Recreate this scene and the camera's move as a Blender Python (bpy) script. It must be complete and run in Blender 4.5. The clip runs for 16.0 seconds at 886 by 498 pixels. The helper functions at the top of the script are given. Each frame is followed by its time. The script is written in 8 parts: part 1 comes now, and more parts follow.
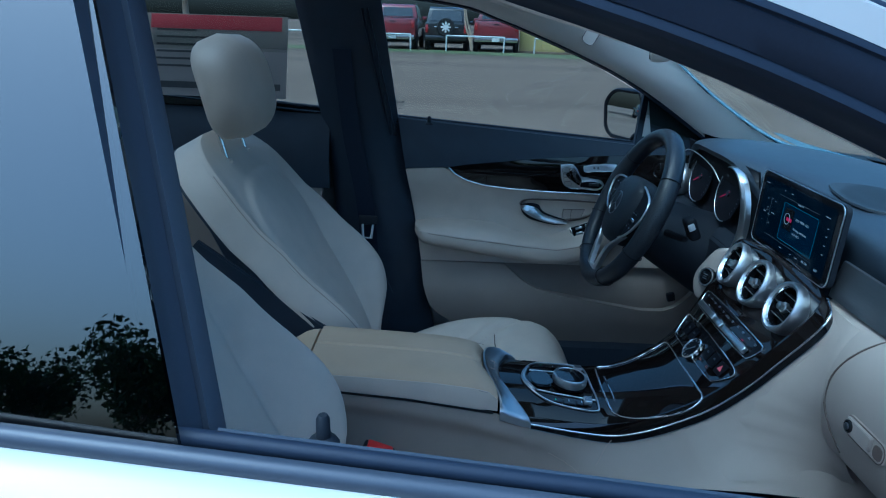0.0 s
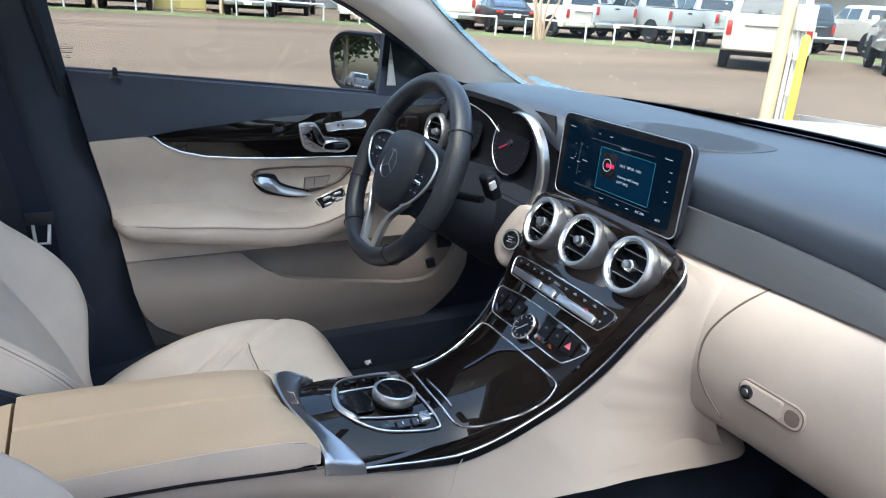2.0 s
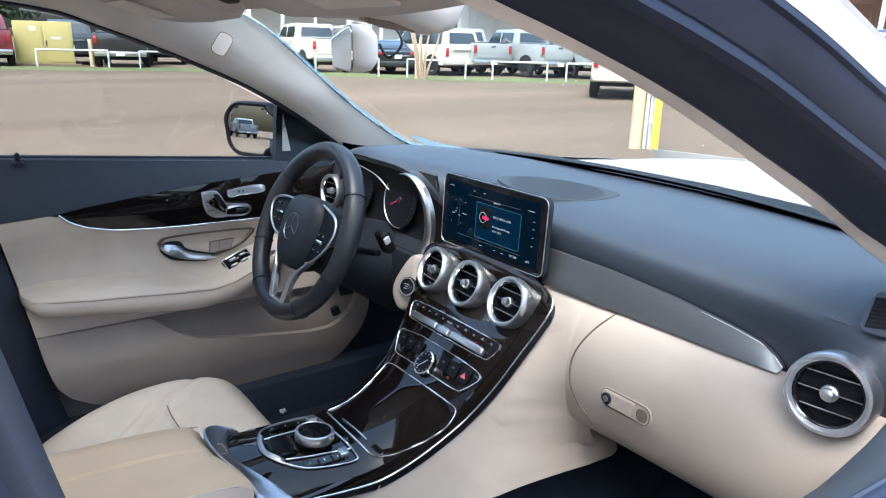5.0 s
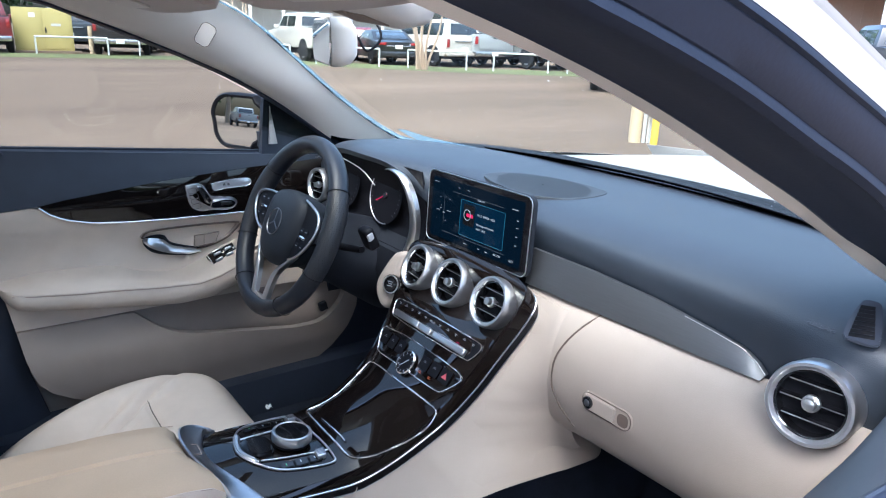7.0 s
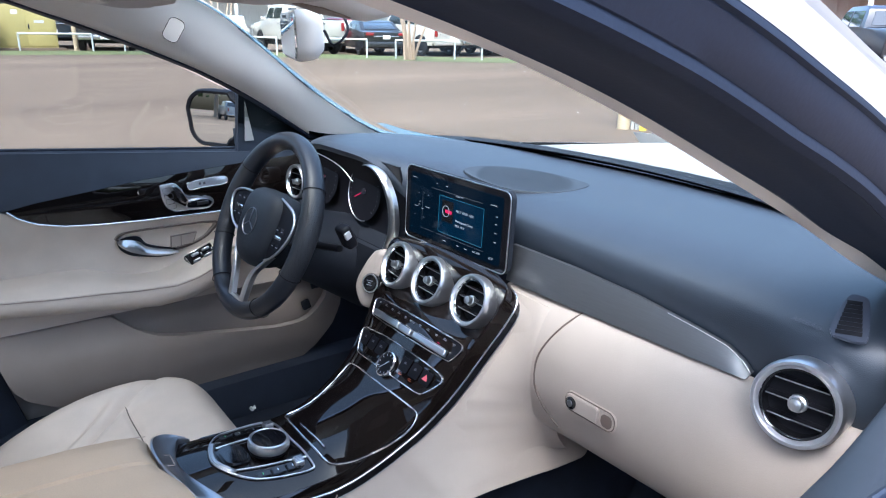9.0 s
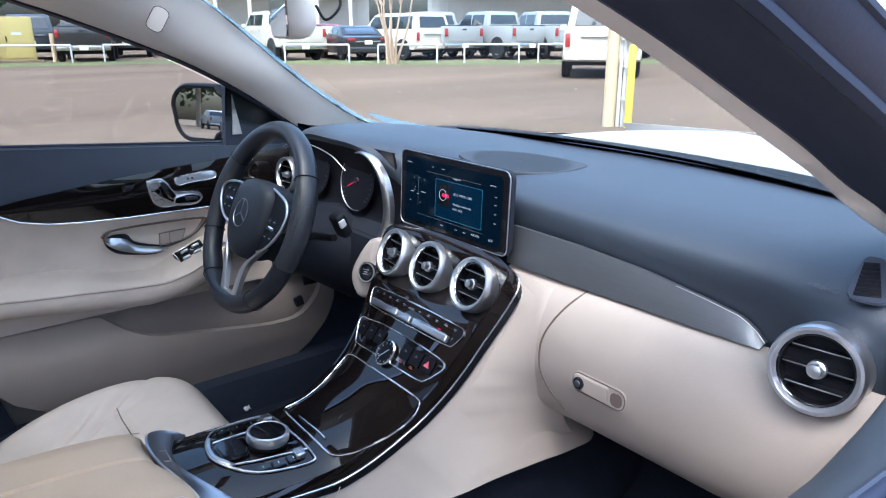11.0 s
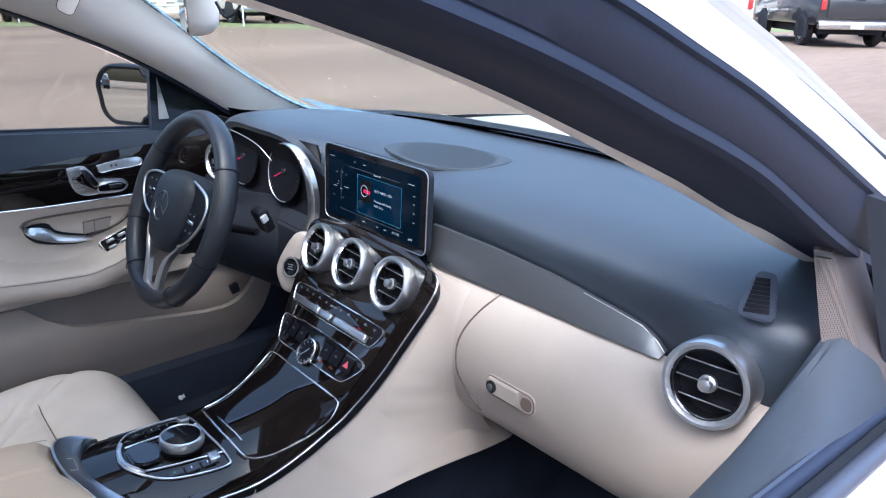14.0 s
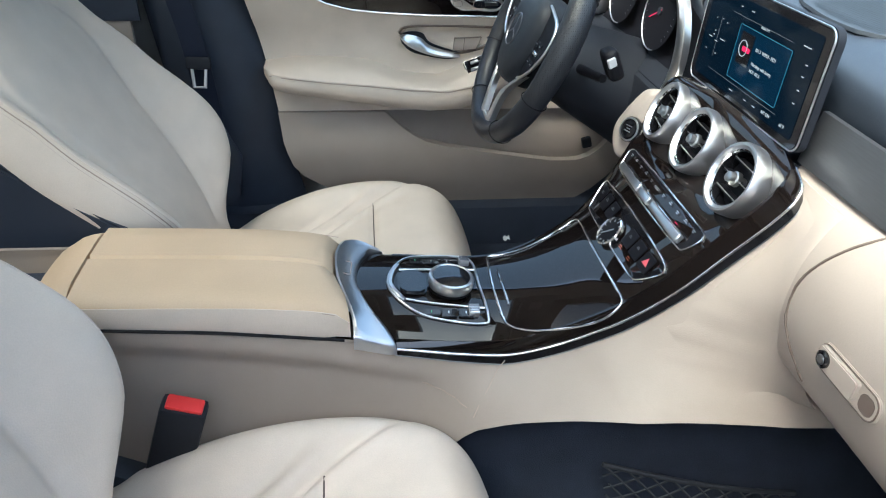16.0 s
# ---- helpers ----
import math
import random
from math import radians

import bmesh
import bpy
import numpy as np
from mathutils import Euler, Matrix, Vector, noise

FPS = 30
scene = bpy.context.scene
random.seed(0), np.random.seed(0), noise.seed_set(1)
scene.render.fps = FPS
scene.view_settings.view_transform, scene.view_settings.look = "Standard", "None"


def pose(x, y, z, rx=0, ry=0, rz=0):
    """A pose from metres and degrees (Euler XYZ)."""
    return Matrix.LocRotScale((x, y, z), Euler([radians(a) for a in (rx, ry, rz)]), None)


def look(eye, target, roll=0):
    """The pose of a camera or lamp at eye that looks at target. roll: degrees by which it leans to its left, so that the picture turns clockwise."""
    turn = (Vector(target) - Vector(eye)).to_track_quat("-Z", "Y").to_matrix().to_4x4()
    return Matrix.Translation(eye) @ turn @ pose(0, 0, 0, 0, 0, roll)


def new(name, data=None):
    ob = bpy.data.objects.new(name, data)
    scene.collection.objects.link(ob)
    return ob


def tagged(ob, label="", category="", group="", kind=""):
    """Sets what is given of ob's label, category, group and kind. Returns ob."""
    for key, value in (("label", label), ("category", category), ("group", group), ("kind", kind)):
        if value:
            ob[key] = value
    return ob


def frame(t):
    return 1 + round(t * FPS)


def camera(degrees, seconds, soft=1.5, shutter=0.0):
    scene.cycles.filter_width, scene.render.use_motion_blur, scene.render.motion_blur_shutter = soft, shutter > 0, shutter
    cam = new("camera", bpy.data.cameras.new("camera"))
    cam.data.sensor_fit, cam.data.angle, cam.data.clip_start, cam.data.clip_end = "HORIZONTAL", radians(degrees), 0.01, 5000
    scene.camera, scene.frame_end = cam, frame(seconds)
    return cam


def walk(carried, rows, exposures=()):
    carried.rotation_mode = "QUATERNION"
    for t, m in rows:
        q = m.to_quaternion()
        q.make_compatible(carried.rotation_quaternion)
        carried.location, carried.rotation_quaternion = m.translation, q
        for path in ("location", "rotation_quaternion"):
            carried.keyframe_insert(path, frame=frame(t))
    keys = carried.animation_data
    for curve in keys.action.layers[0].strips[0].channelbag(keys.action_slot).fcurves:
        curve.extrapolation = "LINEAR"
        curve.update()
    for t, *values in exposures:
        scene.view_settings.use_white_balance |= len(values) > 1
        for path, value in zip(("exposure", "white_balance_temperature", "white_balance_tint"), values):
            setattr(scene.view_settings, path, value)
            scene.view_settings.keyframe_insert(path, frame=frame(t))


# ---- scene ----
cam = camera(64.8, 16.0, soft=1.1)
PATH = [
    (0, (0.019, -1.113, 1.23), (0.007, 0.789, 0.612), 2.0),
    (0.5, (-0.02, -0.932, 1.21), (0.274, 0.955, 0.616), 1.8),
    (1, (-0.065, -0.831, 1.19), (0.374, 1.008, 0.537), 2.1),
    (1.5, (-0.113, -0.747, 1.182), (0.74, 0.913, 0.463), 6.6),
    (2, (-0.101, -0.775, 1.154), (0.779, 0.891, 0.482), 3.6),
    (2.5, (-0.125, -0.836, 1.179), (0.775, 0.819, 0.509), 0.6),
    (3, (-0.145, -0.871, 1.192), (0.747, 0.793, 0.533), 1.3),
    (3.5, (-0.166, -0.879, 1.213), (0.824, 0.739, 0.582), 1.8),
    (4, (-0.182, -0.891, 1.216), (0.884, 0.693, 0.619), 1.6),
    (4.5, (-0.174, -0.882, 1.227), (0.932, 0.678, 0.642), 1.6),
    (5, (-0.17, -0.891, 1.223), (0.968, 0.655, 0.662), 1.5),
    (5.2, (-0.164, -0.895, 1.219), (0.989, 0.641, 0.662), 1.7),
    (7.5, (-0.117, -0.885, 1.238), (1.012, 0.658, 0.649), 2.0),
    (8, (-0.094, -0.883, 1.25), (1.049, 0.648, 0.658), 1.2),
    (8.5, (-0.082, -0.881, 1.237), (1.078, 0.632, 0.632), 0.7),
    (9, (-0.094, -0.874, 1.231), (1.053, 0.647, 0.62), 1.0),
    (9.2, (-0.092, -0.866, 1.222), (1.035, 0.675, 0.625), -0.1),
    (11.3, (-0.1, -0.852, 1.193), (1.086, 0.641, 0.587), -0.3),
    (11.5, (-0.091, -0.862, 1.208), (1.08, 0.635, 0.587), -1.0),
    (12, (-0.101, -0.884, 1.221), (1.077, 0.6, 0.579), -1.3),
    (12.5, (-0.102, -0.891, 1.237), (1.095, 0.564, 0.566), -1.0),
    (13, (-0.097, -0.895, 1.228), (1.127, 0.535, 0.551), -0.7),
    (13.5, (-0.08, -0.904, 1.231), (1.174, 0.502, 0.557), 0.3),
    (14, (-0.029, -0.875, 1.235), (1.206, 0.539, 0.547), 0.7),
    (14.5, (0.018, -0.828, 1.238), (1.199, 0.595, 0.476), 1.3),
    (15, (0.087, -0.811, 1.208), (1.127, 0.596, 0.238), 2.0),
    (15.5, (0.162, -0.778, 1.192), (0.738, 0.827, 0.148), 0.5),
    (16, (0.142, -0.763, 1.161), (0.343, 0.923, 0.106), 1.8),
]
EXPOSE = [(0.0, 1.05, 3900, -10), (0.3, 1.5, 4500, -4), (0.7, 2.2, 5300, 5), (1.2, 2.45, 5500, 6), (2.5, 2.6, 5500, 4), (5.0, 2.5, 5400, 6), (9.0, 2.43, 5150, 8), (13.5, 2.45, 5150, 10), (14.5, 2.47, 5300, 7), (15.0, 2.55, 5600, 2), (16.0, 2.77, 5650, 0)]
walk(cam, [(t, look(eye, target, roll)) for t, eye, target, roll in PATH], EXPOSE)

# ---- light ----
world = bpy.data.worlds.new("sky")
scene.world = world
world.use_nodes = True
_n = world.node_tree.nodes
_sky = _n.new("ShaderNodeTexSky")
_sky.sky_type, _sky.sun_disc = 'NISHITA', False
_sky.sun_elevation, _sky.sun_rotation = radians(60), radians(-130)
_sky.dust_density, _sky.air_density = 7.0, 1.0
world.node_tree.links.new(_sky.outputs[0], _n["Background"].inputs[0])
_n["Background"].inputs[1].default_value = 0.15
sun = new("sun", bpy.data.lights.new("sun", 'SUN'))
sun.data.energy, sun.data.angle, sun.data.color = 0.25, radians(25.0), (1.0, 0.93, 0.82)
sun.matrix_world = look((-4.9, -4.1, 11.0), (0, 0, 0))


# ---- materials ----
def shader(name, base, rough=0.5, metal=0.0, coat=0.0, grain=0.0, scale=200.0, bump=0.0, blot=0.0, spec=0.5, stretch=(1, 1, 1), coat_rough=0.04):
    """A surface with fine grain and broad blotches."""
    m = bpy.data.materials.new(name)
    m.use_nodes = True
    t = m.node_tree
    b = t.nodes["Principled BSDF"]
    b.inputs["Base Color"].default_value = (*base, 1)
    b.inputs["Roughness"].default_value = rough
    b.inputs["Metallic"].default_value = metal
    b.inputs["Coat Weight"].default_value = coat
    b.inputs["Coat Roughness"].default_value = coat_rough
    b.inputs["Specular IOR Level"].default_value = spec
    if grain or bump or blot:
        co = t.nodes.new("ShaderNodeTexCoord")
        mp = t.nodes.new("ShaderNodeMapping")
        mp.inputs["Scale"].default_value = stretch
        t.links.new(co.outputs["Object"], mp.inputs[0])
        fine = t.nodes.new("ShaderNodeTexNoise")
        fine.inputs["Scale"].default_value, fine.inputs["Detail"].default_value = scale, 4
        broad = t.nodes.new("ShaderNodeTexNoise")
        broad.inputs["Scale"].default_value, broad.inputs["Detail"].default_value = scale / 40, 3
        for n in (fine, broad):
            t.links.new(mp.outputs[0], n.inputs["Vector"])
        mix = t.nodes.new("ShaderNodeMix")
        mix.data_type = 'RGBA'
        mix.inputs["A"].default_value = (*[c * (1 - grain) for c in base], 1)
        mix.inputs["B"].default_value = (*[min(1, c * (1 + grain)) for c in base], 1)
        t.links.new(fine.outputs["Fac"], mix.inputs["Factor"])
        mix2 = t.nodes.new("ShaderNodeMix")
        mix2.data_type, mix2.blend_type = 'RGBA', 'MULTIPLY'
        ramp = t.nodes.new("ShaderNodeMapRange")
        ramp.inputs["From Min"].default_value, ramp.inputs["From Max"].default_value = 0.3, 0.7
        ramp.inputs["To Min"].default_value, ramp.inputs["To Max"].default_value = 1 - blot, 1 + blot
        t.links.new(broad.outputs["Fac"], ramp.inputs["Value"])
        mix2.inputs["Factor"].default_value = 1
        t.links.new(mix.outputs["Result"], mix2.inputs["A"])
        t.links.new(ramp.outputs[0], mix2.inputs["B"])
        t.links.new(mix2.outputs["Result"], b.inputs["Base Color"])
        if bump:
            bp = t.nodes.new("ShaderNodeBump")
            bp.inputs["Strength"].default_value, bp.inputs["Distance"].default_value = bump, 0.001
            t.links.new(fine.outputs["Fac"], bp.inputs["Height"])
            t.links.new(bp.outputs[0], b.inputs["Normal"])
    return m


def glass(name, tint, gloss=1.0, face=0.0):
    m = bpy.data.materials.new(name)
    m.use_nodes = True
    t = m.node_tree
    out = t.nodes["Material Output"]
    tr, gl, mx, lw = (t.nodes.new("ShaderNode" + k) for k in ("BsdfTransparent", "BsdfGlossy", "MixShader", "LayerWeight"))
    tr.inputs[0].default_value = (*tint, 1)
    gl.inputs["Roughness"].default_value = 0.01
    lw.inputs[0].default_value = 0.5
    pw5, ad = t.nodes.new("ShaderNodeMath"), t.nodes.new("ShaderNodeMath")
    pw5.operation, pw5.inputs[1].default_value = 'POWER', 5.0
    ad.operation, ad.inputs[1].default_value, ad.inputs[2].default_value = 'MULTIPLY_ADD', 0.9 * gloss, face or 0.035 * gloss
    t.links.new(lw.outputs["Facing"], pw5.inputs[0])
    t.links.new(pw5.outputs[0], ad.inputs[0])
    t.links.new(ad.outputs[0], mx.inputs[0])
    t.links.new(tr.outputs[0], mx.inputs[1])
    t.links.new(gl.outputs[0], mx.inputs[2])
    t.links.new(mx.outputs[0], out.inputs[0])
    return m


def glow(name, color, strength):
    m = bpy.data.materials.new(name)
    m.use_nodes = True
    b = m.node_tree.nodes["Principled BSDF"]
    b.inputs["Base Color"].default_value = (*[c * 0.1 for c in color], 1)
    b.inputs["Emission Color"].default_value = (*color, 1)
    b.inputs["Emission Strength"].default_value = strength
    b.inputs["Roughness"].default_value = 0.1
    b.inputs["Specular IOR Level"].default_value = 0.2
    return m


LEATHER = shader("beige_leather", (0.60, 0.52, 0.432), 0.48, grain=0.08, scale=700, bump=0.35, blot=0.05)
TAN = shader("armrest_leather", (0.55, 0.415, 0.272), 0.50, grain=0.06, scale=500, bump=0.25, blot=0.04)
BEIGE = shader("beige_plastic", (0.305, 0.260, 0.222), 0.6, grain=0.05, scale=700, bump=0.2, blot=0.03)
SEAM = shader("seam_shadow", (0.10, 0.075, 0.06), 0.8)
# darker tone for seam lines, with the shade of creases and slots in it
CREASE_SHADE = shader("seam_and_crease_shade", (0.36, 0.29, 0.24), 0.7)
STEEL = shader("dull_steel", (0.62, 0.62, 0.62), 0.45, 0.5)
STITCH = shader("stitching", (0.62, 0.54, 0.47), 0.7)
PAD = shader("dark_blue_soft_pad", (0.025, 0.032, 0.043), 0.42, grain=0.15, scale=900, bump=0.35, blot=0.05)
DARK = shader("dark_blue_plastic", (0.024, 0.032, 0.050), 0.55, grain=0.15, scale=800, bump=0.3, blot=0.08)
BLACK = shader("gloss_black", (0.006, 0.006, 0.007), 0.08, coat=0.5)
MATTE = shader("matte_black", (0.011, 0.013, 0.018), 0.6, spec=0.25)
RUBBER = shader("black_seal_rubber", (0.013, 0.018, 0.034), 0.55, spec=0.3, grain=0.2, scale=300, bump=0.1)
WHEEL_LEATHER = shader("black_leather", (0.013, 0.015, 0.020), 0.33, grain=0.2, scale=700, bump=0.35)
HUB = shader("black_grained_vinyl", (0.016, 0.019, 0.024), 0.55, grain=0.2, scale=900, bump=0.3, spec=0.3)
WOOD = shader("dark_walnut_veneer", (0.0065, 0.0048, 0.0042), 0.25, coat=1.0, grain=0.55, scale=90, blot=0.25, stretch=(0.12, 1, 1), coat_rough=0.02, spec=0.0)
CHROME = shader("polished_chrome", (0.90, 0.90, 0.91), 0.12, 1.0)
SILVER = shader("satin_silver", (0.72, 0.72, 0.72), 0.30, 1.0, grain=0.05, scale=900, bump=0.1)
BRUSHED = shader("brushed_aluminium", (0.24, 0.245, 0.255), 0.46, 1.0, grain=0.08, scale=600, bump=0.04, stretch=(1, 0.05, 1))
CARPET = shader("dark_blue_carpet", (0.013, 0.020, 0.037), 0.95, grain=0.5, scale=900, bump=1.0, blot=0.2)
MAT = shader("dark_blue_floor_mat", (0.013, 0.019, 0.034), 0.9, grain=0.5, scale=700, bump=0.8, blot=0.15)
LINER = shader("headliner_fabric", (0.66, 0.60, 0.55), 0.9, grain=0.12, scale=1200, bump=0.5)
TRIM = shader("pillar_fabric", (0.82, 0.77, 0.70), 0.85, grain=0.08, scale=1200, bump=0.4)
PAINT = shader("white_car_paint", (0.47, 0.46, 0.45), 0.40, coat=0.25)
MIRROR = shader("mirror_glass", (0.85, 0.87, 0.88), 0.01, 1.0)
RED = shader("red_button", (0.62, 0.03, 0.03), 0.4)
def dotted(name, base, dots, scale, rough=0.55, metal=0.0, edge=0.35):
    """A perforated surface: small round holes in rows."""
    m = shader(name, base, rough, metal)
    t = m.node_tree
    co, vo, mp, mx, bp = (t.nodes.new("ShaderNode" + k) for k in ("TexCoord", "TexVoronoi", "MapRange", "Mix", "Bump"))
    vo.inputs["Scale"].default_value, vo.inputs["Randomness"].default_value = scale, 0.0
    mp.inputs["From Min"].default_value, mp.inputs["From Max"].default_value = edge - 0.08, edge + 0.08
    mx.data_type = 'RGBA'
    mx.inputs["A"].default_value, mx.inputs["B"].default_value = (*dots, 1), (*base, 1)
    bp.inputs["Strength"].default_value, bp.inputs["Distance"].default_value = 0.5, 0.0006
    t.links.new(co.outputs["Object"], vo.inputs["Vector"])
    t.links.new(vo.outputs["Distance"], mp.inputs["Value"])
    t.links.new(mp.outputs[0], mx.inputs["Factor"])
    t.links.new(mp.outputs[0], bp.inputs["Height"])
    b = t.nodes["Principled BSDF"]
    t.links.new(mx.outputs["Result"], b.inputs["Base Color"])
    t.links.new(bp.outputs[0], b.inputs["Normal"])
    return m


MESH = dotted("speaker_mesh", (0.085, 0.066, 0.056), (0.018, 0.013, 0.012), 620, 0.5, 0.2, 0.4)
GRIP = dotted("perforated_black_leather", (0.018, 0.019, 0.022), (0.002, 0.002, 0.003), 320, 0.42, 0.0, 0.3)
GRILLE = shader("speaker_grille", (0.022, 0.028, 0.036), 0.6)
FILM = bpy.data.materials.new("light_blue_film")
FILM.use_nodes = True
_t = FILM.node_tree
_tl, _tr, _mx = (_t.nodes.new("ShaderNode" + k) for k in ("BsdfTranslucent", "BsdfTransparent", "MixShader"))
_tl.inputs[0].default_value, _tr.inputs[0].default_value, _mx.inputs[0].default_value = (0.22, 0.31, 0.36, 1), (0.76, 0.87, 0.92, 1), 0.30
_t.links.new(_tr.outputs[0], _mx.inputs[1])
_t.links.new(_tl.outputs[0], _mx.inputs[2])
_t.links.new(_mx.outputs[0], _t.nodes["Material Output"].inputs[0])
CLEAR = glass("windscreen_glass", (0.90, 0.91, 0.86), 0.35)
TINT = glass("tinted_glass", (0.76, 0.77, 0.74), 0.45)
DARK_TINT = glass("dark_tinted_glass", (0.12, 0.125, 0.14), 0.35, 0.13)
# tint sets how much light the added roof opening lets in
ROOF_LIGHT_GLASS = glass("added_roof_glass", (0.44, 0.445, 0.44))
WRAP = glass("clear_plastic_film", (0.96, 0.965, 0.97), 0.8, 0.03)
# pale base colour carries the glint of water drops and clear plastic
DROP_GLINT = shader("drop_and_plastic_glint", (0.75, 0.78, 0.80), 0.05, spec=0.8)
PAPER = shader("window_sticker_paper", (0.30, 0.27, 0.25), 0.7)
FRAME_GREY = shader("satin_grey_black_frame", (0.040, 0.046, 0.064), 0.42, grain=0.1, scale=400, bump=0.1, blot=0.05)
SURROUND = shader("brown_black_plastic", (0.045, 0.036, 0.034), 0.5, grain=0.1, scale=700, bump=0.2)
GREY = shader("dark_chrome", (0.22, 0.22, 0.23), 0.3, 1.0)
FLAT_BLACK = shader("unlit_black_plastic", (0.006, 0.006, 0.008), 0.5, spec=0.15)
PRINT = shader("dark_print", (0.06, 0.06, 0.06), 0.7)
PRINT_RED = shader("red_print", (0.45, 0.04, 0.06), 0.7)
SATIN = shader("satin_grey_metal", (0.66, 0.66, 0.67), 0.36, 1.0, grain=0.05, scale=900, bump=0.1)
BOW_METAL = shader("satin_blue_grey_metal", (0.46, 0.48, 0.51), 0.33, 1.0, grain=0.05, scale=900, bump=0.1)
SCREEN = glow("display_screen", (0.003, 0.010, 0.020), 0.12)
SCREEN_BLUE = glow("display_blue", (0.005, 0.028, 0.060), 0.09)
SCREEN_TEXT = glow("display_white", (0.8, 0.85, 0.9), 0.065)
SCREEN_DIM = glow("display_grey", (0.25, 0.28, 0.32), 0.05)
SCREEN_EDGE = glow("display_light_blue", (0.05, 0.22, 0.32), 0.10)
SCREEN_RED = glow("display_red", (0.8, 0.03, 0.12), 0.15)
LAMP_DIM = shader("unlit_amber_lamp", (0.30, 0.06, 0.02), 0.4)
HAZARD = shader("red_hazard_print", (0.55, 0.10, 0.12), 0.5)
SIGN_GREEN = shader("green_print", (0.10, 0.35, 0.18), 0.5)


# ---- mesh helpers ----
def obj(name, verts, faces, material, parent=None, label="", angle=40):
    me = bpy.data.meshes.new(name)
    me.from_pydata([tuple(v) for v in verts], [], faces)
    me.materials.append(material)
    me.update()
    bm = bmesh.new()
    bm.from_mesh(me)
    bmesh.ops.recalc_face_normals(bm, faces=bm.faces)
    bm.to_mesh(me)
    bm.free()
    for p in me.polygons:
        p.use_smooth = True
    me.set_sharp_from_angle(angle=radians(angle))
    ob = new(name, me)
    if parent:
        ob.parent = parent
        ob.matrix_parent_inverse = parent.matrix_world.inverted()
    if label:
        ob["label"] = label
    return ob


def part(name, bm, material, parent=None, label="", m=None, angle=40):
    if m is not None:
        bm.transform(m)
    bmesh.ops.recalc_face_normals(bm, faces=bm.faces)
    me = bpy.data.meshes.new(name)
    bm.to_mesh(me)
    bm.free()
    me.materials.append(material)
    for p in me.polygons:
        p.use_smooth = True
    me.set_sharp_from_angle(angle=radians(angle))
    ob = new(name, me)
    if parent:
        ob.parent = parent
        ob.matrix_parent_inverse = parent.matrix_world.inverted()
    if label:
        ob["label"] = label
    return ob


def thing(name, label, category, at=(0, 0, 0), group="", kind=""):
    e = new(name)
    e.location = at
    e.empty_display_size = 0.05
    bpy.context.view_layer.update()
    return tagged(e, label, category, group, kind)


def curve(points, n):
    """A smooth line of n points through a few."""
    p = np.array(points, float)
    d = np.r_[0, np.cumsum(np.linalg.norm(np.diff(p, axis=0), axis=1) ** 0.5)]
    k = len(p)
    tan = np.zeros_like(p)
    for i in range(k):
        a, b = max(i - 1, 0), min(i + 1, k - 1)
        tan[i] = (p[b] - p[a]) / (d[b] - d[a])
    out = []
    for s in np.linspace(0, d[-1], n):
        i = min(np.searchsorted(d, s, side="right") - 1, k - 2)
        h = d[i + 1] - d[i]
        u = (s - d[i]) / h
        out.append((2 * u**3 - 3 * u**2 + 1) * p[i] + (u**3 - 2 * u**2 + u) * h * tan[i] + (3 * u**2 - 2 * u**3) * p[i + 1] + (u**3 - u**2) * h * tan[i + 1])
    return np.array(out)


def pw(table, x):
    """Value at x of a smooth function through (x, value) pairs."""
    xs, ys = [a for a, _ in table], [b for _, b in table]
    return float(np.interp(x, xs, ys))


def grid_faces(nu, nv, close_u=False, close_v=False, base=0):
    f = []
    for i in range(nu if close_u else nu - 1):
        for j in range(nv if close_v else nv - 1):
            a, b = i * nv + j, i * nv + (j + 1) % nv
            c, d = ((i + 1) % nu) * nv + (j + 1) % nv, ((i + 1) % nu) * nv + j
            f.append((base + a, base + b, base + c, base + d))
    return f


def loft(name, rings, material, parent=None, label="", caps=True, close=True, angle=40):
    """A skin over rings of equally many points."""
    nv, nu = len(rings[0]), len(rings)
    verts = [p for r in rings for p in r]
    faces = grid_faces(nu, nv, close_v=close)
    if caps:
        faces += [tuple(range(nv)), tuple((nu - 1) * nv + i for i in range(nv))]
    return obj(name, verts, faces, material, parent, label, angle)


def sheet(name, rows, thick, material, parent=None, label="", angle=40, away=None):
    """A sheet with thickness: rows of points, the back set off along away (a vector, or the surface's normal)."""
    g = np.array(rows, float)
    nu, nv = g.shape[:2]
    if away is None:
        du, dv = np.gradient(g, axis=0), np.gradient(g, axis=1)
        n = np.cross(du, dv)
        n /= np.linalg.norm(n, axis=2, keepdims=True) + 1e-9
    else:
        n = np.broadcast_to(np.array(away, float), g.shape)
    back = g + n * thick
    verts = [*g.reshape(-1, 3), *back.reshape(-1, 3)]
    k = nu * nv
    faces = grid_faces(nu, nv) + [tuple(reversed(f)) for f in grid_faces(nu, nv, base=k)]
    rim = [i * nv for i in range(nu)] + [(nu - 1) * nv + j for j in range(1, nv)] + [i * nv + nv - 1 for i in range(nu - 2, -1, -1)] + [j for j in range(nv - 2, 0, -1)]
    for a, b in zip(rim, rim[1:] + rim[:1]):
        faces.append((a, b, b + k, a + k))
    return obj(name, verts, faces, material, parent, label, angle)


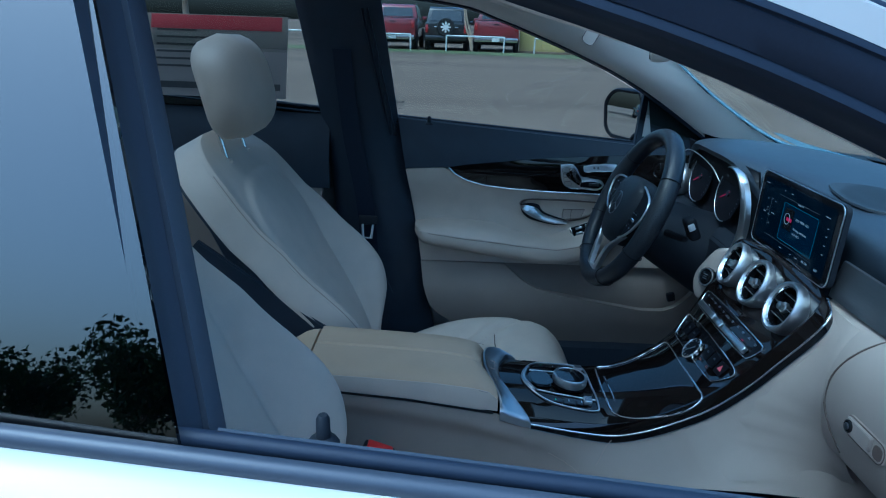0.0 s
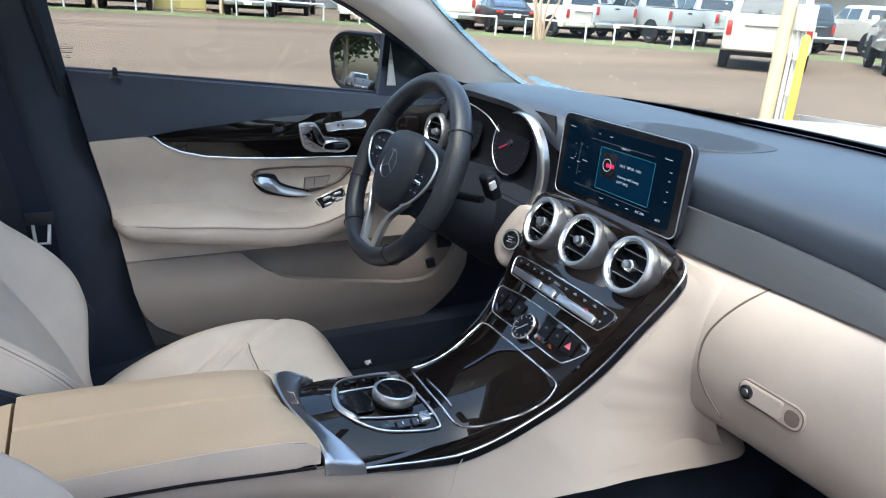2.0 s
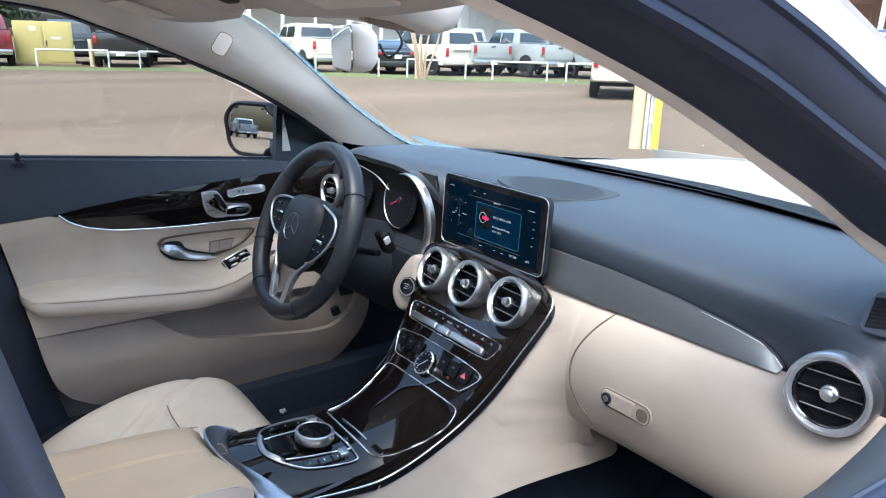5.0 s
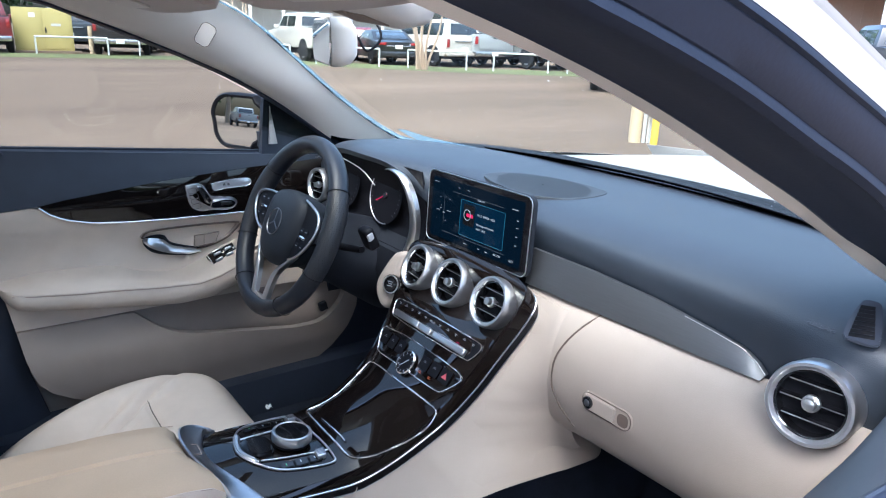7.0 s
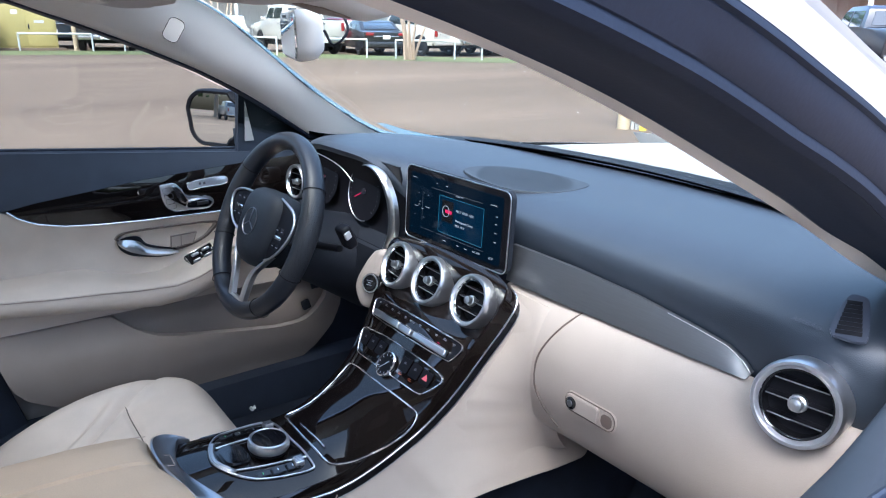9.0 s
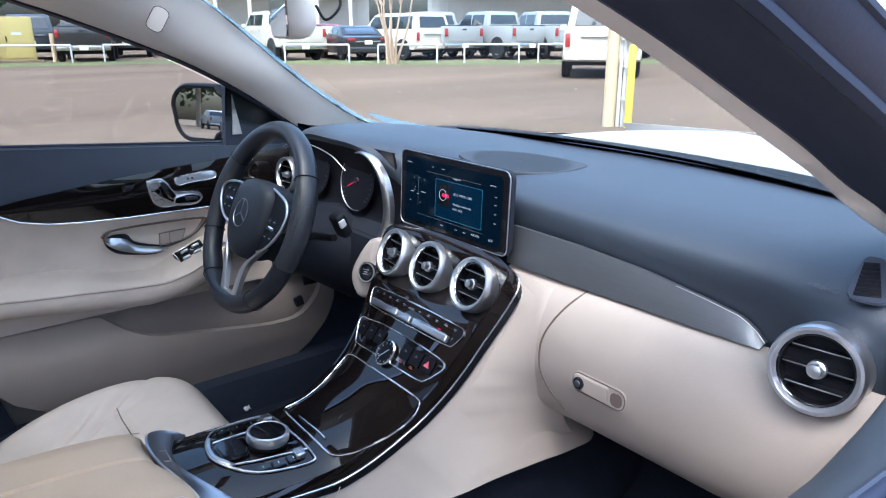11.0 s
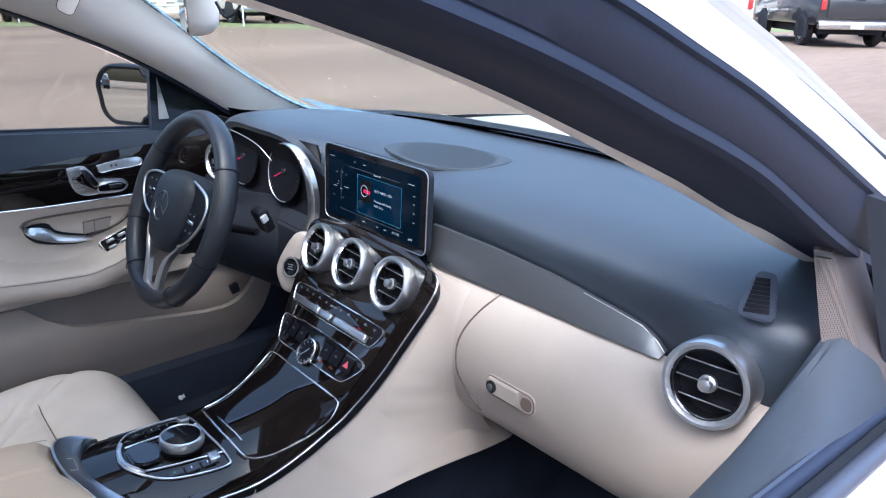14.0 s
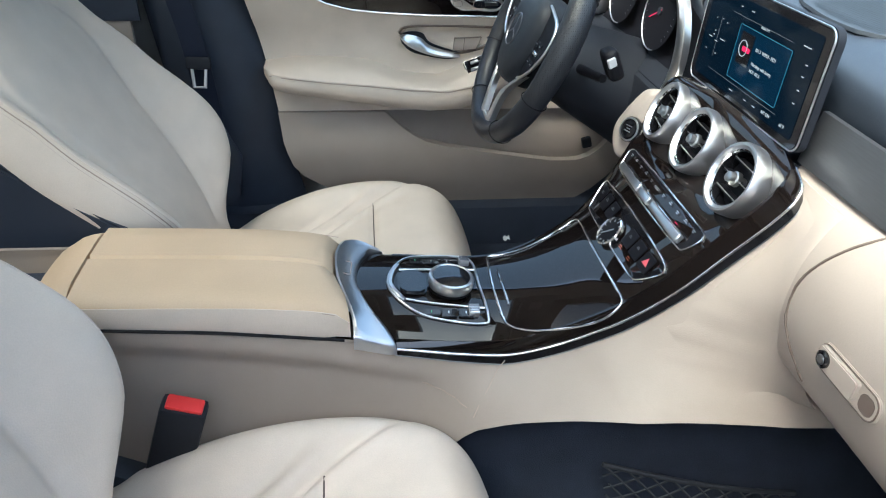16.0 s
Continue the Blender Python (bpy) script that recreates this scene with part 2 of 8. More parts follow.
def tube(name, points, r, material, parent=None, label="", n=8, closed=False, flat=1.0):
    p = np.array(points, float)
    k = len(p)
    rings, side = [], None
    for i in range(k):
        a, b = (p[(i - 1) % k], p[(i + 1) % k]) if closed else (p[max(i - 1, 0)], p[min(i + 1, k - 1)])
        t = (b - a) / (np.linalg.norm(b - a) + 1e-12)
        if side is None:
            side = np.cross(t, (0.13, 0.21, 0.97))
        side = side - t * (side @ t)
        side /= np.linalg.norm(side)
        up = np.cross(t, side)
        rr = r[i] if isinstance(r, (list, tuple, np.ndarray)) else r
        rings.append([p[i] + rr * (side * math.cos(2 * math.pi * j / n) + flat * up * math.sin(2 * math.pi * j / n)) for j in range(n)])
    verts = [v for q in rings for v in q]
    faces = grid_faces(k, n, close_u=closed, close_v=True)
    if not closed:
        faces += [tuple(range(n)), tuple((k - 1) * n + i for i in range(n))]
    return obj(name, verts, faces, material, parent, label, 60)


def lathe(name, profile, m, material, parent=None, label="", n=36, angle=30, close=False):
    """Turns (radius, height) pairs about the z axis of the pose m."""
    rings = [[m @ Vector((r * math.cos(2 * math.pi * j / n), r * math.sin(2 * math.pi * j / n), h)) for j in range(n)] for r, h in profile]
    verts = [v for q in rings for v in q]
    faces = grid_faces(len(rings), n, close_u=close, close_v=True)
    if not close:
        for k, (r, _) in ((0, profile[0]), (len(rings) - 1, profile[-1])):
            if r < 0.013:
                faces.append(tuple(k * n + i for i in range(n)))
    return obj(name, verts, faces, material, parent, label, angle)


def box(name, size, m, material, parent=None, label="", bevel=0.003, seg=2):
    bm = bmesh.new()
    bmesh.ops.create_cube(bm, size=1.0)
    bmesh.ops.scale(bm, vec=size, verts=bm.verts)
    if bevel:
        bmesh.ops.bevel(bm, geom=bm.edges[:], offset=min(bevel, min(size) * 0.45), segments=seg, affect='EDGES', profile=0.6)
    return part(name, bm, material, parent, label, m)


def plate(name, outline, thick, m, material, parent=None, label="", bevel=0.001):
    """A flat plate: an outline in the xy plane of m, from z = 0 up to thick."""
    bm = bmesh.new()
    face = bm.faces.new([bm.verts.new((u, v, 0)) for u, v in outline])
    top = bmesh.ops.extrude_face_region(bm, geom=[face])
    up = [g for g in top["geom"] if isinstance(g, bmesh.types.BMVert)]
    bmesh.ops.translate(bm, vec=(0, 0, thick), verts=up)
    if bevel:
        edge = [e for e in bm.edges if all(v in up for v in e.verts)]
        bmesh.ops.bevel(bm, geom=edge, offset=bevel, segments=2, affect='EDGES')
    return part(name, bm, material, parent, label, m)


def rounded(w, h, r, n=6):
    """The outline of a rounded rectangle."""
    out = []
    for cx, cy, a in ((w / 2 - r, h / 2 - r, 0), (-w / 2 + r, h / 2 - r, 90), (-w / 2 + r, -h / 2 + r, 180), (w / 2 - r, -h / 2 + r, 270)):
        out += [(cx + r * math.cos(radians(a + 90 * i / n)), cy + r * math.sin(radians(a + 90 * i / n))) for i in range(n + 1)]
    return out


def facing(at, normal, up=(0, 0, 1)):
    """A pose at a place whose z axis is the normal and whose y axis is as near up as can be; x then runs to the right of one who looks at it."""
    z = Vector(normal).normalized()
    x = Vector(up).cross(z).normalized()
    y = z.cross(x)
    return Matrix.Translation(at) @ Matrix((x, y, z)).transposed().to_4x4()


def bars(name, m, rows, height, material, parent, gap=0.35):
    """Lines of unreadable print: small flat bars. rows: (x, y, length)."""
    bm = bmesh.new()
    for x, y, length in rows:
        vs = [bm.verts.new(v) for v in ((x, y, 0), (x + length, y, 0), (x + length, y + height, 0), (x, y + height, 0), (x, y, 0.0006), (x + length, y, 0.0006), (x + length, y + height, 0.0006), (x, y + height, 0.0006))]
        for f in ((0, 1, 2, 3), (4, 5, 6, 7), (0, 1, 5, 4), (1, 2, 6, 5), (2, 3, 7, 6), (3, 0, 4, 7)):
            bm.faces.new([vs[i] for i in f])
    return part(name, bm, material, parent, m=m)


def words(name, text, size, m, material, parent):
    c = bpy.data.curves.new(name, 'FONT')
    c.body, c.size, c.extrude = text, size, 0.0002
    c.align_x = 'LEFT'
    tmp = bpy.data.objects.new(name, c)
    me = bpy.data.meshes.new_from_object(tmp)
    bpy.data.objects.remove(tmp)
    me.transform(m)
    me.materials.clear()
    me.materials.append(material)
    ob = new(name, me)
    ob.parent = parent
    ob.matrix_parent_inverse = parent.matrix_world.inverted()
    return ob


# ---- ground and car body ----
GROUND = shader("sunlit_concrete_lot", (0.138, 0.106, 0.080), 0.95, grain=0.22, scale=9, bump=0.4, blot=0.30, stretch=(0.16, 0.9, 1), spec=0.1)
GRASS = shader("mown_grass", (0.085, 0.10, 0.036), 0.95, grain=0.4, scale=8, bump=0.6, blot=0.25)
obj("ground", [(-400, -400, 0), (400, -400, 0), (400, 400, 0), (-400, 400, 0)], [(0, 1, 2, 3)], GROUND)
tagged(bpy.data.objects["ground"], "worn grey-tan concrete of a sunlit parking lot", "ground", kind="structure")


def sill(x, s=1):
    """Height of the window's lower edge; the camera-side door sits a little lower towards the mirror."""
    return 0.988 - 0.075 * (x + 0.12) - (max(0.0, 0.014 + 0.029 * x) if s < 0 else 0.0)


# edges of the front side window, from the roof rail down the windscreen pillar; mirrored for the other side
RAIL_IN = [(-1.75, 0.57, 1.22), (-1.2, 0.595, 1.275), (-0.6, 0.61, 1.305), (-0.25, 0.612, 1.302), (-0.02, 0.618, 1.275), (0.065, 0.622, 1.249), (0.136, 0.626, 1.225), (0.257, 0.632, 1.178), (0.477, 0.645, 1.080), (0.64, 0.665, 0.985)]
RAIL_SEAL = [(-1.75, 0.60, 1.21), (-1.2, 0.625, 1.265), (-0.6, 0.64, 1.295), (-0.25, 0.645, 1.292), (-0.02, 0.65, 1.268), (0.08, 0.658, 1.237), (0.16, 0.66, 1.208), (0.30, 0.663, 1.152), (0.46, 0.670, 1.078), (0.66, 0.69, 0.965)]
RAIL_OUT = [(-1.75, 0.63, 1.25), (-1.2, 0.655, 1.31), (-0.6, 0.67, 1.345), (-0.25, 0.673, 1.342), (0.0, 0.68, 1.308), (0.1, 0.683, 1.277), (0.19, 0.687, 1.245), (0.34, 0.692, 1.195), (0.52, 0.70, 1.118), (0.66, 0.71, 1.03), (0.80, 0.725, 0.945)]
RAIL_SKIN = [(-1.75, 0.62, 1.29), (-1.2, 0.64, 1.35), (-0.6, 0.655, 1.385), (-0.25, 0.66, 1.383), (0.0, 0.668, 1.348), (0.12, 0.675, 1.308), (0.24, 0.688, 1.250), (0.42, 0.70, 1.170), (0.64, 0.715, 1.045), (0.86, 0.75, 0.925)]
GLASS_EDGE = [(-1.75, 0.50, 1.31), (-1.2, 0.51, 1.375), (-0.6, 0.51, 1.40), (-0.25, 0.50, 1.40), (0.0, 0.50, 1.38), (0.12, 0.505, 1.345), (0.2, 0.51, 1.318), (0.357, 0.535, 1.255), (0.48, 0.56, 1.178), (0.61, 0.58, 1.091), (0.78, 0.62, 1.0), (0.86, 0.64, 0.965)]


# the camera's side, its pillar seen past the door frame
RAIL_IN_NEAR = RAIL_IN[:3] + [(-0.25, 0.605, 1.298), (-0.02, 0.600, 1.262), (0.08, 0.597, 1.236), (0.15, 0.596, 1.217), (0.20, 0.595, 1.200), (0.25, 0.595, 1.181), (0.31, 0.595, 1.156), (0.39, 0.595, 1.121), (0.47, 0.596, 1.086), (0.53, 0.597, 1.058), (0.60, 0.598, 1.024), (0.69, 0.60, 0.984), (0.78, 0.61, 0.944)]
RAIL_SEAL_NEAR = RAIL_SEAL[:3] + [(-0.25, 0.632, 1.293), (-0.02, 0.622, 1.266), (0.08, 0.618, 1.242), (0.15, 0.617, 1.221), (0.20, 0.617, 1.204), (0.25, 0.617, 1.185), (0.33, 0.617, 1.152), (0.42, 0.618, 1.114), (0.50, 0.619, 1.076), (0.575, 0.62, 1.045), (0.67, 0.62, 1.001), (0.78, 0.63, 0.952)]
RAIL_BEAD_NEAR = [(-1.75, 0.618, 1.235), (-1.2, 0.643, 1.292), (-0.6, 0.660, 1.327), (-0.25, 0.665, 1.322), (-0.02, 0.669, 1.280), (0.08, 0.671, 1.250), (0.14, 0.672, 1.233), (0.20, 0.673, 1.214), (0.25, 0.673, 1.196), (0.30, 0.674, 1.176), (0.36, 0.675, 1.153), (0.42, 0.676, 1.127), (0.50, 0.677, 1.085), (0.58, 0.678, 1.044), (0.68, 0.682, 0.998), (0.78, 0.69, 0.957)]
RAIL_OUT_NEAR = RAIL_OUT[:4] + [(-0.02, 0.680, 1.307), (0.08, 0.682, 1.281), (0.18, 0.684, 1.253), (0.24, 0.685, 1.234), (0.30, 0.685, 1.213), (0.37, 0.685, 1.188), (0.44, 0.686, 1.159), (0.475, 0.687, 1.144), (0.61, 0.690, 1.084), (0.78, 0.70, 1.005)]
RAIL_SKIN_NEAR = RAIL_SKIN[:4] + [(-0.02, 0.664, 1.333), (0.10, 0.668, 1.299), (0.21, 0.671, 1.264), (0.25, 0.672, 1.251), (0.31, 0.673, 1.230), (0.39, 0.675, 1.200), (0.46, 0.677, 1.174), (0.64, 0.684, 1.099), (0.78, 0.69, 1.043)]
RAIL_XS = np.r_[np.linspace(-1.75, -0.02, 20), np.linspace(0.01, 0.76, 50)]


def near_line(points):
    """The camera-side rail, drawn smooth and cut at even steps along the car."""
    c = curve(points, 240)
    return [(x, -float(np.interp(x, c[:, 0], c[:, 1])), float(np.interp(x, c[:, 0], c[:, 2]))) for x in RAIL_XS]


def side(points, s, n=60):
    return [(x + (0.05 * min(1, max(0, (x + 0.3) / 0.3)) * min(1, max(0, (0.75 - x) / 0.4)) if s > 0 else 0), s * y, z) for x, y, z in curve(points, n)]


car = thing("sedan", "white sedan body with beige headliner and pillars", "car")
for s in (1, -1):
    if s > 0:
        a, b, c, d, e = (side(p, s) for p in (RAIL_IN, RAIL_SEAL, RAIL_OUT, RAIL_SKIN, GLASS_EDGE))
    else:
        a, b, bead, c, d, e = (near_line(p) for p in (RAIL_IN_NEAR, RAIL_SEAL_NEAR, RAIL_BEAD_NEAR, RAIL_OUT_NEAR, RAIL_SKIN_NEAR, GLASS_EDGE))
    lip = [tuple(np.array(p) * 0.45 + np.array(q) * 0.55) for p, q in zip(a, b)] if s > 0 else b
    mid = [tuple((np.array(p) * 0.5 + np.array(q) * 0.5) + np.array((-0.008, -0.012 * s, -0.006))) for p, q in zip(a, e)]
    bulge = [tuple(np.array(p) * 0.85 + np.array(q) * 0.15 + np.array((-0.006, -0.008 * s, -0.003))) for p, q in zip(a, e)]
    bulge2 = [tuple(np.array(p) * 0.15 + np.array(q) * 0.85 + np.array((-0.006, -0.008 * s, -0.003))) for p, q in zip(a, e)]
    sheet("pillar_trim", [lip, a, bulge, mid, bulge2, e], 0.004 * s, TRIM, car, "light beige fabric-covered windscreen pillar and roof rail")
    # ridged rubber door seal and dark frame
    rows = []
    if s > 0:
        for f, lift in ((0, 0), (0.10, 0.003), (0.24, 0.002), (0.40, -0.004), (0.46, 0.008), (0.52, 0.011), (0.57, 0.008), (0.62, -0.006), (0.70, -0.002), (0.90, -0.002), (0.94, 0.006), (0.98, 0.007), (1.0, 0.0)):
            rows.append([tuple(np.array(p) * (1 - f) + np.array(q) * f + np.array((0, -lift, -lift * 0.5))) for p, q in zip(b, c)])
    else:
        # outwards from the pillar trim to the round seal, then up to the paint
        for f, lift in ((0, 0), (0.04, 0.002), (0.10, 0.0), (0.50, 0.0), (0.84, -0.001), (0.91, -0.004), (0.935, -0.003), (0.96, 0.0008), (0.985, 0.0026), (1.01, 0.0028), (1.03, 0.001), (1.055, -0.004), (1.10, -0.0035), (1.18, -0.0005), (1.55, 0.0005), (1.80, 0.0), (1.86, -0.003), (1.90, 0.001), (1.94, 0.0022), (1.97, 0.0005), (1.985, -0.003), (2.0, 0.0)):
            p0, p1, g = (b, bead, f) if f <= 1 else (bead, c, f - 1)
            rows.append([tuple(np.array(p) * (1 - g) + np.array(q) * g + lift * np.array((-0.60, -0.40, -0.55))) for p, q in zip(p0, p1)])
    sheet("window_frame", ([lip] if s > 0 else []) + rows, 0.004 * s, RUBBER, car, "dark ridged window frame and rubber seal")
    skin = [tuple(np.array(p) * 0.5 + np.array(q) * 0.5 + np.array((0.006, 0.008 * s, 0.004))) for p, q in zip(c, d)]
    sheet("roof_side", [c, skin, d], 0.004 * s, PAINT, car, "white painted pillar and roof edge")
    gut = [tuple(np.array(p) * 0.9 + np.array(q) * 0.1 + np.array((0, -0.004 * s, -0.006))) for p, q in zip(d, e)]
    top = [tuple(np.array(p) * 0.8 + np.array(q) * 0.2 + np.array((-0.004, 0.004 * s, 0.002))) if s > 0 else tuple(np.array(p) + np.array((0.0, 0.006, 0.019))) for p, q in zip(d, e)]
    far = [tuple(np.array(q) + np.array((0.002 if s > 0 else 0.010, 0.004 * s, -0.002 if s > 0 else 0.003))) for q in e]
    sheet("roof_rail", [d, gut, top, far], 0.003 * s, PAINT, car, "white painted outer roof rail")
    tube("roof_groove", [(x, y + 0.003 * s, z + 0.001) for x, y, z in d], 0.0062 if s > 0 else 0.0042, RUBBER, car, "dark groove along the roof edge", n=6)
    # door pillar between the side windows, dark inside
    pil = []
    for z in np.linspace(0.34, 1.29, 14):
        y = pw([(0.3, 0.74), (0.6, 0.735), (0.95, 0.725), (1.29, 0.655)], z)
        w = pw([(0.3, 0.16), (0.5, 0.115), (0.9, 0.10), (1.29, 0.105)], z)
        x = pw([(0.3, -0.15), (0.55, -0.155), (1.0, -0.225), (1.29, -0.27)], z)
        x -= 0.06 if s < 0 else 0
        y -= 0.075 if s < 0 else 0
        pil.append([(x + w, s * (y + 0.012), z), (x + w * 0.6, s * (y - 0.02), z), (x, s * (y - 0.03), z), (x - w * 0.7, s * (y - 0.02), z), (x - w, s * (y + 0.012), z), (x - w, s * (y + 0.02), z), (x + w, s * (y + 0.02), z)])
    loft("door_pillar", pil, DARK, car, "dark blue trimmed pillar between the doors")
    # rear side: upper trim, glass, door lining
    rr = [[(x, s * y, z) for x in np.linspace(-1.6, -0.32, 14)] for y, z in ((0.75, 0.3), (0.73, 0.55), (0.70, 0.70), (0.70, 0.80))]
    sheet("rear_door_lining", rr, 0.01, BEIGE, car, "beige rear door lining", away=(0, s, 0))
    rr = [[(x, s * y, z + (0.02 if z > 0.9 else 0) * -x) for x in np.linspace(-1.6, -0.30, 14)] for y, z in ((0.698, 0.80), (0.695, 0.86), (0.705, 0.93), (0.73, 0.985), (0.755, 0.985))]
    sheet("rear_door_top", rr, 0.008, DARK, car, "dark rear door top", away=(0, s, 0))
    sheet("rear_window_glass", [[(x - 0.07 * v, s * (0.748 - (0.092 if s < 0 else 0.075) * v), 0.972 - 0.02 * x * (1 - v) + 0.30 * v) for x in np.linspace(-1.5, -0.160 if s > 0 else -0.138, 8)] for v in np.linspace(0, 1, 6)], 0.004, DARK_TINT if s < 0 else TINT, car, "dark tinted rear side window", away=(0, s, 0)).visible_shadow = False
    # upright frame behind the front window: seal, ridge, outer cover
    fr = []
    for dx, dy in ((0.0, 0.0), (-0.006, 0.010), (-0.012, 0.006), (-0.016, 0.014), (-0.020, 0.010) if s > 0 else (-0.017, 0.018), (-0.028, 0.030) if s > 0 else (-0.018, 0.026), (-0.034, 0.040) if s > 0 else (-0.0195, 0.038), (-0.050, 0.042) if s > 0 else (-0.022, 0.046)):
        fr.append([(-0.124 - 0.064 * v + dx, s * (0.703 - 0.075 * v + dy), 0.945 + 0.31 * v) for v in np.linspace(0, 1, 10)])
    sheet("window_upright", fr, 0.003, FRAME_GREY, car, "dark upright window frame with seal", away=(0, s, 0))
    # painted outer side
    skin = []
    for y, z in ((0.766, 0.0), (0.775, -0.004), (0.80, -0.03), (0.835, -0.08), (0.86, -0.16), (0.868, -0.19), (0.862, -0.21), (0.87, -0.35), (0.86, -0.55), (0.82, -0.70), (0.76, -0.76)):
        skin.append([(x, s * (y), max(0.2, sill(x, s) - 0.006 + z)) for x in np.linspace(-1.7, 0.95, 40)])
    sheet("body_side", skin, 0.004, PAINT, car, "white painted body side", away=(0, -s, 0))
    fend = [[(x, s * y * (1 - 0.04 * ((x - 0.95) / 1.2) ** 2), z - 0.10 * ((x - 0.95) / 1.2) ** 1.5) for x in np.linspace(0.95, 2.15, 14)] for y, z in ((0.70, 0.915), (0.77, 0.90), (0.83, 0.86), (0.865, 0.76), (0.87, 0.55), (0.84, 0.3))]
    sheet("fender", fend, 0.004, PAINT, car, "white front fender", away=(0, -s, 0))
    # camera-side moulding is greyer: its sheen is put into the colour
    tube("belt_seal", [(x, s * 0.757, sill(x, s) - 0.002) for x in np.linspace(-1.5, 0.74, 20)], 0.0075, RUBBER if s > 0 else FRAME_GREY, car, "black outer belt moulding")
    tube("inner_seal", [(x, s * 0.733, sill(x, s) - 0.004) for x in np.linspace(-0.16, 0.66, 14)], 0.0065, RUBBER, car, "black inner belt seal")
    sheet("belt_channel", [[(x, s * y, sill(x, s) + z) for x in np.linspace(-1.5, 0.76, 20)] for y, z in ((0.725, -0.008), (0.768, -0.008))], 0.003, MATTE, car, away=(0, 0, -1))

def roof_z(x, y):
    return pw([(-1.75, 1.31), (-1.2, 1.375), (-0.6, 1.40), (-0.25, 1.40), (0.0, 1.385), (0.16, 1.340)], x) + 0.02 * (1 - (y / 0.53) ** 2)


def roof_piece(name, x0, x1, y0, y1, lift, material, label, thick=0.008):
    return sheet(name, [[(x, y, roof_z(x, y) + lift) for y in np.linspace(y0, y1, 12)] for x in np.linspace(x0, x1, 12)], thick, material, car, label, away=(0, 0, 1))


for lift, mat_, nm in ((0.0, LINER, "headliner"), (0.035, PAINT, "roof_skin")):
    for x0, x1, y0, y1 in ((-0.12, 0.16, -0.53, 0.53), (-1.75, -1.30, -0.53, 0.53), (-1.30, -0.12, -0.53, -0.42), (-1.30, -0.12, 0.42, 0.53)):
        roof_piece(nm, x0, x1, y0, y1, lift, mat_, "light beige fabric headliner" if lift == 0 else "white painted roof")
# unseen roof opening, added to brighten seats and armrest from above
roof_piece("roof_glass", -1.32, -0.10, -0.44, 0.44, 0.024, ROOF_LIGHT_GLASS, "added unseen glass panel that lets daylight into the cabin", 0.004)
wind = []
for u in np.linspace(0, 1, 18):
    x0, y0, z0 = curve(GLASS_EDGE[5:], 18)[int(round(u * 17))]
    slide = 0.05 * min(1, max(0, (x0 + 0.3) / 0.3)) * min(1, max(0, (0.75 - x0) / 0.4))
    wind.append([(x0 + slide * (v + 1) / 2 + 0.13 * (1 - v * v) * u ** 0.7, y0 * v, z0 + 0.012 * (1 - v * v)) for v in np.linspace(-1, 1, 19)])
screen_glass = sheet("windscreen", wind, 0.004, CLEAR, car, "clear laminated windscreen", away=(0.4, 0, 0.9))
screen_glass.visible_shadow = False
wind = np.array(wind)


def on_glass(u, v, off=-0.004):
    """A place on the inner face of the windscreen: u down its edge, v across."""
    i, j = min(u * 17, 16.999), min((v + 1) * 9, 17.999)
    a, b = int(i), int(j)
    f, g = i - a, j - b
    p = (wind[a, b] * (1 - g) + wind[a, b + 1] * g) * (1 - f) + (wind[a + 1, b] * (1 - g) + wind[a + 1, b + 1] * g) * f
    return p + np.array((0.4, 0, 0.9)) * off


for s in (1, -1):
    sheet("frit_band", [[on_glass(u, s * v) for u in np.linspace(0, 1, 30)] for v in (0.990, 1.0)], 0.001, MATTE, car, "black printed band along the windscreen edge", away=(0.4, 0, 0.9))
film = [[on_glass(u, 0.989 - w * pw([(0.15, 0.010), (0.35, 0.022), (0.7, 0.034), (0.9, 0.045), (0.96, 0.09)], u), -0.006) for w in np.linspace(0, 1, 6)] for u in np.linspace(0.15, 0.96, 24)]
sheet("protective_film", film, 0.0008, FILM, car, "light blue protective film along the windscreen edge", away=(0.4, 0, 0.9))
film = [[on_glass(u, v, -0.006) for v in np.linspace(0.90, pw([(0.84, 0.86), (0.89, 0.80), (0.93, 0.72), (0.96, 0.62)], u), 10)] for u in np.linspace(0.84, 0.96, 10)]
sheet("protective_film", film, 0.0008, FILM, car, "patch of light blue protective film in the windscreen corner", away=(0.4, 0, 0.9))
sheet("frit_band", [[on_glass(u, v) for v in np.linspace(-0.98, 0.60, 30)] for u in (0.945, 1.0)], 0.001, FLAT_BLACK, car, "black printed band along the windscreen base", away=(0.4, 0, 0.9))
rnd = random.Random(5)
bm = bmesh.new()
for _ in range(150):
    u, v = rnd.choice((0.42, 0.62, 0.80, 0.88, 0.93)) + rnd.gauss(0, 0.02), 0.982 - abs(rnd.gauss(0, 0.008))
    p = Vector(on_glass(u, v, -0.0085))
    bmesh.ops.create_icosphere(bm, subdivisions=1, radius=rnd.uniform(0.0012, 0.0032), matrix=Matrix.Translation(p) @ Matrix.Diagonal((1.0, 1.4, 0.4, 1)))
film_specks = part("film_specks", bm, MATTE, car, "dark specks along the film")
film_specks["kind"] = "stuff"
bm = bmesh.new()
